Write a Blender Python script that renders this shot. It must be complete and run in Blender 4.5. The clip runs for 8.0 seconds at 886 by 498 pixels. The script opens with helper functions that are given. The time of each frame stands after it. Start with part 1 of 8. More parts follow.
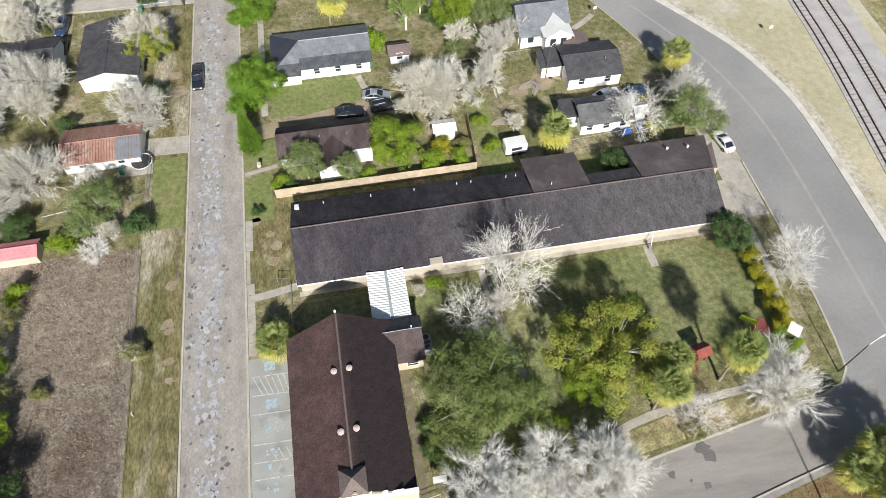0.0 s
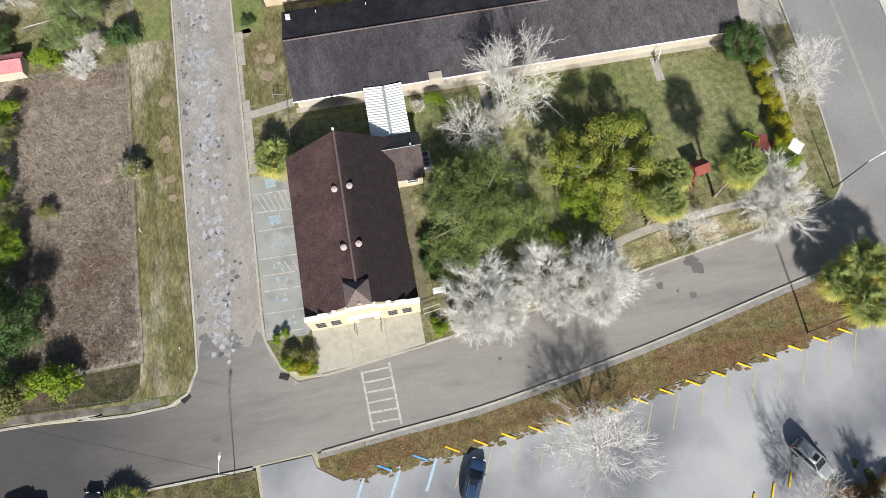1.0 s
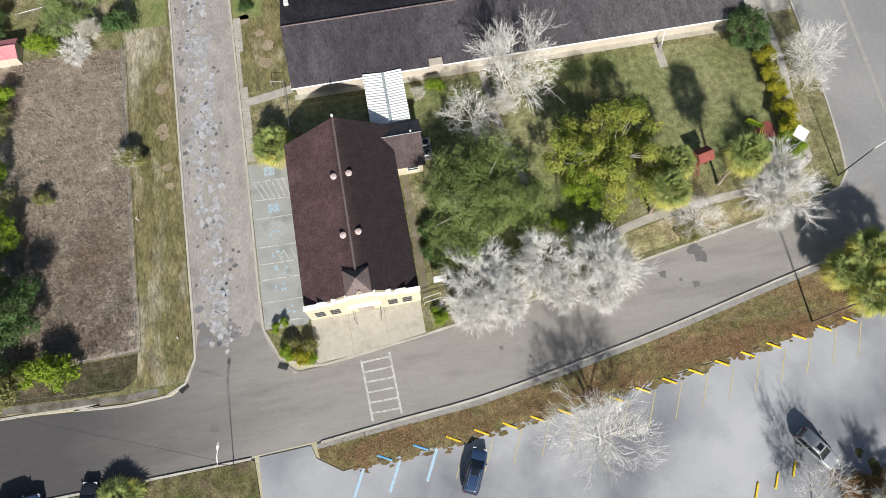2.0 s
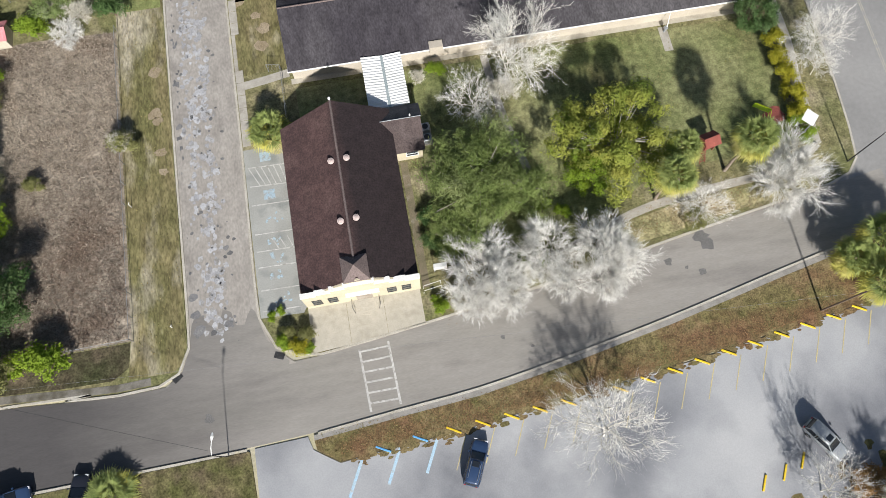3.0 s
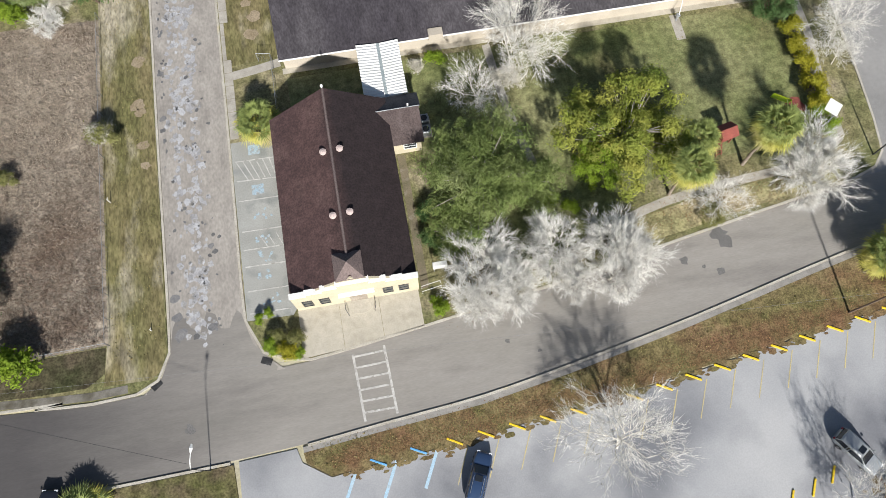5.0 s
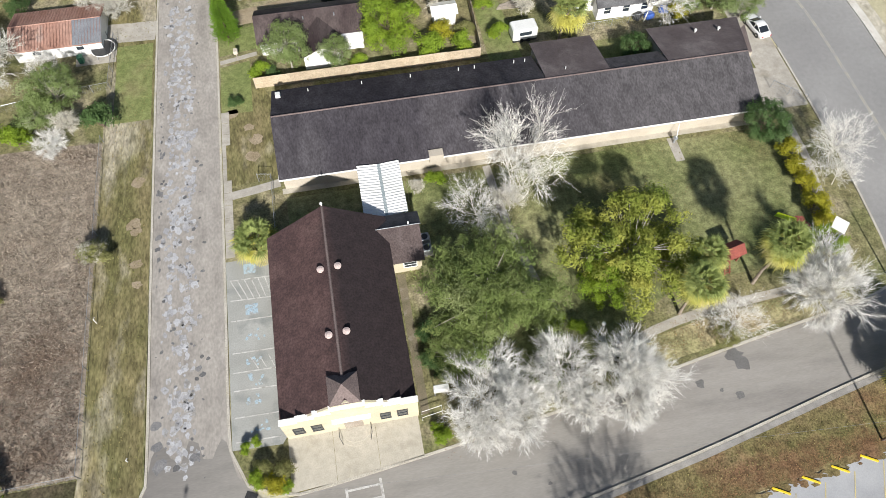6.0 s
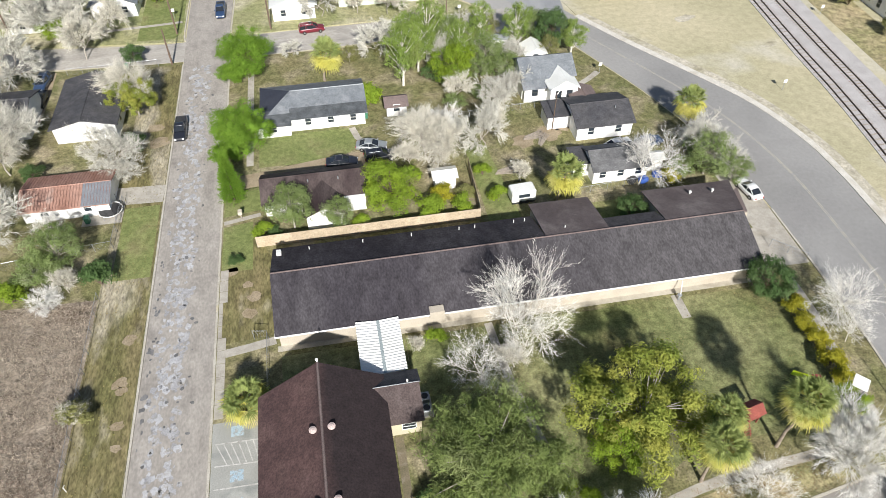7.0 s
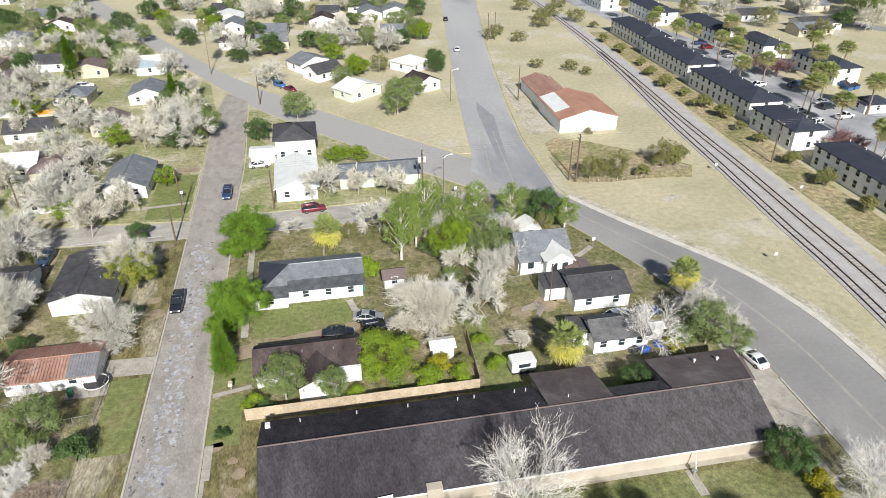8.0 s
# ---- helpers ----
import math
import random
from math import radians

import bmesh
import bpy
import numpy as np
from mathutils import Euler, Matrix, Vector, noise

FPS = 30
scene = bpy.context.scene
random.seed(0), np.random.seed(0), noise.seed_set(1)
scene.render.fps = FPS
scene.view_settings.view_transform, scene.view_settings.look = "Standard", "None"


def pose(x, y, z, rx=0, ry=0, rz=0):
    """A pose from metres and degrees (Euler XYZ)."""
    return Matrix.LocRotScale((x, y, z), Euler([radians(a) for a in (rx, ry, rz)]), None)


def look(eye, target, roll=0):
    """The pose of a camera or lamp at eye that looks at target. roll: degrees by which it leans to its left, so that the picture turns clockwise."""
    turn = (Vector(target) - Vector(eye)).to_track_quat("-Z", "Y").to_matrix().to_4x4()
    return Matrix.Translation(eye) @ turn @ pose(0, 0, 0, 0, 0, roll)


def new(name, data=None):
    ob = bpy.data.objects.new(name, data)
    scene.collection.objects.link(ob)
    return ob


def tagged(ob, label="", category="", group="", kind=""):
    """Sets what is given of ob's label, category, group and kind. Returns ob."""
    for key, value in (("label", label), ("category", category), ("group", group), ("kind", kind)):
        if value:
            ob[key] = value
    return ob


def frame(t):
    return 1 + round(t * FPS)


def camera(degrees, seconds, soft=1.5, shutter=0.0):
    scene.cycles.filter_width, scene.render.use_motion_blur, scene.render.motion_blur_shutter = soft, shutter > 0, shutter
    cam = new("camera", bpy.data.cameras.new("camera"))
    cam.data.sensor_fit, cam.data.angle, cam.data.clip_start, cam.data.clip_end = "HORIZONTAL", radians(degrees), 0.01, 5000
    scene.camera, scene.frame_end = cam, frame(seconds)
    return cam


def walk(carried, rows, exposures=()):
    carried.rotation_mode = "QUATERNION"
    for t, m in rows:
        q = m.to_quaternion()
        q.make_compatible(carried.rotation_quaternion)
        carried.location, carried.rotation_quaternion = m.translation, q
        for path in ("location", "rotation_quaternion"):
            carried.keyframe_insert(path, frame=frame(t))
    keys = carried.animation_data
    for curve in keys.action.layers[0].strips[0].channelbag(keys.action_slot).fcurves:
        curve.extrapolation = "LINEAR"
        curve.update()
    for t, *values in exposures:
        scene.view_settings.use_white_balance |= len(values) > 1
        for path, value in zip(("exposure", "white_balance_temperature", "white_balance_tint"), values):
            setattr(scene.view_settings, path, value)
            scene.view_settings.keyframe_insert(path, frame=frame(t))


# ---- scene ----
cam = camera(65.5, 8.0, soft=0.8)
# seconds, x, y, z, yaw, pitch, roll: a slow straight descent while the lens tilts down and up again
PATH = [
    (0.0, 0.09, -3.44, 77.30, -10.36, -55.71, 0.02),
    (0.3, 0.32, -3.30, 77.48, -10.14, -60.94, -0.21),
    (0.5, 0.75, -2.97, 78.02, -9.54, -64.82, -0.81),
    (0.7, 0.63, -2.94, 77.94, -9.68, -68.21, -0.63),
    (1.0, 0.42, -2.71, 77.67, -10.11, -71.40, -0.31),
    (1.2, 0.40, -2.66, 77.56, -10.21, -71.86, -0.20),
    (2.3, 0.21, -3.12, 76.03, -10.25, -71.97, -0.22),
    (2.5, 0.21, -3.17, 75.61, -10.28, -72.29, -0.18),
    (3.0, 0.07, -3.26, 74.50, -10.48, -72.31, 0.02),
    (3.5, 0.09, -3.36, 73.15, -10.38, -72.25, -0.06),
    (4.0, -0.01, -3.44, 71.69, -10.58, -72.16, 0.12),
    (4.2, -0.01, -3.51, 71.11, -10.51, -72.14, 0.05),
    (5.3, 0.01, -3.28, 68.12, -10.64, -69.33, 0.15),
    (5.5, -0.27, -3.18, 67.36, -11.14, -66.88, 0.63),
    (6.0, -0.30, -3.27, 66.00, -10.87, -60.21, 0.31),
    (6.5, -0.38, -3.33, 64.60, -10.79, -53.15, 0.22),
    (7.0, -0.39, -3.29, 63.32, -10.75, -46.03, 0.18),
    (7.3, -0.30, -3.26, 62.54, -10.64, -41.51, 0.13),
    (7.5, -0.43, -3.31, 62.11, -10.70, -38.31, 0.12),
    (8.0, -0.46, -3.47, 60.65, -10.98, -30.64, 0.07),
]


def aim(x, y, z, yaw, pitch, roll):
    turn = pose(0, 0, 0, 90 + pitch, 0, yaw)
    return Matrix.Translation((x, y, z)) @ turn @ pose(0, 0, 0, 0, 0, roll)


walk(cam, [(t, aim(*row)) for t, *row in PATH], [(0, 0.5), (1.0, 0.45), (4.2, 0.45), (5.5, 0.48), (7.0, 0.58), (7.5, 0.56), (8, 0.45)])

# ---- world and sun ----
SUN_EL, SUN_FROM = radians(33.5), radians(180.5)  # compass bearing the light comes from
world = bpy.data.worlds.new("world")
scene.world = world
world.use_nodes = True
sky = world.node_tree.nodes.new("ShaderNodeTexSky")
sky.sky_type, sky.sun_disc = "NISHITA", False
sky.sun_elevation, sky.sun_rotation = SUN_EL, SUN_FROM
back = world.node_tree.nodes["Background"]
world.node_tree.links.new(sky.outputs[0], back.inputs[0])
back.inputs[1].default_value = 0.058
sun_data = bpy.data.lights.new("sun", "SUN")
sun_data.energy, sun_data.angle, sun_data.color = 5.0, radians(1.8), (1.0, 0.975, 0.94)
sun = new("sun", sun_data)
toward = Vector((math.sin(SUN_FROM) * math.cos(SUN_EL), math.cos(SUN_FROM) * math.cos(SUN_EL), math.sin(SUN_EL)))
sun.matrix_world = look(toward * 300, (0, 0, 0))


# ---- materials ----
def mat(name, c1, c2=None, s1=0.5, s2=8.0, rough=0.85, bump=0.15, c3=None, m3=(0.55, 0.68), s3=0.2, metal=0.0,
        island=0.0, objrnd=0.0, fine=0.25, stretch=(1, 1, 1), spec=0.35, mid=0.0, turn_to=None):
    """Two colours mixed by broad noise, a third in patches, fine grain in value and relief."""
    m = bpy.data.materials.new(name)
    m.use_nodes = True
    n, k = m.node_tree.nodes, m.node_tree.links
    b = n["Principled BSDF"]
    b.inputs["Roughness"].default_value, b.inputs["Metallic"].default_value = rough, metal
    b.inputs["Specular IOR Level"].default_value = spec
    tc, mp = n.new("ShaderNodeTexCoord"), n.new("ShaderNodeMapping")
    mp.inputs["Scale"].default_value = stretch
    k.new(tc.outputs["Object"], mp.inputs[0])

    def noisy(scale, detail=6.0):
        t = n.new("ShaderNodeTexNoise")
        t.inputs["Scale"].default_value, t.inputs["Detail"].default_value = scale, detail
        k.new(mp.outputs[0], t.inputs[0])
        return t.outputs["Fac"]

    def ramp(src, lo, hi):
        r = n.new("ShaderNodeMapRange")
        r.inputs[1].default_value, r.inputs[2].default_value = lo, hi
        k.new(src, r.inputs[0])
        return r.outputs[0]

    def mix(fac, a, bcol, kind="MIX"):
        x = n.new("ShaderNodeMix")
        x.data_type, x.blend_type = "RGBA", kind
        for sock, v in ((x.inputs[0], fac), (x.inputs[6], a), (x.inputs[7], bcol)):
            if isinstance(v, (int, float)):
                sock.default_value = v
            elif isinstance(v, tuple):
                sock.default_value = (*v, 1)
            else:
                k.new(v, sock)
        return x.outputs[2]

    col = mix(ramp(noisy(s1), 0.35, 0.65), c1, c2 or tuple(v * 0.8 for v in c1))
    if c3:
        col = mix(ramp(noisy(s3, 8.0), *m3), col, c3)
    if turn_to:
        # past a wandering border along x another colour: (from, to, wander, colour)
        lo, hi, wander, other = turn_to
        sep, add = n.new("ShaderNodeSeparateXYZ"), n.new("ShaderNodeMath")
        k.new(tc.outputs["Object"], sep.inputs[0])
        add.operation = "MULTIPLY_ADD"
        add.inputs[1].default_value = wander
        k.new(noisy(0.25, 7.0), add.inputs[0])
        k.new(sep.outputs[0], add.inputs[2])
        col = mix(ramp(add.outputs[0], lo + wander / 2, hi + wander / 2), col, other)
    grain = noisy(s2, 5.0)
    g = n.new("ShaderNodeMapRange")
    g.inputs[1].default_value, g.inputs[2].default_value = 0.3, 0.7
    g.inputs[3].default_value, g.inputs[4].default_value = 1 - fine, 1 + fine
    k.new(grain, g.inputs[0])
    hs = n.new("ShaderNodeHueSaturation")
    k.new(col, hs.inputs["Color"])
    value = g.outputs[0]
    if mid:
        r = n.new("ShaderNodeMapRange")
        r.inputs[1].default_value, r.inputs[2].default_value = 0.32, 0.68
        r.inputs[3].default_value, r.inputs[4].default_value = 1 - mid, 1 + mid
        k.new(noisy(s2 * 0.22, 6.0), r.inputs[0])
        mm = n.new("ShaderNodeMath")
        mm.operation = "MULTIPLY"
        k.new(value, mm.inputs[0])
        k.new(r.outputs[0], mm.inputs[1])
        value = mm.outputs[0]
    for amount, node, out in ((island, "ShaderNodeNewGeometry", "Random Per Island"), (objrnd, "ShaderNodeObjectInfo", "Random")):
        if amount:
            src = n.new(node).outputs[out]
            r = n.new("ShaderNodeMapRange")
            r.inputs[3].default_value, r.inputs[4].default_value = 1 - amount, 1 + amount
            k.new(src, r.inputs[0])
            mm = n.new("ShaderNodeMath")
            mm.operation = "MULTIPLY"
            k.new(value, mm.inputs[0])
            k.new(r.outputs[0], mm.inputs[1])
            value = mm.outputs[0]
    k.new(value, hs.inputs["Value"])
    k.new(hs.outputs[0], b.inputs["Base Color"])
    if bump:
        bp = n.new("ShaderNodeBump")
        bp.inputs["Strength"].default_value, bp.inputs["Distance"].default_value = bump, 0.05
        k.new(grain, bp.inputs["Height"])
        k.new(bp.outputs[0], b.inputs["Normal"])
    return m


GRASS = mat("grass", (0.20, 0.178, 0.093), (0.135, 0.143, 0.06), 0.11, 5, 0.95, 0.5, c3=(0.29, 0.25, 0.165), m3=(0.5, 0.68), s3=0.2, fine=0.4, spec=0.1, mid=0.3)
STREETSIDE = mat("streetside_grass", (0.19, 0.16, 0.082), (0.135, 0.128, 0.055), 0.3, 5, 0.95, 0.5, c3=(0.38, 0.34, 0.26), m3=(0.50, 0.66), s3=0.22, fine=0.4, spec=0.1, mid=0.3, stretch=(1, 0.35, 1))
ROUGH = mat("rough_grass", (0.15, 0.128, 0.066), (0.09, 0.092, 0.034), 0.35, 5, 0.95, 0.5, c3=(0.12, 0.09, 0.062), m3=(0.5, 0.7), s3=0.3, fine=0.45, spec=0.1, mid=0.35)
LINE_B = mat("line_pale_blue", (0.36, 0.53, 0.66), (0.42, 0.52, 0.58), 1.2, 9, 0.75, 0.05, c3=(0.42, 0.45, 0.46), m3=(0.58, 0.7), s3=1.5, fine=0.15)
VENT = mat("pinkish_metal", (0.62, 0.50, 0.46), (0.5, 0.4, 0.37), 2.0, 9, 0.6, 0.05)
# Base colour raised to make up for distance haze over far lots.
PALEGRASS = mat("pale_grass", (0.31, 0.29, 0.165), (0.23, 0.25, 0.11), 0.09, 5, 0.95, 0.4, c3=(0.43, 0.395, 0.28), m3=(0.48, 0.68), s3=0.12, fine=0.35, spec=0.1, mid=0.25)
DARKSOIL = mat("dark_weedy_soil", (0.075, 0.063, 0.04), (0.052, 0.055, 0.026), 0.35, 5, 0.95, 0.5, c3=(0.12, 0.095, 0.065), m3=(0.52, 0.7), s3=0.25, fine=0.45, spec=0.1, mid=0.35)
LAWN = mat("lawn", (0.142, 0.165, 0.062), (0.228, 0.225, 0.112), 0.09, 6, 0.95, 0.4, c3=(0.14, 0.122, 0.06), m3=(0.52, 0.74), s3=0.12, fine=0.28, spec=0.1, mid=0.3)
GARDEN = mat("garden_lawn", (0.155, 0.185, 0.065), (0.205, 0.22, 0.09), 0.2, 6, 0.95, 0.5, c3=(0.20, 0.18, 0.09), m3=(0.55, 0.75), s3=0.2, fine=0.25, spec=0.1, mid=0.2)
DRYGRASS = mat("dry_grass", (0.48, 0.43, 0.295), (0.39, 0.36, 0.235), 0.05, 4, 0.95, 0.3, c3=(0.51, 0.48, 0.40), m3=(0.55, 0.72), s3=0.06, fine=0.14, spec=0.1, mid=0.10)
VERGE = mat("verge_grass", (0.195, 0.15, 0.078), (0.125, 0.115, 0.046), 0.25, 6, 0.95, 0.5, c3=(0.165, 0.10, 0.056), m3=(0.44, 0.66), s3=0.3, fine=0.45, spec=0.1, mid=0.3)
REED_SOIL = mat("weedy_soil", (0.25, 0.21, 0.165), (0.31, 0.265, 0.21), 0.25, 4, 0.95, 0.6, c3=(0.165, 0.122, 0.09), m3=(0.52, 0.7), s3=0.12, fine=0.4, spec=0.1, mid=0.3)
REED = mat("dry_reed", (0.42, 0.36, 0.29), (0.32, 0.265, 0.208), 0.2, 6, 0.9, 0.1, island=0.18, spec=0.1)
REED_R = mat("russet_reed", (0.235, 0.175, 0.135), (0.165, 0.12, 0.094), 0.2, 6, 0.9, 0.1, island=0.18, spec=0.1)
DIRT = mat("bare_dirt", (0.33, 0.27, 0.19), (0.25, 0.2, 0.13), 0.6, 7, 0.95, 0.3, spec=0.1)
# Darkens towards the west end of the road.
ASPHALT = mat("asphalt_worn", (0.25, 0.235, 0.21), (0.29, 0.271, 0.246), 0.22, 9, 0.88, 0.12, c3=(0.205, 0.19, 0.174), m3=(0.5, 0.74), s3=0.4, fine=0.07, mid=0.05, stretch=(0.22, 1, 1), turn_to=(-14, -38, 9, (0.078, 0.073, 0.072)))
ASPHALT_N = mat("asphalt_old_grey", (0.235, 0.23, 0.222), (0.29, 0.283, 0.272), 0.08, 9, 0.9, 0.15, c3=(0.235, 0.228, 0.222), m3=(0.55, 0.7), s3=0.06, fine=0.10, mid=0.06)
STREET = mat("street_broken_asphalt", (0.30, 0.275, 0.245), (0.345, 0.318, 0.285), 0.25, 4, 0.9, 0.4, c3=(0.25, 0.228, 0.205), m3=(0.5, 0.7), s3=0.55, fine=0.16, mid=0.10, stretch=(1, 0.5, 1))
PATCH = mat("patch_light", (0.335, 0.33, 0.335), (0.42, 0.425, 0.44), 0.8, 9, 0.9, 0.2, island=0.2, fine=0.18, c3=(0.29, 0.275, 0.255), m3=(0.5, 0.62), s3=1.6)
POTHOLE = mat("pothole_dark", (0.13, 0.13, 0.135), (0.175, 0.17, 0.165), 1.5, 9, 0.9, 0.3, island=0.3)
STAIN = mat("oil_stain", (0.13, 0.125, 0.12), (0.16, 0.155, 0.15), 0.7, 9, 0.8, 0.1)
CONCRETE = mat("concrete", (0.42, 0.39, 0.34), (0.34, 0.315, 0.27), 0.5, 8, 0.9, 0.15, c3=(0.27, 0.24, 0.19), m3=(0.55, 0.75), s3=0.45, fine=0.12, mid=0.1)
PLAZA = mat("plaza_concrete", (0.46, 0.425, 0.355), (0.40, 0.37, 0.305), 0.3, 8, 0.9, 0.1, c3=(0.30, 0.27, 0.21), m3=(0.5, 0.75), s3=0.35, fine=0.1, mid=0.08)
LOT = mat("parking_lot_bleached", (0.32, 0.325, 0.335), (0.42, 0.42, 0.42), 0.09, 7, 0.88, 0.12, c3=(0.17, 0.175, 0.19), m3=(0.46, 0.68), s3=0.07, fine=0.07)
STALL = mat("stall_asphalt", (0.30, 0.30, 0.275), (0.36, 0.36, 0.335), 0.3, 8, 0.9, 0.12, c3=(0.24, 0.25, 0.235), m3=(0.55, 0.7), s3=0.5, fine=0.12)
FOOTWAY = mat("worn_footway", (0.30, 0.285, 0.262), (0.255, 0.242, 0.222), 0.4, 8, 0.9, 0.15, c3=(0.2, 0.185, 0.165), m3=(0.55, 0.75), s3=0.5, fine=0.12, mid=0.1)
PALE_KERB = mat("pale_kerb", (0.60, 0.575, 0.52), (0.52, 0.49, 0.43), 0.6, 8, 0.9, 0.1, c3=(0.42, 0.38, 0.31), m3=(0.55, 0.75), s3=0.35)
KERB = mat("kerb_concrete", (0.48, 0.45, 0.39), (0.38, 0.35, 0.29), 0.6, 8, 0.9, 0.1, c3=(0.55, 0.48, 0.3), m3=(0.6, 0.75), s3=0.3)
PAINT_W = mat("road_paint_white", (0.56, 0.55, 0.52), (0.40, 0.385, 0.36), 1.5, 12, 0.7, 0.05, c3=(0.3, 0.285, 0.26), m3=(0.55, 0.65), s3=2.5, fine=0.15)
PAINT_Y = mat("road_paint_yellow", (0.56, 0.46, 0.20), (0.42, 0.37, 0.24), 0.7, 12, 0.75, 0.05, fine=0.2)
STOP_Y = mat("wheel_stop_yellow", (0.80, 0.55, 0.02), (0.62, 0.42, 0.03), 2.0, 12, 0.65, 0.1)
STOP_B = mat("wheel_stop_blue", (0.10, 0.33, 0.62), (0.16, 0.40, 0.66), 2.0, 12, 0.65, 0.1)
PAINT_B = mat("paint_faded_blue", (0.33, 0.43, 0.50), (0.36, 0.44, 0.48), 1.6, 9, 0.75, 0.05, c3=(0.32, 0.33, 0.32), m3=(0.5, 0.6), s3=3.0, fine=0.3)
# Lighter grey towards the east end.
SHING_GREY = mat("shingle_charcoal", (0.040, 0.036, 0.042), (0.056, 0.051, 0.057), 0.16, 5, 0.9, 0.5, c3=(0.078, 0.072, 0.077), m3=(0.5, 0.8), s3=0.14, fine=0.3, stretch=(1, 0.45, 1), mid=0.2, spec=0.1, turn_to=(10, 34, 12, (0.079, 0.074, 0.077)))
# The roof colour turns darker east of the ridge.
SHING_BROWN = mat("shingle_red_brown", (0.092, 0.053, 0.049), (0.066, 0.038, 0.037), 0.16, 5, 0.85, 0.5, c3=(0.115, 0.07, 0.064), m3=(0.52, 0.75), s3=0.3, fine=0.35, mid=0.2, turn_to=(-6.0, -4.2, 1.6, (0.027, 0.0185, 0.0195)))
SHING_WING = mat("shingle_worn_brown", (0.088, 0.066, 0.062), (0.066, 0.049, 0.047), 0.4, 6, 0.88, 0.4, c3=(0.12, 0.095, 0.09), m3=(0.5, 0.75), s3=0.6, fine=0.3)
SHING_TAUPE = mat("shingle_taupe", (0.17, 0.13, 0.12), (0.13, 0.10, 0.095), 0.4, 6, 0.88, 0.4, fine=0.25)
SHING_BLUE = mat("shingle_slate", (0.165, 0.179, 0.192), (0.13, 0.142, 0.157), 0.3, 6, 0.88, 0.4, c3=(0.245, 0.255, 0.265), m3=(0.5, 0.75), s3=0.35, fine=0.25, mid=0.15)
SHING_BLACK = mat("shingle_black", (0.05, 0.05, 0.056), (0.075, 0.073, 0.076), 0.3, 6, 0.85, 0.4, fine=0.3, mid=0.2)
SHING_PALE = mat("shingle_pale", (0.34, 0.36, 0.37), (0.28, 0.3, 0.315), 0.3, 6, 0.85, 0.3, fine=0.2, mid=0.12)
SHING_WARM = mat("shingle_stained", (0.034, 0.022, 0.023), (0.085, 0.066, 0.062), 0.3, 6, 0.88, 0.4, fine=0.25, stretch=(1, 0.3, 1), mid=0.2)
WHITE_WALL = mat("white_siding", (0.84, 0.835, 0.82), (0.77, 0.765, 0.75), 0.5, 7, 0.7, 0.08, fine=0.06)
CREAM_WALL = mat("cream_stucco", (0.51, 0.455, 0.33), (0.45, 0.40, 0.29), 0.5, 8, 0.9, 0.2, fine=0.08)
BUFF_BRICK = mat("buff_brick", (0.47, 0.42, 0.345), (0.39, 0.345, 0.28), 0.35, 10, 0.9, 0.2, fine=0.12)
TAN_WALL = mat("tan_siding", (0.56, 0.50, 0.40), (0.48, 0.43, 0.34), 0.6, 8, 0.8, 0.1)
MINT_WALL = mat("pale_green_siding", (0.62, 0.68, 0.58), (0.55, 0.60, 0.5), 0.6, 8, 0.8, 0.1)
METAL_W = mat("white_metal", (0.80, 0.80, 0.77), (0.70, 0.70, 0.66), 0.4, 6, 0.45, 0.03, metal=0.1, fine=0.06)
METAL_G = mat("galvanised", (0.42, 0.44, 0.46), (0.34, 0.35, 0.37), 0.8, 8, 0.45, 0.05, metal=0.6)
METAL_GUT = mat("valley_gutter", (0.40, 0.46, 0.46), (0.48, 0.53, 0.52), 0.8, 8, 0.5, 0.05, metal=0.4)
RUST = mat("rusty_sheet", (0.29, 0.155, 0.115), (0.38, 0.235, 0.185), 0.4, 5, 0.75, 0.1, c3=(0.52, 0.44, 0.39), m3=(0.58, 0.78), s3=0.5, fine=0.25, metal=0.1, stretch=(1, 0.3, 1))
TERRA = mat("red_sheet_roof", (0.43, 0.235, 0.165), (0.35, 0.18, 0.125), 0.2, 5, 0.7, 0.05, fine=0.2)
PINK_ROOF = mat("pink_sheet_roof", (0.62, 0.24, 0.25), (0.54, 0.2, 0.21), 0.4, 5, 0.6, 0.05)
TRIM_W = mat("white_trim", (0.78, 0.77, 0.74), (0.7, 0.69, 0.66), 1.0, 10, 0.6, 0.03, fine=0.05)
DARK = mat("dark_metal", (0.03, 0.03, 0.032), (0.05, 0.05, 0.05), 1.0, 10, 0.5, 0.03)
WOOD = mat("fence_boards", (0.47, 0.385, 0.275), (0.39, 0.315, 0.22), 1.0, 7, 0.8, 0.15, objrnd=0.1)
WOOD_OLD = mat("weathered_timber", (0.33, 0.29, 0.24), (0.25, 0.21, 0.17), 1.0, 9, 0.85, 0.2, island=0.15)
POLE = mat("pole_timber", (0.16, 0.11, 0.08), (0.11, 0.08, 0.06), 1.0, 9, 0.85, 0.2)
TWIG_F = mat("grey_twigs", (0.60, 0.585, 0.52), (0.48, 0.465, 0.405), 0.35, 6, 0.9, 0.0, island=0.25, spec=0.2)
WIRE = mat("wire_grey", (0.22, 0.22, 0.22), (0.16, 0.16, 0.16), 1.0, 9, 0.5, 0.0)
RED_WOOD = mat("red_stained_timber", (0.25, 0.068, 0.05), (0.19, 0.05, 0.038), 1.2, 9, 0.75, 0.1)
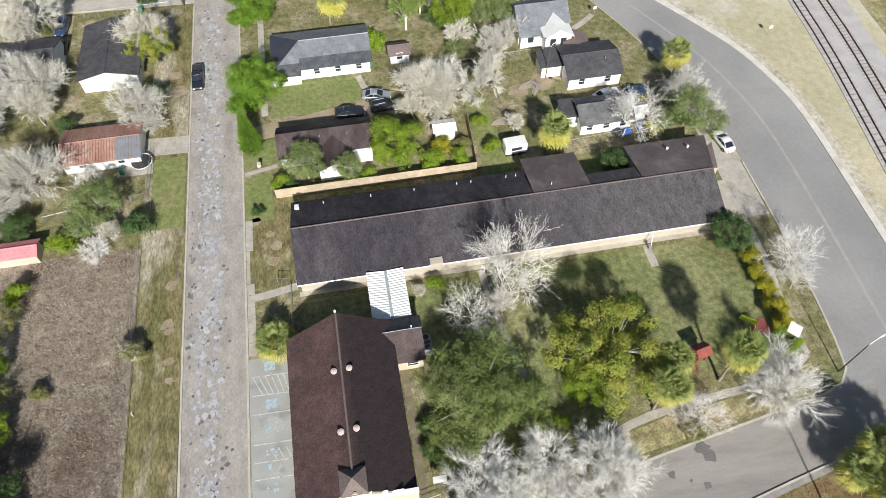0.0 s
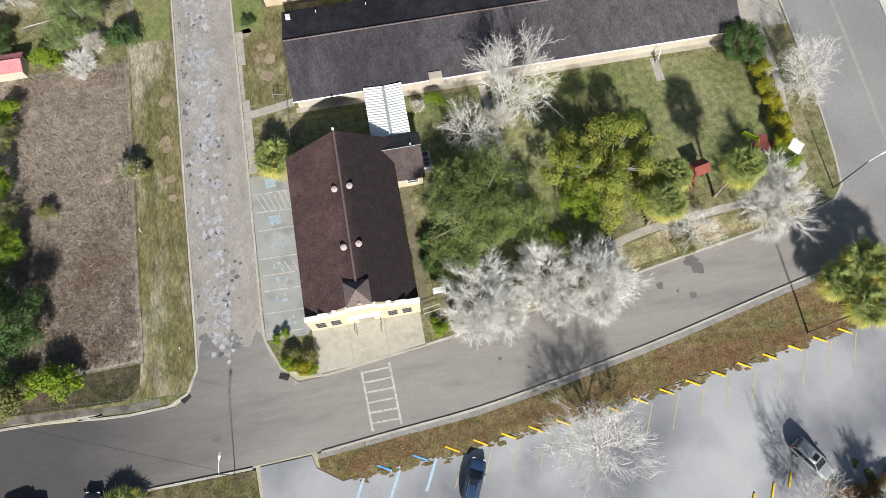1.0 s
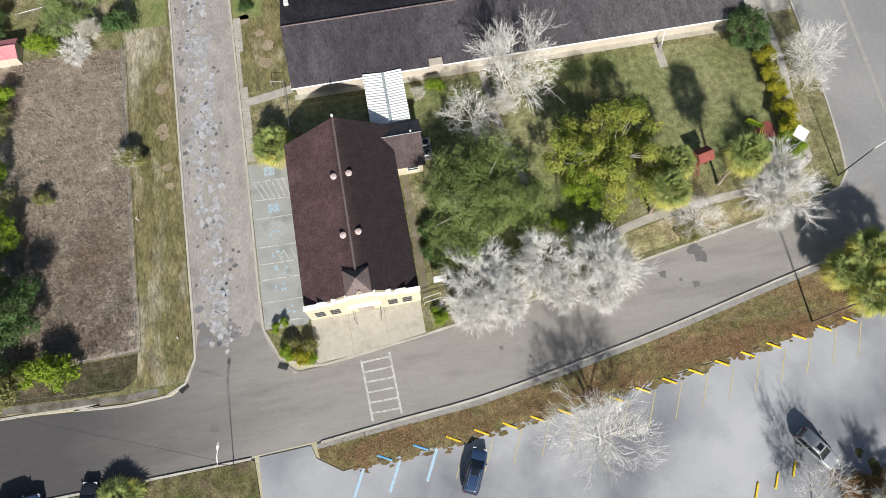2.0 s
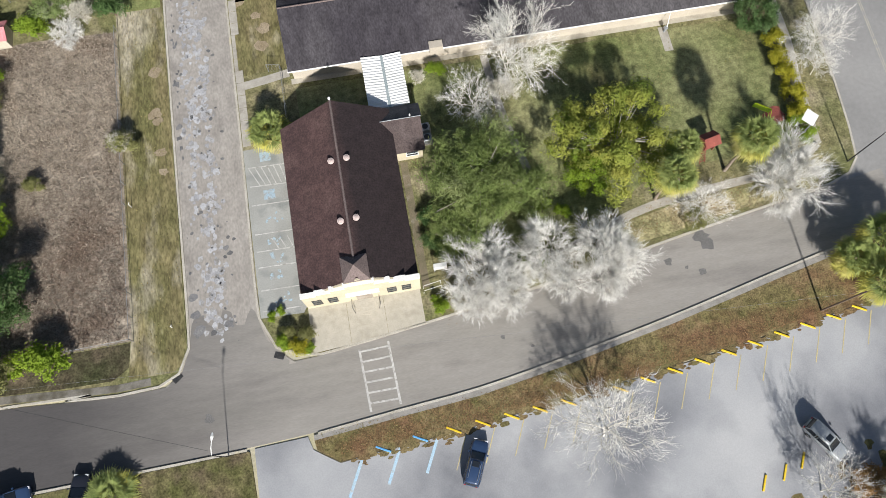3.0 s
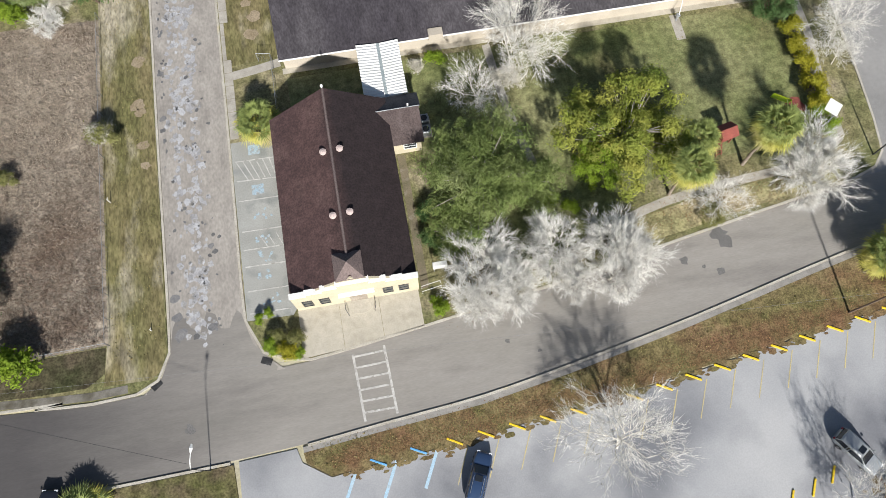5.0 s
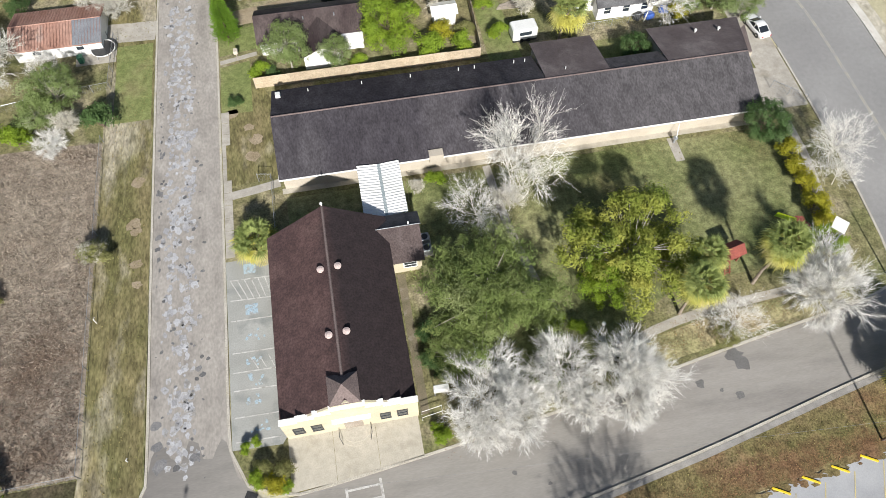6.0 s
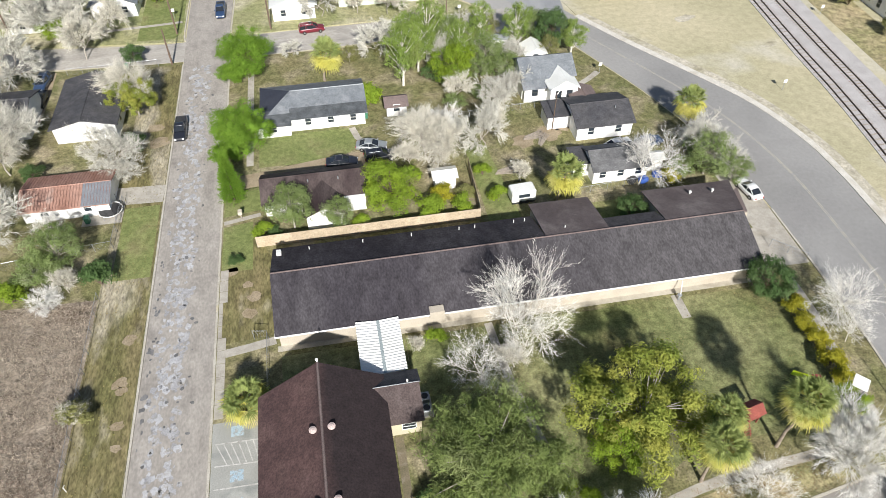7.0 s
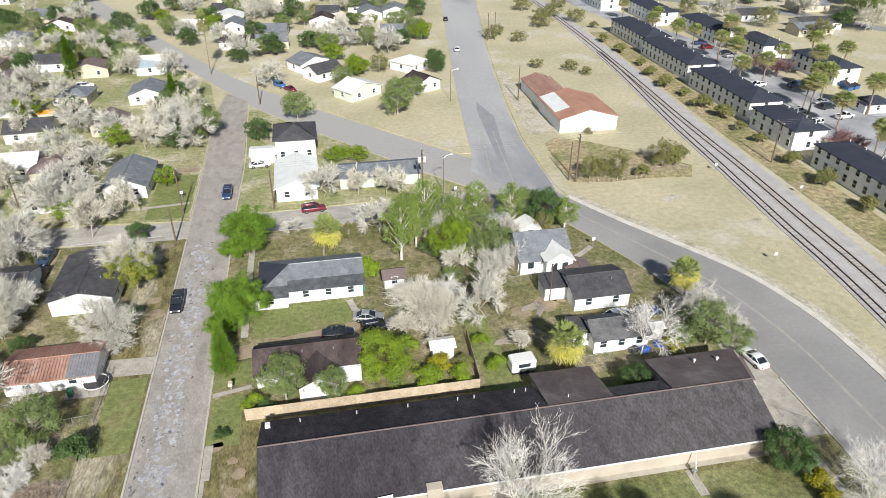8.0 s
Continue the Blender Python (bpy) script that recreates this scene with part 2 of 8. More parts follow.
LIME = mat("lime_plastic", (0.55, 0.68, 0.03), (0.48, 0.60, 0.03), 1.5, 9, 0.45, 0.02)
BARK = mat("bark", (0.17, 0.125, 0.09), (0.11, 0.08, 0.06), 1.2, 9, 0.95, 0.4)
BARE_BARK = mat("pale_bark", (0.70, 0.67, 0.60), (0.5, 0.47, 0.41), 0.7, 8, 0.9, 0.2, spec=0.2)
TWIG_W = mat("pale_twigs", (0.76, 0.745, 0.705), (0.64, 0.625, 0.585), 0.35, 6, 0.9, 0.0, island=0.3, spec=0.2)
TWIG_T = mat("tan_twigs", (0.66, 0.63, 0.54), (0.54, 0.51, 0.425), 0.35, 6, 0.9, 0.0, island=0.25, spec=0.2)
BALLAST = mat("ballast", (0.44, 0.42, 0.41), (0.37, 0.35, 0.34), 0.4, 7, 0.95, 0.4, fine=0.25)
RAIL = mat("rail_steel", (0.07, 0.055, 0.045), (0.10, 0.08, 0.065), 1.0, 8, 0.5, 0.05, metal=0.5)
RUBBER = mat("tyre_rubber", (0.02, 0.02, 0.02), (0.03, 0.03, 0.03), 2.0, 9, 0.8, 0.05)
BINGREEN = mat("green_plastic", (0.06, 0.20, 0.12), (0.05, 0.16, 0.1), 1.5, 9, 0.5, 0.02)
BLUE_TARP = mat("blue_tarp", (0.05, 0.12, 0.42), (0.04, 0.09, 0.32), 1.2, 6, 0.6, 0.1)
BRICKRED = mat("red_rubber_mulch", (0.30, 0.09, 0.07), (0.24, 0.07, 0.06), 1.2, 6, 0.9, 0.2)
LAMP_LENS = mat("tail_light_red", (0.40, 0.02, 0.02), (0.3, 0.02, 0.02), 2.0, 9, 0.25, 0.0)
HEADLIGHT = mat("headlight_clear", (0.75, 0.77, 0.8), (0.65, 0.67, 0.7), 2.0, 9, 0.15, 0.0)


def leaf_mat(name, c1, c2, c3=None):
    m = mat(name, c1, c2, 0.35, 4, 0.75, 0.0, c3=c3, m3=(0.5, 0.7), s3=0.25, island=0.12, fine=0.15, spec=0.2)
    n, k = m.node_tree.nodes, m.node_tree.links
    b = n["Principled BSDF"]
    thin, both = n.new("ShaderNodeBsdfTranslucent"), n.new("ShaderNodeMixShader")
    both.inputs[0].default_value = 0.3
    k.new(b.inputs["Base Color"].links[0].from_socket, thin.inputs[0])
    k.new(b.outputs[0], both.inputs[1])
    k.new(thin.outputs[0], both.inputs[2])
    k.new(both.outputs[0], n["Material Output"].inputs[0])
    return m


BARK_G = mat("grey_bark", (0.42, 0.38, 0.33), (0.30, 0.27, 0.23), 0.7, 8, 0.9, 0.2, spec=0.2)
LEAF_BIG = leaf_mat("leaf_feathery", (0.16, 0.215, 0.06), (0.235, 0.285, 0.095), (0.33, 0.36, 0.17))
LEAF_OAK = leaf_mat("leaf_green", (0.13, 0.235, 0.025), (0.18, 0.30, 0.035))
LEAF_FRESH = leaf_mat("leaf_fresh_green", (0.19, 0.27, 0.06), (0.25, 0.33, 0.08), (0.33, 0.36, 0.13))
LEAF_DARK = leaf_mat("leaf_dark", (0.07, 0.13, 0.04), (0.11, 0.17, 0.06), (0.15, 0.2, 0.09))
LEAF_MID = leaf_mat("leaf_grey_green", (0.17, 0.23, 0.07), (0.23, 0.29, 0.11), (0.32, 0.36, 0.19))
LEAF_YEL = leaf_mat("leaf_yellow_green", (0.215, 0.265, 0.045), (0.37, 0.37, 0.08), (0.145, 0.21, 0.04))
LEAF_LIME = leaf_mat("leaf_bright", (0.25, 0.34, 0.03), (0.17, 0.26, 0.03))
LEAF_GOLD = leaf_mat("leaf_golden", (0.42, 0.38, 0.03), (0.28, 0.28, 0.03), (0.15, 0.19, 0.03))
LEAF_RUST = leaf_mat("leaf_rusty", (0.27, 0.15, 0.06), (0.36, 0.22, 0.09), (0.18, 0.10, 0.05))
LEAF_OLIVE = leaf_mat("leaf_olive", (0.20, 0.205, 0.07), (0.27, 0.265, 0.11))
PALM_G = leaf_mat("palm_green", (0.25, 0.31, 0.10), (0.34, 0.38, 0.13), (0.18, 0.24, 0.07))
PALM_Y = leaf_mat("palm_yellowing", (0.56, 0.52, 0.12), (0.44, 0.44, 0.12), (0.58, 0.50, 0.28))
PALM_D = leaf_mat("palm_dry_olive", (0.36, 0.34, 0.16), (0.28, 0.29, 0.12), (0.42, 0.36, 0.22))
SHOULDER = mat("pale_shoulder_soil", (0.50, 0.46, 0.38), (0.42, 0.385, 0.30), 0.4, 6, 0.95, 0.3, c3=(0.34, 0.31, 0.22), m3=(0.5, 0.7), s3=0.25, fine=0.25, spec=0.1, mid=0.2)
SCRUB = mat("scrub_grass", (0.36, 0.30, 0.18), (0.22, 0.215, 0.10), 0.12, 4, 0.95, 0.5, c3=(0.36, 0.29, 0.19), m3=(0.52, 0.7), s3=0.1, fine=0.4, spec=0.1, mid=0.35)
PALM_TRUNK = mat("palm_trunk", (0.27, 0.225, 0.18), (0.19, 0.155, 0.12), 1.5, 8, 0.95, 0.4)


def glossy(name, colour, rough=0.25, metal=0.0, coat=0.6):
    m = mat(name, colour, tuple(v * 0.85 for v in colour), 0.6, 5, rough, 0.0, metal=metal, fine=0.05, spec=0.5)
    m.node_tree.nodes["Principled BSDF"].inputs["Coat Weight"].default_value = coat
    return m


GLASS = glossy("window_glass", (0.035, 0.045, 0.055), 0.08, 0.0, 0.3)
CARGLASS = glossy("car_glass", (0.02, 0.024, 0.03), 0.06, 0.0, 0.3)
CAR_NAVY = glossy("car_paint_navy", (0.03, 0.058, 0.125), 0.3)
CAR_BLACK = glossy("car_paint_black", (0.02, 0.022, 0.03), 0.3)
CAR_SILVER = glossy("car_paint_silver", (0.40, 0.42, 0.43), 0.32, 0.4)
CAR_WHITE = glossy("car_paint_white", (0.75, 0.75, 0.75), 0.3)
CAR_RED = glossy("car_paint_red", (0.17, 0.014, 0.027), 0.3)
CAR_BLUE = glossy("car_paint_blue", (0.05, 0.16, 0.38), 0.3)
CHROME = glossy("bright_rim", (0.5, 0.5, 0.5), 0.3, 0.8, 0.0)
ORANGE = glossy("orange_cover", (0.75, 0.30, 0.02), 0.5, 0.0, 0.0)


# ---- mesh building ----
class Geo:
    """Collects vertices and faces for one mesh."""

    def __init__(self):
        self.v, self.f = [], []

    def add(self, verts, faces):
        o = len(self.v)
        self.v += [tuple(p) for p in verts]
        self.f += [tuple(i + o for i in f) for f in faces]
        return self

    def box(self, x0, x1, y0, y1, z0, z1, bev=0.0):
        if bev:
            b = bev
            ring = lambda x0, x1, y0, y1, z: [(x0 + b, y0, z), (x1 - b, y0, z), (x1, y0 + b, z), (x1, y1 - b, z), (x1 - b, y1, z), (x0 + b, y1, z), (x0, y1 - b, z), (x0, y0 + b, z)]
            vs = ring(x0, x1, y0, y1, z0) + ring(x0, x1, y0, y1, z1 - b) + ring(x0 + b, x1 - b, y0 + b, y1 - b, z1)
            fs = [tuple(range(7, -1, -1)), tuple(range(16, 24))]
            for lv in (0, 8):
                fs += [(lv + i, lv + (i + 1) % 8, lv + 8 + (i + 1) % 8, lv + 8 + i) for i in range(8)]
            return self.add(vs, fs)
        vs = [(x, y, z) for z in (z0, z1) for x, y in ((x0, y0), (x1, y0), (x1, y1), (x0, y1))]
        return self.add(vs, [(3, 2, 1, 0), (4, 5, 6, 7), (0, 1, 5, 4), (1, 2, 6, 5), (2, 3, 7, 6), (3, 0, 4, 7)])

    def slab(self, pts, z0, z1):
        n = len(pts)
        area = sum(pts[i][0] * pts[(i + 1) % n][1] - pts[(i + 1) % n][0] * pts[i][1] for i in range(n))
        if area < 0:
            pts = pts[::-1]
        vs = [(x, y, z0) for x, y in pts] + [(x, y, z1) for x, y in pts]
        return self.add(vs, [tuple(range(n - 1, -1, -1)), tuple(range(n, 2 * n))] + [(i, (i + 1) % n, n + (i + 1) % n, n + i) for i in range(n)])

    def tube(self, path, radii, sides=6, cap=True):
        rings = []
        for i, p in enumerate(path):
            p = Vector(p)
            d = Vector(path[min(i + 1, len(path) - 1)]) - Vector(path[max(i - 1, 0)])
            d = d.normalized() if d.length > 1e-6 else Vector((0, 0, 1))
            a = d.cross(Vector((0, 0, 1)) if abs(d.z) < 0.9 else Vector((1, 0, 0))).normalized()
            b = d.cross(a)
            r = radii[i] if isinstance(radii, (list, tuple)) else radii
            rings.append([p + (a * math.cos(2 * math.pi * j / sides) + b * math.sin(2 * math.pi * j / sides)) * r for j in range(sides)])
        vs = [q for ring in rings for q in ring]
        fs = []
        for i in range(len(path) - 1):
            fs += [(i * sides + j, (i + 1) * sides + j, (i + 1) * sides + (j + 1) % sides, i * sides + (j + 1) % sides) for j in range(sides)]
        if cap:
            fs += [tuple(range(sides)), tuple(range(len(vs) - 1, len(vs) - sides - 1, -1))]
        return self.add(vs, fs)

    def strip(self, left, right, z0, z1):
        """A slab between two edges with equal numbers of points."""
        n = len(left)
        vs = [(x, y, z) for z in (z0, z1) for row in (left, right) for x, y in row]
        fs = []
        for i in range(n - 1):
            fs += [(2 * n + i, 3 * n + i, 3 * n + i + 1, 2 * n + i + 1), (i, i + 1, n + i + 1, n + i),
                   (i, 2 * n + i, 2 * n + i + 1, i + 1), (n + i, n + i + 1, 3 * n + i + 1, 3 * n + i)]
        fs += [(0, n, 3 * n, 2 * n), (n - 1, 3 * n - 1, 4 * n - 1, 2 * n - 1)]
        return self.add(vs, fs)

    def mesh(self, name, material, smooth=False):
        me = bpy.data.meshes.new(name)
        me.from_pydata(self.v, [], self.f)
        me.materials.append(material)
        if smooth:
            me.shade_smooth()
        me.update()
        return me


def part(name, geo, material, parent=None, label="", smooth=False):
    ob = new(name, geo.mesh(name, material, smooth) if isinstance(geo, Geo) else geo)
    if parent is not None:
        ob.parent = parent
    if label:
        ob["label"] = label
    return ob


def thing(name, m, label, category, group="", kind=""):
    ob = new(name)
    ob.matrix_basis = m
    ob.empty_display_size = 0.3
    return tagged(ob, label, category, group, kind)


def solid(name, geo, material, label, category, kind="structure", group="", smooth=False):
    return tagged(part(name, geo, material, None, "", smooth), label, category, group, kind)


def smooth_line(pts, step=4.0):
    """Points along a soft curve through the given ones."""
    out = []
    for i in range(len(pts) - 1):
        p = [Vector((*pts[min(max(j, 0), len(pts) - 1)], 0)) for j in (i - 1, i, i + 1, i + 2)]
        n = max(1, int((p[2] - p[1]).length / step))
        for j in range(n):
            t = j / n
            q = 0.5 * (2 * p[1] + (p[2] - p[0]) * t + (2 * p[0] - 5 * p[1] + 4 * p[2] - p[3]) * t * t + (3 * p[1] - p[0] - 3 * p[2] + p[3]) * t ** 3)
            out.append((q.x, q.y))
    return out + [tuple(pts[-1])]


def resample(pts, n):
    """n points at even steps along a line."""
    d = [0.0]
    for a, b in zip(pts, pts[1:]):
        d.append(d[-1] + math.dist(a, b))
    s = np.linspace(0, d[-1], n)
    return list(zip(np.interp(s, d, [p[0] for p in pts]).tolist(), np.interp(s, d, [p[1] for p in pts]).tolist()))


def offset_line(pts, w):
    out = []
    for i in range(len(pts)):
        a, b = Vector(pts[max(i - 1, 0)]), Vector(pts[min(i + 1, len(pts) - 1)])
        d = (b - a).normalized()
        out.append((pts[i][0] - d.y * w, pts[i][1] + d.x * w))
    return out


def kerb(pts, w=0.25, h=0.13, material=KERB, label="weathered concrete kerb beside the road"):
    line = smooth_line(pts, 2.5)
    g = Geo().strip(offset_line(line, w / 2), offset_line(line, -w / 2), -0.05, h)
    return solid("kerb", g, material, label, "kerb")
# ---- ground and roads ----
# The far western stretch is painted paler to carry distance haze.
BOULEVARD = mat("asphalt_boulevard", (0.235, 0.23, 0.222), (0.29, 0.283, 0.272), 0.08, 9, 0.9, 0.15, c3=(0.235, 0.228, 0.222), m3=(0.55, 0.7), s3=0.06, fine=0.10, mid=0.06, turn_to=(54, 28, 5, (0.35, 0.34, 0.322)))
# The north road's grey is raised so the colour includes the haze.
HAZE_PALE = mat("asphalt_haze_pale", (0.34, 0.34, 0.34), (0.40, 0.395, 0.385), 0.06, 9, 0.9, 0.15, c3=(0.25, 0.255, 0.265), m3=(0.52, 0.66), s3=0.05, fine=0.10, mid=0.06, stretch=(1, 0.25, 1))
solid("ground", Geo().box(-2500, 2500, -2500, 2500, -0.6, -0.06), DRYGRASS, "wide flat ground of dry grass and soil", "ground")

INNER = [(55.4, -80), (55.3, 0), (55.4, 24), (56.2, 40), (56.3, 52), (56.3, 58), (55.2, 67), (53, 77), (49.6, 87.5), (45.6, 97), (41, 107.5), (35.6, 114.2), (29, 120.7), (20.5, 130.5), (9.6, 144.7), (-0.5, 157.2), (-11.4, 172), (-17.6, 181.3), (-27.4, 200), (-45, 232), (-70, 280), (-101, 340)]
OUTER = [(69, -80), (69, 0), (69.2, 24), (69.5, 40), (69.8, 52), (69.9, 60), (69.2, 69), (66, 80), (60.6, 89.6), (53.5, 101), (47, 112.5), (40, 126), (32.3, 135), (25.9, 142.5), (18.2, 151.6), (10.8, 160.7), (0, 174), (-11.8, 190), (-25.7, 211), (-40.7, 239), (-66, 288), (-94, 348)]
inner, outer = resample(smooth_line(INNER), 120), resample(smooth_line(OUTER), 120)
solid("road_boulevard", Geo().strip(outer, inner, -0.5, 0.0), BOULEVARD, "curving wide road of old grey asphalt", "road")
NL = smooth_line([(31, 128), (33.4, 137), (34.6, 147), (37.6, 168.5), (42.8, 205), (59.2, 310), (75, 420)])
NR = smooth_line([(44, 108), (46.0, 118), (46.9, 144), (50.3, 171), (58.7, 225), (74, 307), (92, 420)])
NL, NR = resample(NL, 60), resample(NR, 60)
solid("road_north", Geo().strip(NL, NR, -0.5, 0.005), HAZE_PALE, "straight road of pale grey asphalt with a dark turning lane", "road")
MU = smooth_line([(-140, 12.4), (-44, 11), (-38, 10.5), (-32.5, 10.1), (-28, 10.2), (-18, 10.4), (-10.8, 10.6), (0.9, 11.9), (6, 12.6), (17, 14.1), (29.8, 16.3), (39.6, 17.9), (50.3, 19.6), (57, 20.6)])
ML = smooth_line([(-140, 1.2), (-44, 2.1), (-34.5, 2.3), (-27.1, 2.3), (-19.6, 2.4), (-12.1, 2.7), (-3.7, 3.4), (5.4, 4.2), (14.9, 5.6), (28, 8), (41.9, 11), (48.9, 12.4), (57, 14)])
solid("road_main", Geo().strip(resample(MU, 70), resample(ML, 70), -0.5, 0.006), ASPHALT, "two-lane road of smooth worn grey asphalt", "road")
STREET_L = [(-27.5, 10.2), (-25.4, 11.6), (-24.7, 14.5), (-24.7, 40), (-24.7, 80), (-24.7, 105), (-24.9, 118), (-25, 142), (-25.5, 176), (-24, 192)]
STREET_R = [(-13.5, 10.3), (-15.6, 12.3), (-16.9, 15.5), (-17.0, 40), (-17.0, 80), (-17.0, 105), (-17.2, 118), (-16.6, 142), (-17.4, 170), (-18, 184)]
solid("road_side", Geo().strip(resample(STREET_L, 90), resample(STREET_R, 90), -0.5, 0.01), STREET, "narrow street of cracked, heavily patched old asphalt", "road")
solid("road_cross", Geo().strip(resample([(-140, 121), (-58, 118.5), (-30, 115.6), (-8, 116.5), (18, 117.2), (34, 118)], 40), resample([(-140, 113), (-58, 111), (-30, 109.2), (-8, 109), (12, 110), (40, 109)], 40), -0.5, 0.003), mat("street_dusty", (0.36, 0.335, 0.30), (0.41, 0.385, 0.345), 0.2, 4, 0.9, 0.3, c3=(0.29, 0.27, 0.245), m3=(0.5, 0.7), s3=0.4, fine=0.14, mid=0.08, stretch=(0.5, 1, 1)), "narrow cross street of dusty worn asphalt", "road")

# blocks of grass, a kerb's height above the roads
G = 0.10
yard = [(-16.8, 108.6), (-16.8, 15.8), (-15.3, 12.4), (-10.8, 10.9), (0.9, 12.2), (6, 12.9), (17, 14.4), (29.8, 16.6), (39.6, 18.2), (50.3, 19.9), (53.1, 20.8), (54.5, 22.4), (55.1, 26.5), (55.9, 40), (56, 56), (54.9, 67), (52.7, 77), (49.3, 87.3), (45.3, 96.8), (40.7, 107.2), (38, 108.6)]
solid("ground_church_block", Geo().slab(yard, -0.4, G), GRASS, "patchy winter grass of the block round the buildings", "ground")
solid("ground_west_block", Geo().slab([(-140, 12.8), (-44, 11.4), (-38, 10.9), (-32.5, 10.5), (-28.2, 10.6), (-26, 11.5), (-24.9, 14), (-24.9, 108.8), (-140, 112.4)], -0.4, G), GRASS, "patchy winter grass of the block across the street", "ground")
solid("ground_south_west", Geo().slab([(-140, 0.8), (-44, 1.7), (-19.3, 2.0), (-19.0, -3), (-19, -80), (-140, -80)], -0.4, G), ROUGH, "rough grass and soil beside the road", "ground")
solid("ground_north_west", Geo().slab([(-200, 123.5), (-58, 119), (-25.3, 115.9), (-25.6, 176), (-29, 200), (-46, 231), (-75, 284), (-104, 340), (-128, 390), (-200, 390)], -0.4, 0.06), PALEGRASS, "dry grass lots between the houses", "ground")
solid("ground_north_mid", Geo().slab([(-16.8, 116.6), (18, 117.7), (31, 117.2), (20.2, 130), (9.4, 144.2), (-0.8, 156.7), (-11.7, 171.5), (-17.2, 180)], -0.4, 0.06), PALEGRASS, "dry grass lots between the roads", "ground")
solid("ground_triangle", Geo().slab([(33.2, 137.5), (34.3, 147), (37.3, 168.5), (42.5, 205), (58.9, 310), (70, 390), (-115, 390), (-94, 349.5), (-66, 289), (-40.5, 239.8), (-25.4, 211.8), (-11.5, 190.8), (0.3, 174.8), (11, 161.5), (18.5, 152.4), (26.2, 143.3), (31, 137.8)], -0.4, 0.06), DRYGRASS, "dry grass land beyond the road fork", "ground")
field = [(69.3, -80), (69.5, 24), (69.9, 46), (70.2, 60), (69.5, 69.2), (66.2, 80.3), (60.9, 89.9), (53.8, 101.3), (47.4, 112.6), (46.4, 118), (47.3, 144), (50.7, 171), (59.1, 225), (74.4, 307), (88, 390), (400, 390), (400, -80)]
solid("ground_field", Geo().slab(field, -0.4, 0.05), DRYGRASS, "open field of mown straw-coloured grass", "ground")

lawn = Geo().slab([(4.2, 20), (16, 16), (30, 24.5), (41, 25.2), (48.8, 26), (49.2, 43.6), (4.2, 43.6)], G - 0.03, G + 0.012)
lawn.slab([(-9.6, 37.7), (4.1, 37.7), (4.1, 43.6), (-9.6, 43.6)], G - 0.03, G + 0.012)
solid("ground_churchyard_lawn", lawn, LAWN, "mown green churchyard lawn", "ground")
solid("ground_house_lawn", Geo().slab([(-12, 77.3), (-1, 77.3), (2.4, 79.5), (2.4, 84.6), (-7, 84.6), (-12, 83.9)], G - 0.03, G + 0.012), GARDEN, "green lawn beside a white house", "ground")
solid("ground_corner_lawn", Geo().slab([(-33.5, 117.6), (-27, 117.4), (-25.8, 119.5), (-25.8, 137), (-33.5, 137)], 0.0, 0.08), GARDEN, "green corner lawn beside a white house", "ground")
solid("ground_alley", Geo().slab([(18, 59.5), (22.5, 59.5), (22, 66), (21, 78), (18, 78)], G - 0.03, G + 0.014), GARDEN, "green overgrown alley behind a fence", "ground")

solid("ground_streetside", Geo().slab([(-30.9, 15.9), (-31.3, 11.75), (-28.3, 11.65), (-26.6, 11.6), (-25.7, 12.3), (-25.0, 14.2), (-25.0, 108), (-30.9, 108)], G - 0.03, G + 0.008), STREETSIDE, "streetside strip of worn grass and pale soil", "ground")
solid("ground_streetside", Geo().slab([(-16.7, 46.4), (-10.2, 46.8), (-10.2, 58.5), (-13.4, 66), (-16.7, 66)], G - 0.03, G + 0.008), STREETSIDE, "streetside strip of worn grass and pale soil", "ground")
solid("ground_lot_corner", Geo().slab([(-70, 13.6), (-44, 12.4), (-38, 12.0), (-33, 11.9), (-31.2, 13.0), (-31.0, 15.7), (-70, 15.4)], G - 0.03, G + 0.01), DARKSOIL, "dark weedy soil at the corner of the lot", "ground")
solid("ground_roadside", Geo().slab([(22, 16.2), (30, 17.2), (40, 18.8), (49, 20.3), (51.5, 22.4), (50.2, 23.9), (46, 21.9), (39, 21.2), (32, 20.6), (26.6, 19.6), (21, 17.7)], G - 0.03, G + 0.006), SCRUB, "dry brown grass strip under bare trees", "ground")
# parking lot across the road, verge in between
LOTZ = 0.03
solid("pavement_parking_lot", Geo().slab([(-18.8, 2.2), (-13.2, 2.4), (-12.8, 1.0), (-10.2, -0.8), (-7, -0.5), (1.6, 0.0), (13.9, 1.2), (23.3, 2.1), (33, 3.3), (46.2, 5.0), (52, 6), (69, 9), (69, -90), (-18.8, -90)], -0.4, LOTZ), LOT, "bleached grey parking lot with dark stains", "pavement")
verge = [(-12.6, 1.9), (-3.8, 2.6), (5.4, 3.3), (14.7, 4.7), (27.8, 7.1), (41.7, 10.1), (48.7, 11.5), (55, 12.8), (55, 6.6), (46.2, 5.1), (33, 3.5), (23.3, 2.3), (13.9, 1.3), (1.6, 0.1), (-7, -0.4), (-10.2, -0.7), (-12.4, 0.9)]
solid("ground_verge", Geo().slab(verge, -0.4, 0.11), VERGE, "strip of brown and green grass with fallen leaves", "ground")
walk_l = smooth_line([(-12.6, 2.45), (-3.7, 3.2), (5.4, 3.95), (14.9, 5.35), (28, 7.75), (41.9, 10.75), (48.9, 12.15), (55, 13.4)], 2)
solid("pavement_south", Geo().strip(walk_l, offset_line(walk_l, -0.75), -0.3, 0.10), FOOTWAY, "narrow grey footway beside the road", "pavement")

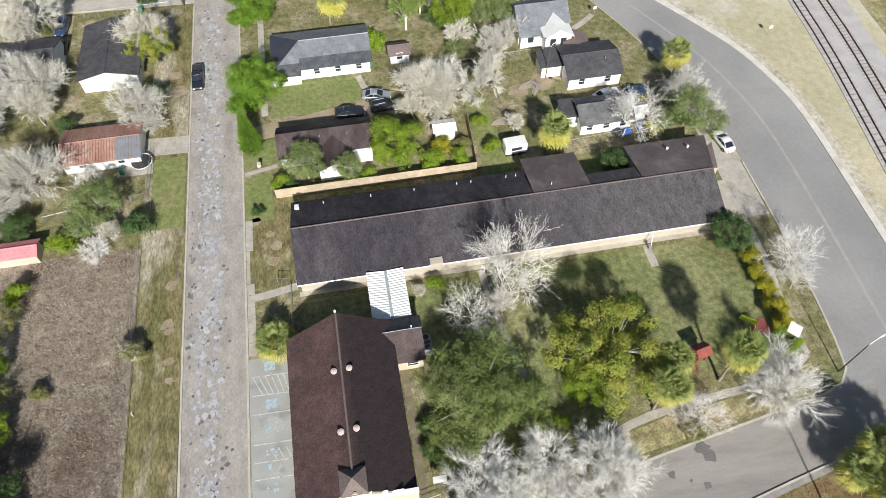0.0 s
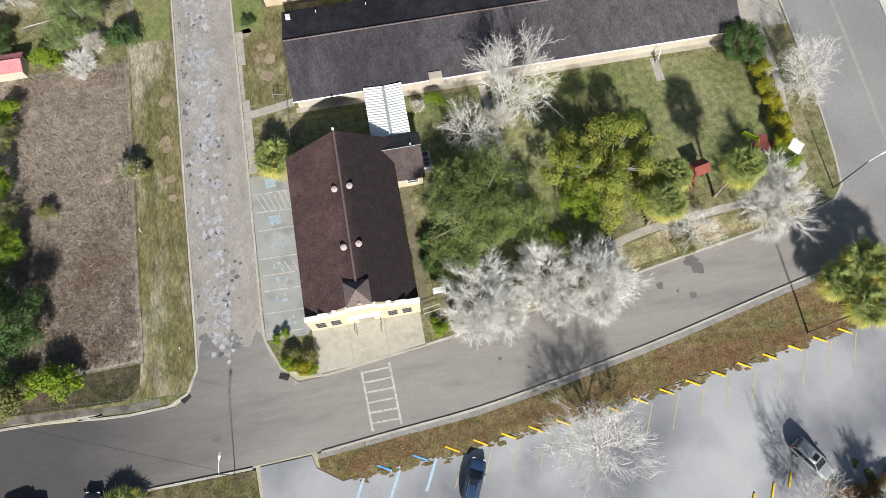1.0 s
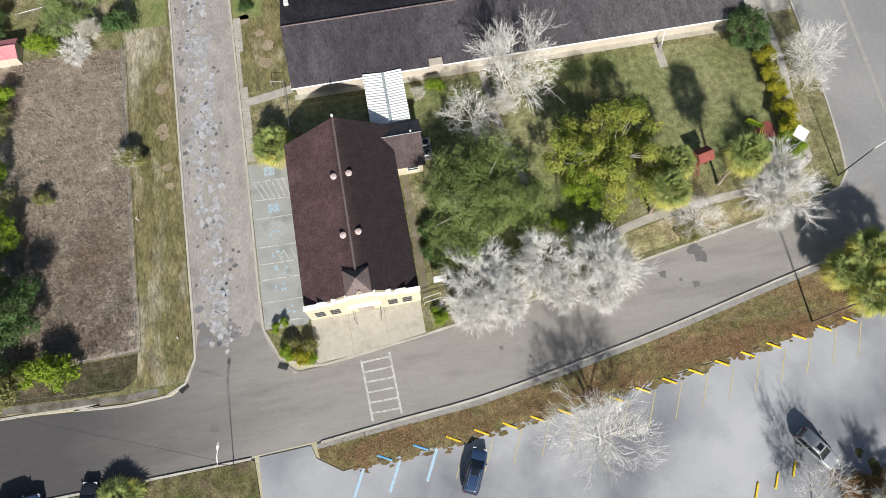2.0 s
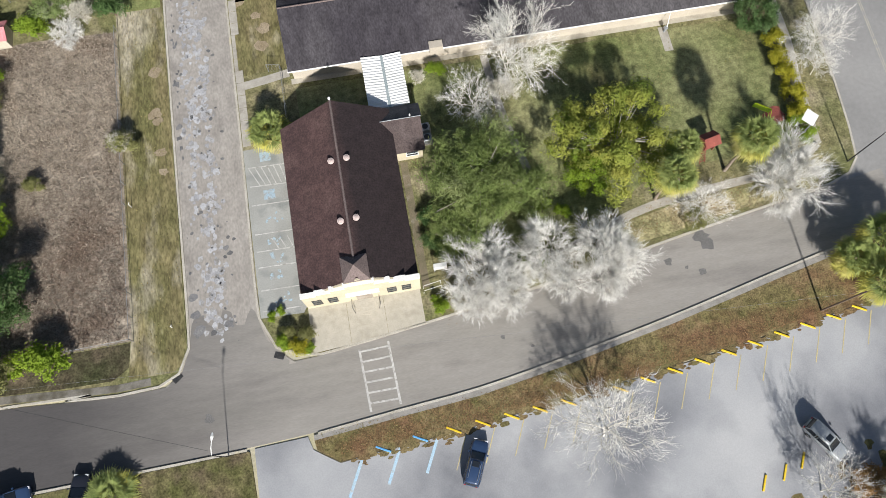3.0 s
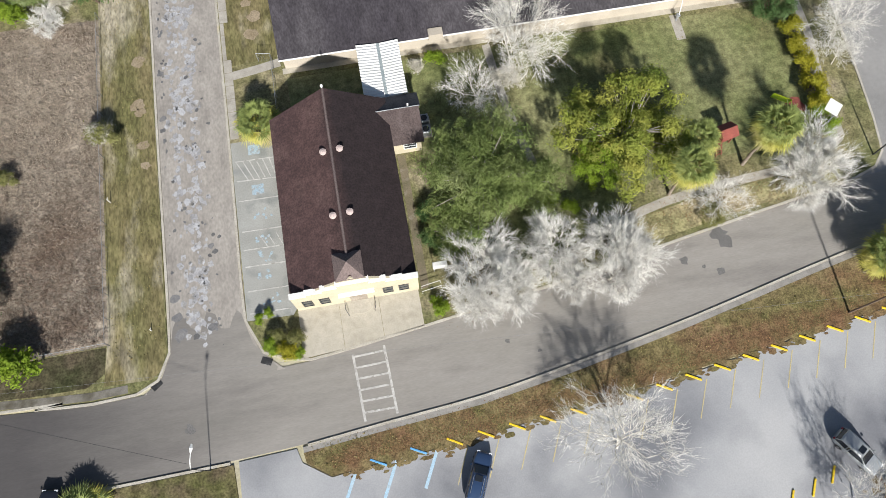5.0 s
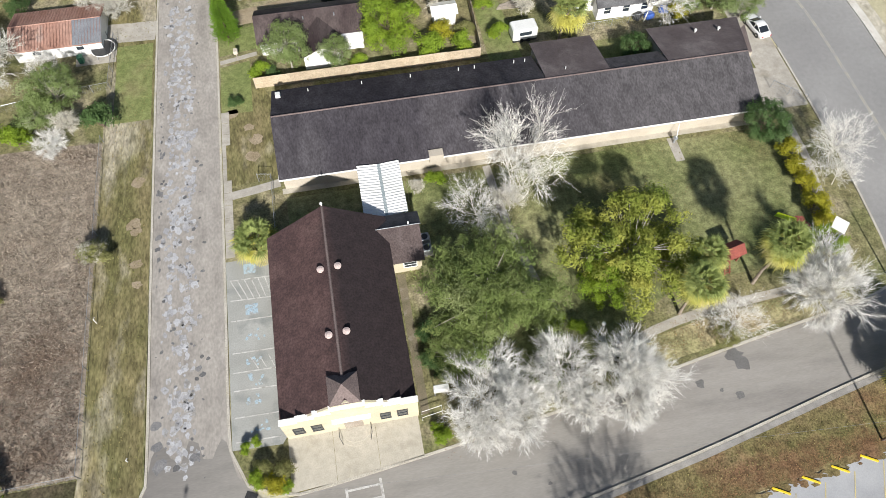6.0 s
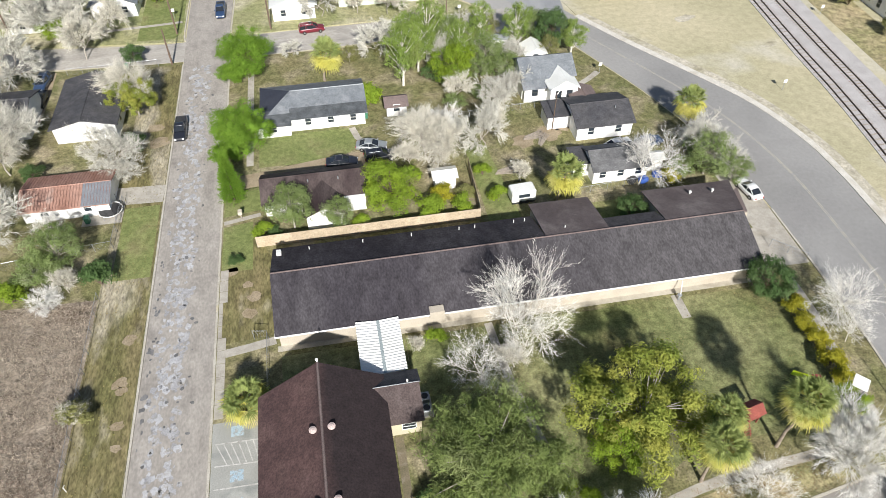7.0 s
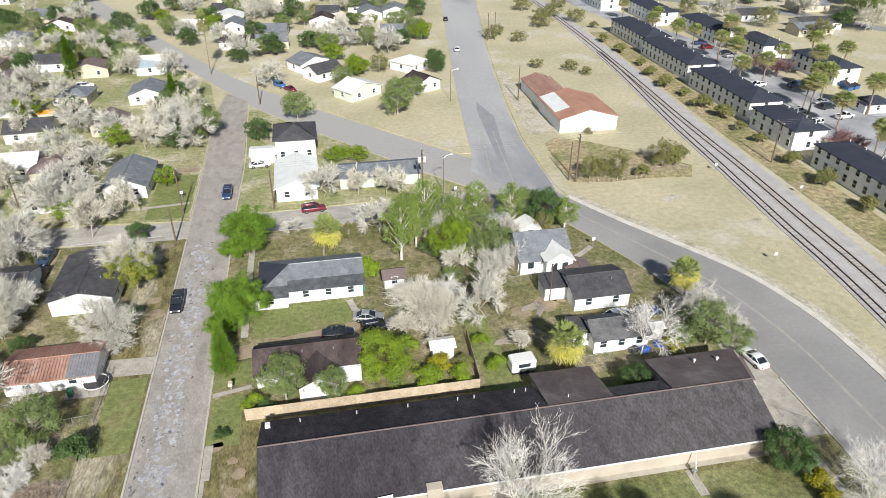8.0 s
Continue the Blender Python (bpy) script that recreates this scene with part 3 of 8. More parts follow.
# soil and leaves washed over the edge of the lot
spill, srng = Geo(), random.Random(9)
for i in range(300):
    x = srng.uniform(-9, 50)
    y = float(np.interp(x, [-10.2, -7, 1.6, 13.9, 23.3, 33, 46.2, 52], [-0.8, -0.5, 0.0, 1.2, 2.1, 3.3, 5.0, 6.0])) - abs(srng.gauss(0, 0.35)) + 0.1
    r, pts = srng.uniform(0.1, 0.42), []
    for k in range(9):
        a = 2 * math.pi * k / 9
        q = r * srng.uniform(0.6, 1.3)
        pts.append((x + 1.4 * q * math.cos(a), y + 0.7 * q * math.sin(a)))
    spill.slab(pts, LOTZ - 0.02, LOTZ + 0.006 + 0.00005 * i)
for i in range(110):
    x, y = srng.gauss(44, 3.0), srng.gauss(-14.5, 2.6)
    r, pts = srng.uniform(0.15, 0.7), []
    for k in range(9):
        a = 2 * math.pi * k / 9
        q = r * srng.uniform(0.6, 1.3)
        pts.append((x + q * math.cos(a), y + q * math.sin(a)))
    spill.slab(pts, LOTZ - 0.02, LOTZ + 0.006 + 0.00005 * i)
solid("spilled_soil", spill, VERGE, "soil and leaf litter spilled over the lot edge", "soil", "stuff")

# kerbs
kerb([(-140, 12.55), (-44, 11.15), (-38, 10.65), (-32.5, 10.25), (-28.2, 10.4), (-26, 11.4), (-24.75, 14), (-24.75, 40), (-24.75, 108)])
kerb([(-16.9, 108), (-16.9, 40), (-16.9, 15.8), (-15.4, 12.3), (-13, 11.2), (-10.8, 10.75), (0.9, 12.05), (6, 12.75), (17, 14.25), (29.8, 16.45), (39.6, 18.05), (50.3, 19.75), (53.1, 20.7), (54.6, 22.4), (55.2, 26.5), (56.05, 40), (56.15, 56)])
kerb([(-140, 1.0), (-44, 1.9), (-19.6, 2.2)])
kerb([(-12.1, 2.55), (-3.7, 3.3), (5.4, 4.05), (14.9, 5.5), (28, 7.9), (41.9, 10.9), (48.9, 12.3), (55.2, 13.5)])
kerb([(69.35, -60), (69.6, 24), (70.0, 52), (70.1, 60), (69.4, 69), (66.2, 80), (60.8, 89.7), (53.6, 101.2), (47.3, 112.6)], 1.1, 0.11, PALE_KERB, label="broad pale concrete kerb round the bend")
kerb([(-25, 116.2), (-25.3, 118), (-25.3, 142), (-25.8, 176)], 0.22, 0.1)
kerb([(-17.0, 118), (-16.5, 142), (-17.3, 168)], 0.22, 0.1)


def flat(name, pts, material, label, category="pavement", z=0.0, t=0.012):
    return solid(name, Geo().slab(pts, z - 0.03, z + t), material, label, category)


def ribbon(name, pts, w, material, label, category="pavement", z=0.0, t=0.012):
    line = smooth_line(pts, 2.0)
    return solid(name, Geo().strip(offset_line(line, w / 2), offset_line(line, -w / 2), z - 0.03, z + t), material, label, category)


# church parking bays, plaza and footways
flat("pavement_bays", [(-16.75, 36.4), (-16.75, 15.8), (-12, 15.6), (-11.6, 16.2), (-11.6, 36.4)], STALL, "strip of grey asphalt parking bays beside the church", z=G, t=0.018)
plaza = thing("pavement_plaza", pose(0, 0, 0), "pale concrete forecourt of the church", "pavement", kind="structure")
for x0, x1, ya0, ya1 in ((-11.5, -7.3, 10.95, 11.2), (-7.27, -3.2, 11.22, 11.65), (-3.17, 1.0, 11.68, 12.1)):
    part("concrete_panel", Geo().slab([(x0, ya0), (x1, ya1), (x1, 16.05), (x0, 16.05)], 0.05, G + 0.03), PLAZA, plaza)
arc = Geo()
for r0, r1, z in ((0.0, 1.5, 0.30), (1.5, 1.85, 0.2)):
    arc.slab([(-5.0 + r1 * math.cos(a), 15.95 - r1 * math.sin(a)) for a in np.linspace(0, math.pi, 13)], 0.05, z)
solid("church_step", arc, PLAZA, "rounded concrete steps at the church door", "steps", "")
sw = thing("pavement_street", pose(0, 0, 0), "cracked concrete footway along the street", "pavement", kind="structure")
for i in range(12):
    y0 = 36.9 + i * 1.75
    part("concrete_panel", Geo().box(-16.7, -15.75 - (0.5 if 5 < i < 9 else 0), y0, y0 + 1.7, 0.03, G + 0.02 + 0.006 * (i % 3)), CONCRETE, sw)
ribbon("pavement_gate", [(-15.8, 45.1), (-13, 45.5), (-10.2, 46.0)], 1.1, CONCRETE, "concrete path from the street to the annex", z=G, t=0.02)
ribbon("pavement_annex", [(-10, 44.65), (10, 44.65), (36, 44.65), (47.6, 44.65)], 0.75, PLAZA, "concrete path along the annex wall", z=G, t=0.02)
ribbon("pavement_court", [(13.9, 44), (14.3, 38), (14.8, 34), (15.6, 29.5), (17, 24)], 0.95, CONCRETE, "narrow concrete path across the lawn", z=G, t=0.02)
ribbon("pavement_stub", [(36.9, 44), (36.9, 40.5)], 1.1, CONCRETE, "short concrete path stub on the lawn", z=G, t=0.022)
ribbon("pavement_east", [(51.9, 48), (51.9, 39), (51.3, 34.5), (51.0, 30), (50.7, 25)], 0.95, CONCRETE, "concrete footway beside the hedge", z=G, t=0.02)
ribbon("pavement_south_yard", [(16, 16.6), (21, 18.4), (26.6, 20.3), (32, 21.3), (39, 21.9), (46, 22.6), (50.7, 25)], 1.0, CONCRETE, "old concrete footway under bare trees", z=G, t=0.02)
flat("pavement_annex_drive", [(48.4, 46), (55.8, 46), (55.9, 58), (55, 64), (51.8, 64), (51.8, 53), (48.4, 53)], CONCRETE, "stained concrete yard at the end of the annex", z=G, t=0.016)
ribbon("pavement_drive_w", [(-24.9, 74.2), (-29, 74.4), (-32, 74.6)], 3.6, CONCRETE, "cracked concrete driveway", z=G, t=0.016)
ribbon("pavement_drive_house", [(-17, 74.3), (-12, 74.8), (-5, 76), (2, 77), (7, 76.6)], 3.0, DIRT, "worn dirt driveway between two houses", z=G, t=0.016)
ribbon("pavement_path_house", [(2.0, 84.6), (2.6, 82), (4.4, 79)], 1.0, CONCRETE, "curved concrete path to a white house", z=G, t=0.02)
ribbon("pavement_mail_path", [(-16.6, 66.4), (-11.8, 67.4)], 0.7, CONCRETE, "narrow concrete path to a mailbox", z=G, t=0.02)
ribbon("pavement_oak", [(-13.2, 108), (-13.3, 95), (-13.3, 78)], 1.0, CONCRETE, "old concrete footway under an oak", z=G, t=0.018)
ribbon("pavement_white_house", [(38, 88.6), (42, 91), (44.5, 93)], 1.0, CONCRETE, "concrete path to a white cottage", z=G, t=0.02)
ribbon("pavement_far_drive", [(-44, 122), (-30, 123), (-26, 123.5)], 0.8, CONCRETE, "concrete path along the lawn edge", z=0.06, t=0.03)
ribbon("pavement_far_drive", [(-36, 139.5), (-25.8, 139.8)], 2.6, DIRT, "dirt driveway beside a white house", z=0.06, t=0.03)
ribbon("pavement_yard_cars", [(-46.8, 109), (-46.5, 100), (-46.5, 92)], 2.6, DIRT, "dirt driveway with two parked cars", z=G, t=0.016)


def blot(g, x, y, r, z, squash=1.0, turn=0.0, n=9):
    pts = []
    for i in range(n):
        a = 2 * math.pi * i / n
        q = r * random.uniform(0.7, 1.25)
        u, v = q * math.cos(a), q * squash * math.sin(a)
        pts.append((x + u * math.cos(turn) - v * math.sin(turn), y + u * math.sin(turn) + v * math.cos(turn)))
    g.slab(pts, z - 0.02, z)


random.seed(5)
mouth = [(-24.3 + 7.0 * i / 16, 16.4 + 0.9 * math.sin(i * 0.9) + random.uniform(-0.5, 0.5)) for i in range(17)] + [(-16.4, 13.4), (-14.2, 10.7), (-14.4, 9.6), (-27.4, 9.4), (-27.2, 10.35), (-25.7, 11.5), (-24.8, 13.6)]
flat("road_mouth", mouth[::-1], ASPHALT, "smoother grey asphalt at the mouth of the street", "road", 0.002, 0.0095)
random.seed(11)
light_g, dark_g = Geo(), Geo()
for i in range(400):
    y = random.uniform(14, 107)
    x = random.choice([-22.9, -22.3, -21.0, -20.6, -21.8]) + random.gauss(0, 0.3)
    for k in range(random.choice((1, 2, 2, 3, 4))):
        blot(light_g, x + random.gauss(0, 0.26), y + random.gauss(0, 0.42), random.uniform(0.12, 0.48), 0.016 + 0.000003 * (4 * i + k), random.uniform(0.5, 1.0), random.uniform(1.2, 1.9), 13)
for i in range(110):
    y = random.uniform(13, 107)
    blot(dark_g, random.choice([-23.6, -22.3, -20.6, -19.5]) + random.gauss(0, 0.35), y, random.uniform(0.07, 0.24), 0.0215 + 0.00005 * i, random.uniform(0.6, 1.5), random.uniform(0, 3), 7)
for i in range(26):
    blot(dark_g, -23.9 + random.gauss(0, 0.12), random.uniform(34, 62), random.uniform(0.12, 0.34), 0.0275 + 0.00004 * i, 0.5, 1.5, 9)
for x, y, r in ((-24.0, 41, 0.5), (-24.1, 39.5, 0.4), (-24.0, 47, 0.5), (-23.8, 17.5, 0.6), (-23.6, 15.6, 0.8), (-24, 19.5, 0.6), (-19.8, 24.7, 0.4), (-19.4, 24, 0.4), (-20.3, 15.9, 0.5), (-22, 15.2, 0.4)):
    blot(dark_g, x, y, r, 0.0255 + 0.0002 * r, 0.7, 0.5)
solid("road_patches", light_g, PATCH, "many pale blue-grey repair patches on the street", "road patch", "stuff")
solid("potholes", dark_g, POTHOLE, "dark potholes and tar repairs on the street", "pothole", "stuff")
st = Geo()
for x, y, r in ((29.1, 14.0, 0.45), (32.6, 12.2, 0.4), (31, 13, 0.2), (33.6, 16.3, 0.9), (34.2, 15.2, 0.8), (-23.2, 6.1, 0.5), (9, 9, 0.25), (12, 7.5, 0.2)):
    blot(st, x, y, r, 0.012 + 0.001 * r, 1.0, 0, 12)
solid("road_stains", st, STAIN, "round dark oil stains on the asphalt", "stain", "stuff")
dl = Geo()
for x, y, r in ((-26.8, 43.2, 0.9), (-26.6, 42.2, 0.7), (-26.4, 38, 0.7), (-26.2, 35.4, 0.6), (-26.6, 49, 0.9), (-13.2, 50.5, 1.0), (-12.6, 53, 0.9), (-13.4, 55, 0.7), (-26.7, 86, 1.6), (-27.5, 90, 1.4), (-15.6, 57.5, 1.0), (31.5, 77.8, 2.2), (27, 76.5, 1.8), (34, 79, 1.5)):
    blot(dl, x, y, r, G + 0.014, 0.8, 0.3, 12)
solid("bare_soil_patches", dl, DIRT, "worn patches of bare pale soil in the grass", "soil patch", "stuff")
pale = Geo()
for x, y, r in ((67, 108, 2.2), (78, 96, 1.7), (83, 92, 2.0), (60, 128, 1.8), (57, 122, 1.6)):
    blot(pale, x, y, r, 0.062, 0.5, 0.3, 12)
solid("pale_soil_patches", pale, SHOULDER, "worn patches of pale soil in the open field", "soil patch", "stuff")


# ---- painted lines ----
def stripe(a, b, w, z=0.03, t=0.004):
    g = Geo()
    d = (Vector(b) - Vector(a)).normalized() * (w / 2)
    return g.slab([(a[0] - d.y, a[1] + d.x), (a[0] + d.y, a[1] - d.x), (b[0] + d.y, b[1] - d.x), (b[0] - d.y, b[1] + d.x)], z - 0.02, z + t)


cw = thing("crosswalk", pose(0, 0, 0), "white painted ladder crosswalk on the road", "crosswalk", kind="structure")
ca, cb, cc, cd = Vector((-6.62, 10.5)), Vector((-3.4, 10.85)), Vector((-3.12, 3.95)), Vector((-6.33, 3.75))
part("painted_bar", stripe(ca, cd, 0.24, 0.012), PAINT_W, cw)
part("painted_bar", stripe(cb, cc, 0.24, 0.0125), PAINT_W, cw)
for i in range(6):
    s = (i + 0.25) / 6
    part("painted_bar", stripe(ca.lerp(cd, s), cb.lerp(cc, s + 0.035), 0.2, 0.0135), PAINT_W, cw)
bays = thing("bay_markings", pose(0, 0, 0), "white bay lines and pale blue symbols on the asphalt", "road marking", kind="structure")
BZ = G + 0.024
for y in (34.0, 29.2, 25.6, 23.5, 21.6, 18.9, 16.5):
    part("painted_line", stripe((-16.4, y), (-12.1, y - 0.1), 0.12, BZ), PAINT_W, bays)
part("painted_line", stripe((-16.4, 31.6), (-12.1, 31.4), 0.12, BZ), PAINT_W, bays)
for i in range(6):
    part("painted_line", stripe((-16.3 + i * 0.72, 33.9), (-15.2 + i * 0.62, 31.6), 0.11, BZ), PAINT_W, bays)
for i in range(3):
    part("painted_line", stripe((-14.6 + i * 0.9, 24.9), (-13.9 + i * 0.8, 23.6), 0.1, BZ), PAINT_W, bays)
for y in (35.2, 30.3, 27.2, 20.3, 17.6, 22.6, 24.6):
    g = Geo()
    if y > 30:
        g.box(-14.9, -13.6, y - 0.6, y + 0.6, BZ - 0.02, BZ + 0.004)
    else:
        for k in range(7):
            blot(g, -14.2 + random.gauss(0, 0.45), y + random.gauss(0, 0.35), random.uniform(0.12, 0.28), BZ + 0.003 + k * 0.0002, 0.7, k, 7)
    part("painted_symbol", g, PAINT_B, bays, "worn pale blue symbol patch")
lot_lines = thing("parking_lines", pose(0, 0, 0), "faded yellow and blue parking lines on the lot", "road marking", kind="structure")
STOPS = [(1.9 + 3.12 * i, 0.32 + 0.145 * i) for i in range(5)] + [(20.17, 1.24)] + [(23.3 + 3.13 * i, 1.66 + 0.42 * i) for i in range(9)]
for x, y in STOPS:
    part("painted_line", stripe((x + 1.25, y - 0.45), (x - 0.45, y - 4.0), 0.1, LOTZ + 0.008), PAINT_Y, lot_lines)
for x, y in ((-8.0, -0.9), (-3.9, -0.4), (0.15, 0.0)):
    part("painted_line", stripe((x, y), (x - 1.75, y - 3.4), 0.3, LOTZ + 0.008), LINE_B, lot_lines, "faded blue line")
for i in range(7):
    part("painted_line", stripe((34 + 1.6 * i, -13.5 - 2.4 * i), (37.5 + 1.6 * i, -15.5 - 2.4 * i), 0.1, LOTZ + 0.008), PAINT_Y, lot_lines)


def wheel_stop(x, y, turn, material, label):
    g = Geo().box(-0.85, 0.85, -0.1, 0.1, 0.0, 0.13, 0.03)
    ob = part("wheel_stop", g, material)
    ob.matrix_basis = pose(x, y, LOTZ, 0, 0, turn)
    return tagged(ob, label, "wheel stop", "wheel stops along the verge")


for x, y in STOPS:
    wheel_stop(x, y, -30, STOP_Y, "bright yellow concrete wheel stop on the parking lot")
for x, y in ((-5.65, -0.25), (-1.7, 0.1)):
    wheel_stop(x, y, -28, STOP_B, "pale blue concrete wheel stop on the parking lot")
for x, y in ((32.2, -10.6), (34.6, -10.0), (36.8, -9.2)):
    wheel_stop(x, y, 62, STOP_Y, "bright yellow concrete wheel stop on the parking lot")
mid = [((a[0] + b[0]) / 2, (a[1] + b[1]) / 2) for a, b in zip(inner, outer)]
ylines = Geo()
for off in (-0.12, 0.12):
    seg = [p for p in offset_line(mid, off) if p[1] < 108]
    ylines.strip(offset_line(seg, 0.07), offset_line(seg, -0.07), -0.01, 0.005)
CENTRE = mat("worn_centre_paint", (0.40, 0.375, 0.30), (0.33, 0.315, 0.28), 0.5, 9, 0.8, 0.05, c3=(0.30, 0.29, 0.28), m3=(0.48, 0.62), s3=1.2, fine=0.15)
solid("centre_line", ylines, CENTRE, "faded yellow double centre line on the bend", "road marking")
nl = Geo()
for a, b in (((41.5, 150), (38.2, 118)), ((38.6, 150), (35, 126))):
    nl.add(stripe(a, b, 0.25, 0.016).v, stripe(a, b, 0.25, 0.016).f)
solid("lane_lines", nl, CENTRE, "faded white lane lines at the fork", "road marking")
solid("turn_lane_patch", Geo().slab([(38.4, 132), (40.2, 131), (44.5, 160), (42.7, 172), (41.2, 165)], -0.02, 0.012), mat("dark_asphalt", (0.235, 0.24, 0.25), (0.275, 0.275, 0.28), 0.3, 8, 0.85, 0.1), "darker strip of newer asphalt at the fork", "road")
ribbon("pavement_west", [(-60, 12.6), (-44, 11.9), (-38, 11.4), (-32.5, 11.0), (-29, 11.1)], 0.8, mat("mossy_footway", (0.20, 0.185, 0.16), (0.14, 0.13, 0.105), 0.5, 8, 0.9, 0.2, c3=(0.08, 0.07, 0.05), m3=(0.5, 0.66), s3=0.5, fine=0.2, mid=0.15), "broken concrete footway beside the road", z=G, t=0.02)
# street drains at the corner
for x, y, a in ((-15.2, 11.4, -25), (-26.2, 11.0, 38)):
    drain = thing("storm_drain", pose(x, y, 0.005, 0, 0, a), "dark iron storm drain grate at the kerb", "drain", "drains at the corner")
    part("frame", Geo().box(-0.55, 0.55, -0.35, 0.35, 0.0, 0.03), DARK, drain)
    for k in range(6):
        part("bar", Geo().box(-0.5 + k * 0.18, -0.42 + k * 0.18, -0.33, 0.33, 0.03, 0.05), DARK, drain)

solid("ground_scrub", Geo().slab([(50.5, 118.6), (58, 117.2), (66, 117.6), (76, 116.4), (79, 122), (72, 130), (62, 139), (55, 143), (51.5, 140), (50.2, 128)], 0.02, 0.062), SCRUB, "rough brown scrub patch in the open field", "ground")
low_fence = thing("low_fence", pose(0, 0, 0.05), "broken low wire fence with short posts in the field", "fence")
for i in range(13):
    x = 53.5 + i * 1.05
    part("post", Geo().box(x - 0.06, x + 0.06, 117.35 + 0.03 * (i % 3), 117.47 + 0.03 * (i % 3), 0, 0.75 + 0.12 * (i % 4)), WOOD_OLD, low_fence)
for z in (0.3, 0.6):
    part("wire", Geo().tube([(53.5, 117.42, z), (66.1, 117.42, z)], 0.02, 4), WOOD_OLD, low_fence)
flat("pavement_warehouse", [(49.6, 146), (56.8, 144.6), (56.9, 181), (58.8, 196), (55.6, 200), (52.6, 180)], SHOULDER, "pale gravel yard beside the warehouse", z=0.05, t=0.014)
# ---- railway ----
TRACK = [(80.6, 40), (85.2, 74.5), (86.6, 92), (87.7, 105), (88.9, 120), (90.6, 150), (94.2, 196.4), (98.0, 268), (100, 390)]
tl = smooth_line(TRACK, 5)
def siding(p):
    return float(np.interp(p[1], [40, 92, 115, 150, 200, 260], [4.6, 4.6, 4.3, 3.2, 1.2, 0.0]))
left = [(p[0] - siding(p) - 1.5, p[1]) for p in tl]
solid("railway_ballast", Geo().strip(left, offset_line(tl, -4.2), -0.2, 0.16), BALLAST, "strip of grey railway ballast", "ballast")
ribbon("ground_trackside", [(96.2, 60), (97.4, 90), (98.6, 120), (100.4, 150), (103.6, 196), (106, 240)], 8.5, SCRUB, "strip of brown grass and low scrub beside the railway", "ground", z=0.05, t=0.02)
ribbon("ground_shoulder", [(70.9, -40), (71.1, 24), (71.4, 50), (71.5, 60), (70.7, 69.4), (67.4, 80.6), (62.0, 90.4), (54.8, 101.9), (48.4, 113)], 1.7, SHOULDER, "pale bare soil shoulder along the bend", "ground", z=0.05, t=0.012)
ties = Geo()
for line_off in (0.0, 4.2):
    rail_line = tl if not line_off else [(p[0] - siding(p), p[1]) for p in tl if p[1] < 215]
    track = thing("railway_track", pose(0, 0, 0), "pair of dark steel rails on grey ballast", "railway track", "railway tracks", "structure")
    for off in (-0.72, 0.72):
        r = offset_line(rail_line, off)
        part("rail", Geo().strip(offset_line(r, 0.06), offset_line(r, -0.06), 0.1, 0.36), RAIL, track)
    for i, p in enumerate(resample(rail_line, 420)):
        if line_off == 0.0 or i % 3 == 0:
            ties.box(p[0] - 1.25, p[0] + 1.25, p[1] - 0.11, p[1] + 0.11, 0.1, 0.185)
solid("railway_ties", ties, WOOD_OLD, "weathered timber ties under the rails", "railway tie", "stuff")
# ---- buildings ----
def window(parent, x, y, z, w, h, face, frame_mat=TRIM_W, deep=0.06):
    """A window with a raised frame and a pane, on a wall that faces 's', 'n', 'e' or 'w'."""
    def place(u0, u1, z0, z1, d0, d1):
        if face in "sn":
            s = -1 if face == "s" else 1
            return (x + u0, x + u1, *sorted((y + s * d0, y + s * d1)), z + z0, z + z1)
        s = 1 if face == "e" else -1
        return (*sorted((x + s * d0, x + s * d1)), y + u0, y + u1, z + z0, z + z1)
    f, b = Geo(), 0.09
    for u0, u1, z0, z1 in ((-w / 2 - b, w / 2 + b, -b, 0), (-w / 2 - b, w / 2 + b, h, h + b), (-w / 2 - b, -w / 2, 0, h), (w / 2, w / 2 + b, 0, h), (-w / 2, w / 2, h / 2 - 0.03, h / 2 + 0.03)):
        f.box(*place(u0, u1, z0, z1, -0.02, deep))
    win = part("window", f, frame_mat, parent)
    part("pane", Geo().box(*place(-w / 2, w / 2, 0, h, -0.02, deep * 0.4)), GLASS, win)
    return win


def roof_gable(x0, x1, y0, y1, eave, ridge, axis, over=0.45, t=0.14, end=0.35):
    """A pitched roof of two thick slopes with a ridge along x or y."""
    g = Geo()
    if axis == "y":
        x0, x1, y0, y1 = y0, y1, x0, x1
    m = (y0 + y1) / 2
    drop = (ridge - eave) / (m - y0) * over
    sec = [(y0 - over, eave - drop), (m, ridge), (y1 + over, eave - drop), (y1 + over, eave - drop - t), (m, ridge - t), (y0 - over, eave - drop - t)]
    vs = []
    for x in (x0 - end, x1 + end):
        vs += [(x, y, z) if axis == "x" else (y, x, z) for y, z in sec]
    fs = [(0, 1, 7, 6), (1, 2, 8, 7), (2, 3, 9, 8), (3, 4, 10, 9), (4, 5, 11, 10), (5, 0, 6, 11), (0, 5, 4, 1), (1, 4, 3, 2), (6, 7, 10, 11), (7, 8, 9, 10)]
    return g.add(vs, fs)


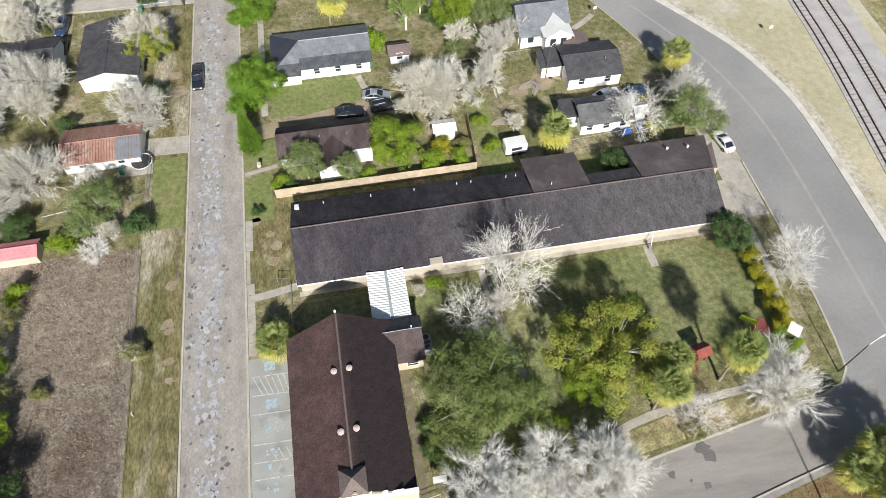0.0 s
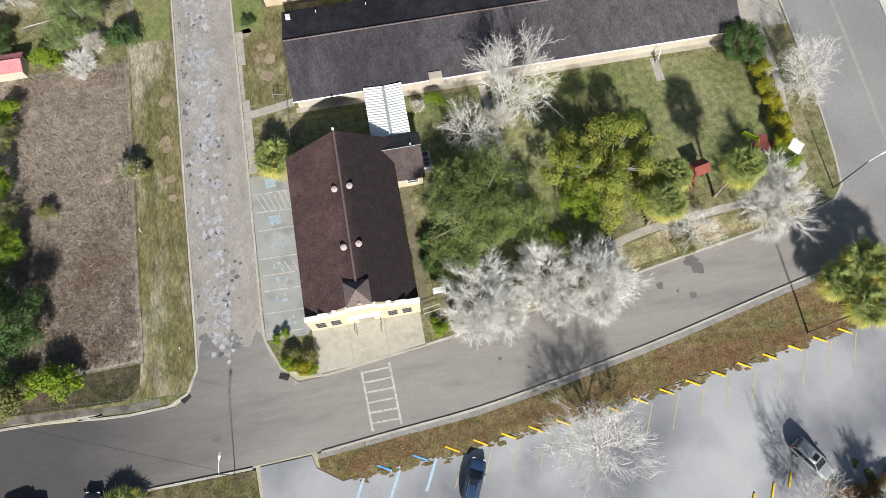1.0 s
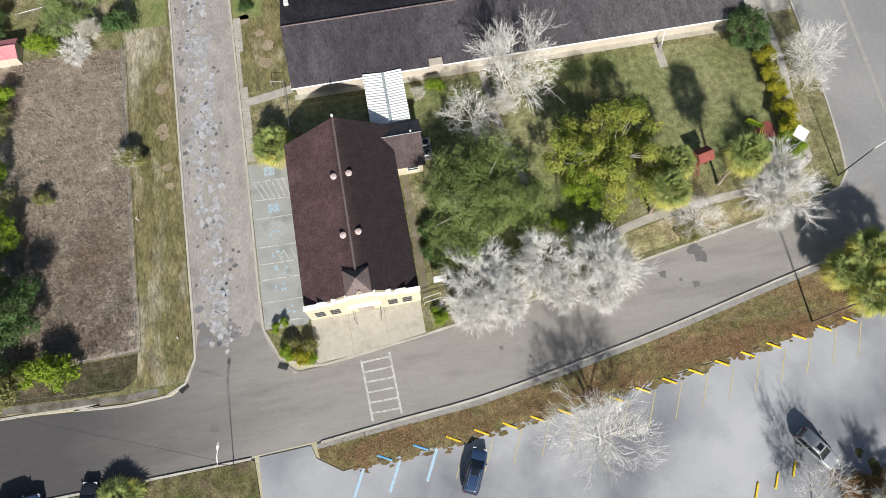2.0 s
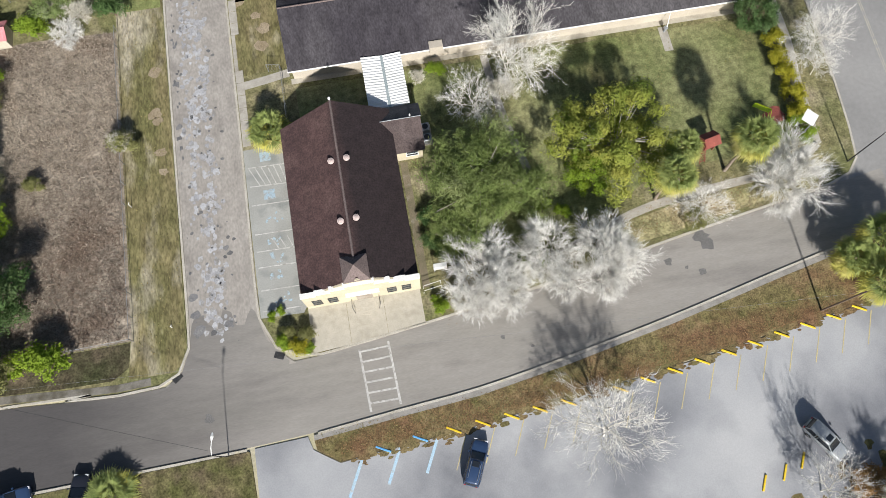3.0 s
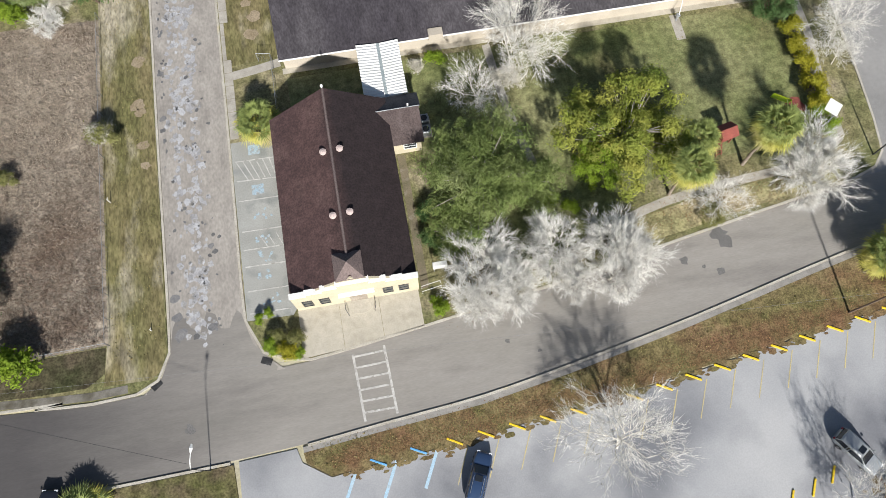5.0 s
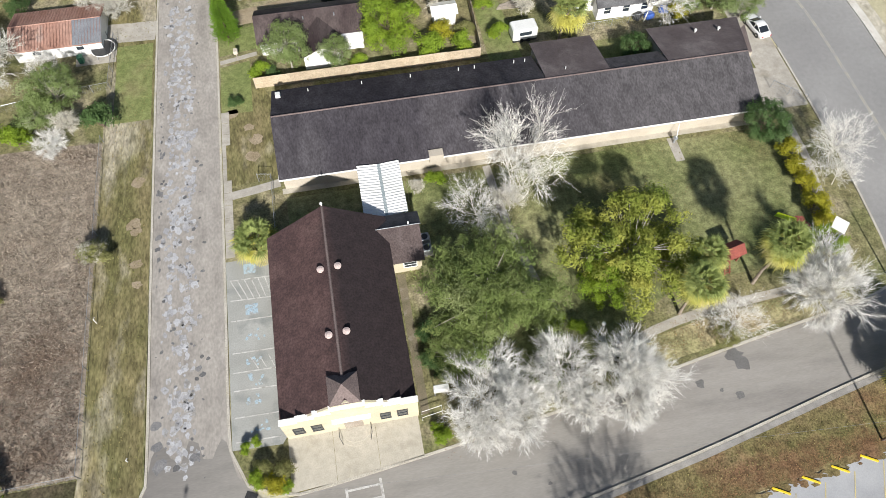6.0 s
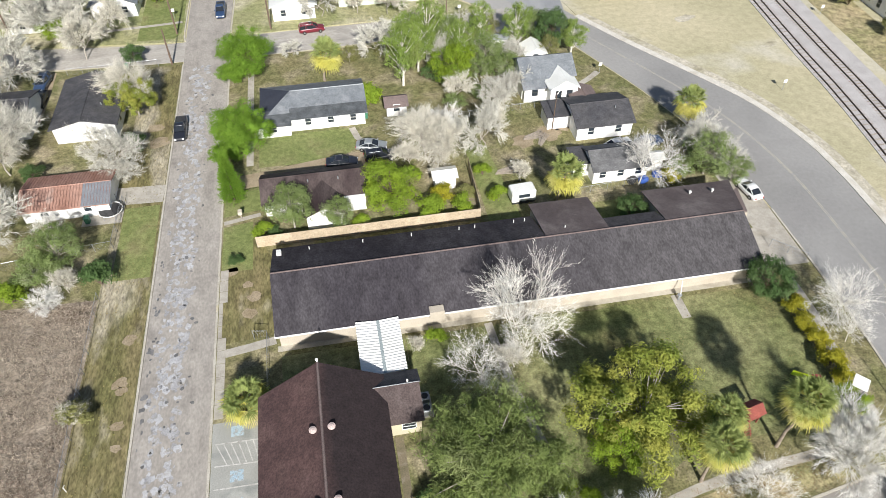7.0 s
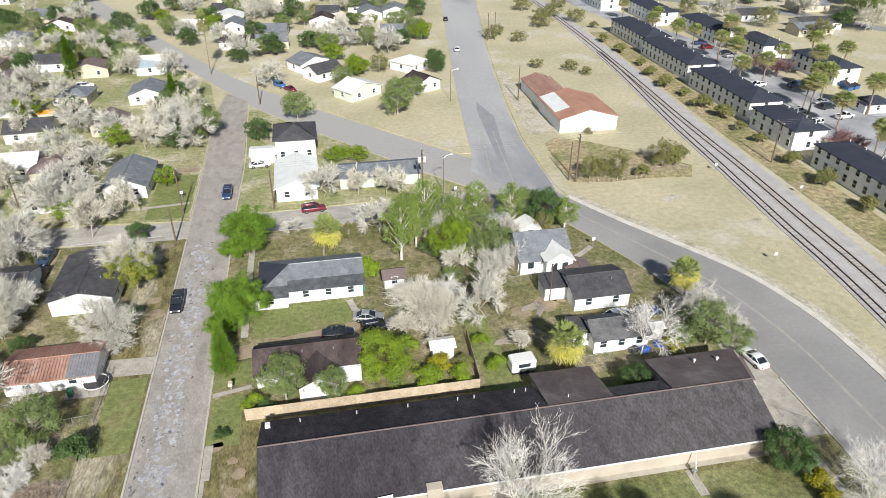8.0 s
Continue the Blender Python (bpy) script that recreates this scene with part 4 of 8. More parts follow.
def roof_hip(x0, x1, y0, y1, eave, ridge, axis, over=0.45, t=0.14, left=True, right=True):
    g = Geo()
    if axis == "y":
        x0, x1, y0, y1 = y0, y1, x0, x1
    m, run = (y0 + y1) / 2, (y1 - y0) / 2
    drop = (ridge - eave) / run * over
    a, b, c, d, e = x0 - over, x1 + over, y0 - over, y1 + over, eave - drop
    ra, rb = (x0 + run if left else a), (x1 - run if right else b)
    vs = [(a, c, e), (b, c, e), (b, d, e), (a, d, e), (ra, m, ridge), (rb, m, ridge)] + [(a, c, e - t), (b, c, e - t), (b, d, e - t), (a, d, e - t)]
    if axis == "y":
        vs = [(y, x, z) for x, y, z in vs]
    return g.add(vs, [(0, 1, 5, 4), (1, 2, 5), (2, 3, 4, 5), (3, 0, 4), (0, 6, 7, 1), (1, 7, 8, 2), (2, 8, 9, 3), (3, 9, 6, 0), (9, 8, 7, 6)])


def walls_gable(x0, x1, y0, y1, eave, ridge, axis, hip=False):
    g = Geo()
    if hip:
        return g.box(x0, x1, y0, y1, 0, eave)
    if axis == "y":
        x0, x1, y0, y1 = y0, y1, x0, x1
    m = (y0 + y1) / 2
    sec = [(y0, 0), (y1, 0), (y1, eave), (m, ridge - 0.1), (y0, eave)]
    vs = []
    for x in (x0, x1):
        vs += [(x, y, z) if axis == "x" else (y, x, z) for y, z in sec]
    return g.add(vs, [(0, 1, 2, 3, 4), (9, 8, 7, 6, 5), (0, 5, 6, 1), (1, 6, 7, 2), (2, 7, 8, 3), (3, 8, 9, 4), (4, 9, 5, 0)])


def house(label, x0, x1, y0, y1, eave, ridge, axis, wall, roof, hip=False, over=0.45, wins="", base=G, turn=0, door="", name="house", group="", roof_label="", wing=None, vents=0):
    """wins: letters of the wall sides with windows, a letter once a window."""
    cx, cy = (x0 + x1) / 2, (y0 + y1) / 2
    w, d = (x1 - x0) / 2, (y1 - y0) / 2
    h = thing(name, pose(cx, cy, base, 0, 0, turn), label, "house", group)
    part("wall", walls_gable(-w, w, -d, d, eave, ridge, axis, hip), wall, h)
    rg = roof_hip(-w, w, -d, d, eave, ridge, axis, over) if hip else roof_gable(-w, w, -d, d, eave, ridge, axis, over)
    rf = part("roof", rg, roof, h, roof_label)
    if not hip:
        cap = Geo().tube([(-w - 0.3, 0, ridge + 0.01), (w + 0.3, 0, ridge + 0.01)] if axis == "x" else [(0, -d - 0.3, ridge + 0.01), (0, d + 0.3, ridge + 0.01)], 0.09, 6)
        part("ridge_cap", cap, roof, rf)
    for k in range(vents):
        part("roof_vent", Geo().tube([(w * (0.5 - 0.6 * k), -d * 0.35, ridge - 0.9), (w * (0.5 - 0.6 * k), -d * 0.35, ridge - 0.15)], 0.09, 8), METAL_G, rf)
    for side in "snew":
        n = wins.count(side)
        span = w if side in "sn" else d
        for i in range(n):
            u = -span + (i + 0.5) * 2 * span / n
            if side in "sn":
                window(h, u, -d if side == "s" else d, 0.95, 0.9, 1.15, side)
            else:
                window(h, w if side == "e" else -w, u, 0.95, 0.9, 1.15, side)
    if door:
        g = Geo()
        if door in "sn":
            y = -d if door == "s" else d
            g.box(w * 0.1, w * 0.1 + 0.95, y - 0.05, y + 0.05, 0, 2.05)
        else:
            x = w if door == "e" else -w
            g.box(x - 0.05, x + 0.05, d * 0.1, d * 0.1 + 0.95, 0, 2.05)
        part("door", g, WOOD_OLD, h)
    return h


# the church
CX0, CX1, CY0, CY1 = -11.35, 0.95, 16.2, 37.0
CEAVE, CRIDGE, CM = 3.6, 7.2, -5.2
church = thing("church", pose(0, 0, G), "cream stucco church with a red-brown shingle roof and stepped front", "church")
part("wall", walls_gable(CX0, CX1, CY0, CY1 - 1.0, CEAVE, CRIDGE, "y"), CREAM_WALL, church)
roof = Geo()
t = 0.16
# the north end of the ridge runs out further than the eaves
vs = [(CX0 - 0.2, CY0 + 0.2, CEAVE), (CM, CY0 + 0.2, CRIDGE), (CX1 + 0.12, CY0 + 0.2, CEAVE), (CX0 - 0.2, CY1 - 0.65, CEAVE), (CM, CY1 - 0.02, CRIDGE), (CX1 + 0.12, CY1 - 0.2, CEAVE)]
vs += [(x, y, z - t) for x, y, z in vs]
roof.add(vs, [(0, 1, 4, 3), (1, 2, 5, 4), (0, 3, 9, 6), (2, 8, 11, 5), (3, 4, 10, 9), (4, 5, 11, 10), (6, 7, 1, 0), (7, 8, 2, 1), (9, 10, 7, 6), (10, 11, 8, 7)])
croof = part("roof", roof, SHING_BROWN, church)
part("ridge_cap", Geo().tube([(CM, CY0 + 1.5, CRIDGE + 0.02), (CM, CY1 - 0.02, CRIDGE + 0.02)], 0.13, 6), SHING_TAUPE, croof, "pale worn ridge cap")
part("finial", Geo().tube([(CM, CY1 - 0.05, CRIDGE - 0.1), (CM, CY1 - 0.05, CRIDGE + 0.35), (CM, CY1 - 0.05, CRIDGE + 0.4), (CM, CY1 - 0.05, CRIDGE + 0.6)], [0.06, 0.06, 0.16, 0.12], 8), TRIM_W, croof, "white finial at the ridge end")
for x, y in ((-6.05, 29.8), (-4.35, 29.9), (-5.95, 22.8), (-4.3, 22.95)):
    z = CRIDGE - abs(x - CM) * (CRIDGE - CEAVE) / 6.15
    part("roof_vent", Geo().tube([(x, y, z - 0.1), (x, y, z + 0.18), (x, y, z + 0.2), (x, y, z + 0.34), (x, y, z + 0.42)], [0.2, 0.2, 0.36, 0.36, 0.12], 12), VENT, croof, "round pinkish metal roof ventilator")
# stepped front of the church
pts = [(-11.45, 0), (-11.45, 4.55), (-9.9, 4.55), (-9.9, 4.95), (-8.3, 4.95), (-8.3, 5.5), (-6.75, 5.5), (-6.75, 6.2), (-3.6, 6.2), (-3.6, 5.5), (-2.0, 5.5), (-2.0, 4.95), (-0.4, 4.95), (-0.4, 4.55), (1.12, 4.55), (1.12, 0)]
n = len(pts)
front = Geo().add([(x, 15.95, z) for x, z in pts] + [(x, 16.4, z) for x, z in pts], [tuple(range(n)), tuple(range(2 * n - 1, n - 1, -1))] + [(i, n + i, n + (i + 1) % n, (i + 1) % n) for i in range(n)])
facade = part("front_wall", front, CREAM_WALL, church, "stepped cream parapet front")
for (xa, za), (xb, zb) in zip(pts[1:-1], pts[2:]):
    if abs(za - zb) < 0.01:
        part("coping", Geo().box(xa - 0.06, xb + 0.06, 15.88, 16.47, za, za + 0.09), TRIM_W, facade)
part("door_hood", Geo().box(-6.9, -3.3, 15.55, 15.95, 3.3, 3.5), TRIM_W, facade, "projecting ledge over the door")
for x in (-10.1, -8.4, -2.0, -0.4):
    window(facade, x, 15.95, 1.2, 0.85, 1.6, "s", DARK)
door = part("door", Geo().box(-5.95, -4.2, 15.9, 16.0, 0.2, 2.7), WOOD_OLD, facade)
part("door_arch", Geo().tube([(-5.07 + 1.1 * math.cos(a), 15.93, 2.5 + 0.7 * math.sin(a)) for a in np.linspace(0, math.pi, 13)], 0.09, 6), TRIM_W, door)
for s in (-1, 1):
    part("handrail", Geo().tube([(-5.05 + s * 1.5, 15.9, 0.95), (-5.05 + s * 1.55, 15.0, 0.9), (-5.05 + s * 1.35, 14.5, 0.55), (-5.05 + s * 1.35, 14.5, 0.0)], 0.03, 6), DARK, facade, "dark metal handrail")
for y in np.linspace(19, 34, 6):
    window(church, CX0, float(y), 1.2, 0.8, 1.5, "w", TRIM_W)
    if y < 30:
        window(church, CX1, float(y), 1.2, 0.8, 1.5, "e", TRIM_W)
# little square belfry over the door
bel = part("belfry", Geo().box(-6.35, -4.15, 16.45, 18.6, 5.2, 7.0), CREAM_WALL, church)
part("belfry_roof", Geo().add([(-6.65, 16.15, 6.85), (-3.85, 16.15, 6.85), (-3.85, 18.95, 6.85), (-6.65, 18.95, 6.85), (-5.25, 17.55, 8.1), (-6.65, 16.15, 6.72), (-3.85, 16.15, 6.72), (-3.85, 18.95, 6.72), (-6.65, 18.95, 6.72)],
     [(0, 1, 4), (1, 2, 4), (2, 3, 4), (3, 0, 4), (0, 5, 6, 1), (1, 6, 7, 2), (2, 7, 8, 3), (3, 8, 5, 0), (8, 7, 6, 5)]), SHING_TAUPE, bel, "taupe pyramid roof")
# gabled side wing; the north slope's shade is put into its colour
def slope_roof(x0, x1, ya, za, yb, zb, t=0.15):
    return Geo().add([(x0, ya, za), (x1, ya, za), (x1, yb, zb), (x0, yb, zb), (x0, ya, za - t), (x1, ya, za - t), (x1, yb, zb - t), (x0, yb, zb - t)], [(0, 1, 2, 3), (7, 6, 5, 4), (0, 4, 5, 1), (1, 5, 6, 2), (2, 6, 7, 3), (3, 7, 4, 0)])


part("side_wing", Geo().add([(x, y, z) for x in (0.6, 4.15) for y, z in ((31.75, 0), (36.9, 0), (36.9, 3.05), (34.9, 4.1), (31.75, 2.65))], [(0, 1, 2, 3, 4), (9, 8, 7, 6, 5), (0, 5, 6, 1), (1, 6, 7, 2), (2, 7, 8, 3), (3, 8, 9, 4), (4, 9, 5, 0)]), CREAM_WALL, church)
part("wing_roof", slope_roof(-0.9, 4.45, 31.45, 2.65, 34.9, 4.3), SHING_WING, church, "taupe shingle roof of the side wing")
part("lean_to_roof", slope_roof(-0.9, 4.6, 34.9, 4.3, 37.25, 3.1), SHING_BLACK, church, "north slope of the side wing, its shade in the near-black colour")
part("wing_ridge", Geo().tube([(-0.7, 34.9, 4.31), (4.5, 34.9, 4.31)], 0.045, 6), SHING_PALE, church, "pale ridge trim of the side wing")
part("roof_vent", Geo().tube([(3.3, 35.15, 4.1), (3.3, 35.15, 4.5)], 0.1, 8), METAL_W, church)
window(church, 2.9, 31.75, 1.0, 1.3, 1.0, "s", TRIM_W)
solid("church_side_walk", Geo().box(1.35, 2.2, 16, 31.5, 0.05, G + 0.02), mat("mossy_concrete", (0.20, 0.165, 0.115), (0.14, 0.125, 0.075), 0.6, 8, 0.9, 0.2, c3=(0.27, 0.24, 0.19), m3=(0.55, 0.7), s3=0.8, fine=0.2), "mossy concrete strip along the church wall", "pavement")


def air_conditioner(x, y):
    a = thing("air_conditioner", pose(x, y, G), "grey outdoor air conditioner beside the church", "air conditioner")
    part("casing", Geo().box(-0.5, 0.5, -0.5, 0.5, 0.08, 0.95, 0.05), METAL_G, a)
    part("fan_grille", Geo().tube([(0, 0, 0.94), (0, 0, 0.98)], 0.36, 16), DARK, a)
    part("pad", Geo().box(-0.65, 0.65, -0.65, 0.65, 0, 0.08), CONCRETE, a)


air_conditioner(5.0, 35.2)
air_conditioner(5.0, 33.8)

# covered way of white corrugated sheet between church and annex
canopy = thing("covered_walkway", pose(0, 0, G), "white corrugated metal canopy over a walkway", "canopy")
for xa, xb, za, zb in ((-1.15, 1.15, 2.95, 2.75), (3.65, 1.5, 2.95, 2.75)):
    g = Geo()
    k = 40
    vs = []
    for i in range(k):
        y = 37.5 + i * (44.5 - 37.5) / (k - 1)
        lift = 0.035 if i % 2 else -0.035
        vs += [(xa, y, za + lift), (xb, y, zb + lift), (xa, y, za + lift - 0.03), (xb, y, zb + lift - 0.03)]
    fs = []
    for i in range(k - 1):
        a, b = 4 * i, 4 * i + 4
        fs += [(a, a + 1, b + 1, b), (a + 2, b + 2, b + 3, a + 3), (a, b, b + 2, a + 2), (a + 1, a + 3, b + 3, b + 1)]
    part("corrugated_sheet", g.add(vs, fs), METAL_W, canopy)
part("valley_gutter", Geo().box(1.15, 1.5, 37.4, 44.55, 2.6, 2.72), METAL_GUT, canopy, "grey-green valley gutter")
for x in (-0.9, 3.4):
    for y in (38.0, 41.0, 43.9):
        part("post", Geo().tube([(x, y, 0), (x, y, 2.9)], 0.05, 8), METAL_W, canopy)
solid("pavement_canopy", Geo().box(-0.6, 3.2, 37.6, 43.5, 0.05, G + 0.024), CONCRETE, "concrete walkway under the canopy", "pavement")

# the long annex
annex = thing("annex_building", pose(0, 0, G), "long low buff brick annex with a charcoal shingle roof", "building")
AX0, AX1, AS, AR, AN, AE, AT = -9.6, 47.7, 45.0, 51.6, 57.4, 2.75, 5.05
def long_wall(x0, x1, sec):
    n = len(sec)
    return Geo().add([(x, y, z) for x in (x0, x1) for y, z in sec], [tuple(range(n)), tuple(range(2 * n - 1, n - 1, -1))] + [(i, n + i, n + (i + 1) % n, (i + 1) % n) for i in range(n)])


NS = (AT - 2.6) / 6.3  # fall of the north slope
part("wall", long_wall(AX0, AX1, [(AS, 0), (54.0, 0), (54.0, 3.85), (AR, AT - 0.22), (AS, AE - 0.05)]), BUFF_BRICK, annex)
part("rear_wall", long_wall(AX0, 22.4, [(54.03, 0), (57.4, 0), (57.4, 2.5), (54.03, 3.82)]), BUFF_BRICK, annex)
ar = part("roof", slope_roof(AX0 - 0.35, AX1 + 0.35, AS - 0.6, AE - 0.2, AR, AT, 0.2), SHING_GREY, annex)
part("north_roof", slope_roof(AX0 - 0.35, 22.6, AR, AT, AR + 6.3, 2.6, 0.2), SHING_GREY, annex, "dark north slope of the long roof")
part("north_roof", slope_roof(30.62, 37.9, AR, AT, 54.6, AT - 3.0 * NS, 0.2), SHING_GREY, annex)
part("ridge_cap", Geo().tube([(AX0 - 0.3, AR, AT + 0.02), (AX1 + 0.3, AR, AT + 0.02)], 0.1, 6), SHING_TAUPE, ar)
part("fascia", Geo().box(AX0 - 0.35, AX1 + 0.35, AS - 0.64, AS - 0.6, AE - 0.42, AE - 0.18), TRIM_W, ar, "pale fascia board along the eave")
part("fascia", Geo().box(AX0 - 0.39, AX0 - 0.36, AS - 0.6, AR, AE - 0.42, AE - 0.2), TRIM_W, ar)
part("parapet_block", Geo().box(7.2, 8.85, 44.25, 45.2, 1.9, 3.05), BUFF_BRICK, annex, "small brick parapet block over the eave")
FELT = mat("brown_felt_roof", (0.085, 0.068, 0.068), (0.115, 0.095, 0.093), 0.3, 6, 0.85, 0.3, c3=(0.15, 0.128, 0.125), s3=0.25, fine=0.2, mid=0.12)
part("north_wing_wall", long_wall(22.9, 30.2, [(54.1, 0), (58.8, 0), (58.8, 3.15), (54.1, 4.1)]), BUFF_BRICK, annex)
part("north_wing_roof", slope_roof(22.62, 30.6, AR, AT - 0.005, 59.3, 3.4), FELT, annex, "low brown felt roof of the north wing")
part("east_wing_wall", long_wall(38.3, 48.6, [(54.1, 0), (58.6, 0), (58.6, 3.15), (54.1, 4.1)]), BUFF_BRICK, annex)
ew = part("east_wing_roof", Geo().add([(37.92, AR, AT - 0.005), (48.06, AR, AT - 0.005), (50.3, 59.1, 3.4), (37.92, 59.1, 3.4), (37.92, AR, AT - 0.16), (48.06, AR, AT - 0.16), (50.3, 59.1, 3.25), (37.92, 59.1, 3.25)], [(0, 1, 2, 3), (7, 6, 5, 4), (0, 4, 5, 1), (1, 5, 6, 2), (2, 6, 7, 3), (3, 7, 4, 0)]), FELT, annex, "low brown felt roof of the east wing")
part("hip_end", Geo().add([(48.08, AR, AT - 0.03), (49.6, 56.6, 3.92), (51.3, 58.2, 2.75), (49.7, 52.8, 3.55), (48.08, AR, AT - 0.2), (49.6, 56.6, 3.75), (51.3, 58.2, 2.58), (49.7, 52.8, 3.38)], [(0, 3, 2, 1), (4, 5, 6, 7), (0, 1, 5, 4), (1, 2, 6, 5), (2, 3, 7, 6), (3, 0, 4, 7)]), SHING_TAUPE, annex, "pale taupe hipped end of the east wing")
part("end_wall", Geo().box(48.62, 50.4, 53.4, 58.4, 0, 2.6), BUFF_BRICK, annex)
for x, y in ((43.6, 56.9), (46.6, 56.7)):
    z = AT - (y - AR) * 0.214
    part("roof_vent", Geo().tube([(x, y, z - 0.1), (x, y, z + 0.25), (x, y, z + 0.3), (x, y, z + 0.45)], [0.1, 0.1, 0.2, 0.16], 10), METAL_W, ew, "small white roof vent")
part("roof_box", Geo().box(-9.4, -8.8, 55.9, 56.6, 3.0, 3.75, 0.05), METAL_W, ar, "white metal box on the roof")
for x in (-5.5, 1, 7, 13, 15, 20, 21.4):
    part("vent_pipe", Geo().tube([(x, 56.6, 2.9), (x, 56.6, 3.6)], 0.06, 8), METAL_W, ar)
part("vent_pipe", Geo().tube([(25.4, 53.0, 4.6), (25.4, 53.0, 5.1)], 0.06, 8), METAL_W, ar)
flat("ground_street_lawn", [(-16.6, 57.5), (-12.8, 57.5), (-12.8, 66.2), (-16.6, 65.6)], GARDEN, "green lawn strip beside the street", "ground", z=G, t=0.014)
flat("ground_street_lawn", [(-16.6, 67.6), (-11.6, 68.4), (-11.6, 72.6), (-16.6, 72.4)], GARDEN, "green lawn strip beside the street", "ground", z=G, t=0.014)
flat("ground_street_lawn", [(-29.8, 58.5), (-25.2, 58.5), (-25.2, 71.8), (-29.8, 71.8)], GARDEN, "green lawn strip beside the street", "ground", z=G, t=0.0145)
flat("ground_notch_lawn", [(30.7, 54.7), (37.8, 54.7), (37.8, 61.6), (30.7, 61.6)], GARDEN, "small green lawn between the annex wings", "ground", z=G, t=0.013)

NAVY_ROOF = mat("navy_shingle", (0.028, 0.033, 0.05), (0.042, 0.046, 0.062), 0.3, 6, 0.85, 0.3, fine=0.25)
SHING_STAIN = mat("shingle_slate_stained", (0.052, 0.058, 0.064), (0.08, 0.087, 0.093), 0.5, 6, 0.88, 0.4, c3=(0.18, 0.19, 0.2), m3=(0.6, 0.85), s3=0.6, fine=0.25, mid=0.2)
SHING_GREYM = mat("shingle_mid_grey", (0.10, 0.10, 0.103), (0.14, 0.14, 0.142), 0.35, 6, 0.88, 0.4, c3=(0.06, 0.06, 0.062), m3=(0.5, 0.75), s3=0.4, fine=0.25, mid=0.15)
# ---- houses near ----
h = thing("house", pose(-3.4, 90.0, G), "long white sided house with a slate-grey roof and dark hipped end", "house")
part("wall", Geo().box(-7.6, 7.6, -4.7, 3.9, 0, 2.6), WHITE_WALL, h)
part("gable_wall", Geo().add([(7.3, -4.6, 2.55), (7.3, 3.8, 2.55), (7.3, -0.4, 4.2), (7.6, -4.6, 2.55), (7.6, 3.8, 2.55), (7.6, -0.4, 4.2)], [(0, 1, 2), (5, 4, 3), (0, 3, 4, 1), (1, 4, 5, 2), (2, 5, 3, 0)]), WHITE_WALL, h)
hr = part("roof", roof_hip(-7.6, 7.6, -4.7, 3.9, 2.6, 4.35, "x", 0.45, 0.14, True, False), SHING_BLUE, h)
part("ridge_cap", Geo().tube([(-3.3, -0.4, 4.37), (8.0, -0.4, 4.37)], 0.08, 6), SHING_PALE, hr)
# A thin near-black sheet covers the west hip slope.
part("hip_shingles", Geo().add([(-8.07, -5.17, 2.43), (-8.07, 4.37, 2.43), (-3.34, -0.4, 4.39), (-8.05, -5.15, 2.37), (-8.05, 4.35, 2.37), (-3.34, -0.4, 4.33)], [(2, 1, 0), (3, 4, 5), (0, 1, 4, 3), (1, 2, 5, 4), (2, 0, 3, 5)]), NAVY_ROOF, hr, "near-black sheet over the hipped end")
part("eave_course", slope_roof(-3.6, 8.06, -5.2, 2.44, -3.3, 3.22, 0.06), SHING_STAIN, hr, "dark stained lower shingle courses")
part("porch_wall", Geo().box(-9.4, -3.7, -5.7, -4.5, 0, 2.1), WHITE_WALL, h)
part("porch_roof", slope_roof(-9.8, -3.5, -6.0, 2.1, -3.4, 3.12), SHING_STAIN, h, "low dark grey porch roof")
window(h, -6.2, -5.7, 0.9, 0.9, 1.0, "s", TRIM_W)
for u in (-1.0, 2.4, 5.8):
    window(h, u, -4.7, 0.95, 0.85, 1.05, "s", TRIM_W)
part("door", Geo().box(0.4, 1.3, -4.76, -4.66, 0, 2.05), TRIM_W, h)
window(h, -7.6, 0.5, 0.95, 0.9, 1.1, "w", TRIM_W)
window(h, 7.6, 0.5, 0.95, 0.9, 1.1, "e", TRIM_W)
house("small white shed with a brown roof", 7.7, 10.8, 86.4, 89.2, 2.0, 2.7, "x", WHITE_WALL, SHING_TAUPE, False, 0.25, "s", name="shed")
h = house("white house with a stained brown shingle roof", -11.0, 2.3, 66.8, 72.2, 2.7, 4.2, "x", WHITE_WALL, SHING_WARM, False, 0.5, "sswn", vents=2)
part("front_wing", walls_gable(-1.3, 3.6, -6.2, 0, 2.5, 3.6, "y"), WHITE_WALL, h)
part("front_wing_roof", roof_gable(-1.3, 3.6, -6.2, -0.5, 2.5, 3.7, "y", 0.4), SHING_WARM, h)
window(h, 4.6, -2.75, 0.9, 1.2, 1.1, "s", TRIM_W)
part("side_extension", Geo().box(2.0, 6.6, -3.6, -2.6, 0, 2.4), WHITE_WALL, h)
h = house("two-storey white cottage with a pale slate roof", 29.6, 38.0, 87.4, 93.6, 3.9, 5.6, "x", WHITE_WALL, SHING_BLUE, False, 0.4, "eew")
part("front_wing", walls_gable(-0.4, 4.0, -6.0, 0, 3.4, 4.6, "y"), WHITE_WALL, h)
# A grey roof drawn near-white, with the sunlight in its colour.
part("front_wing_roof", roof_gable(-0.4, 4.0, -6.0, 0.2, 3.4, 4.7, "y", 0.35), METAL_W, h, "front wing roof, sunlight put into its near-white colour")
part("front_wing", Geo().box(-4.1, -0.4, -4.2, -3.0, 0, 2.9), WHITE_WALL, h)
part("lower_roof", slope_roof(-4.5, -0.3, -4.7, 2.7, -2.6, 3.6), SHING_BLUE, h)
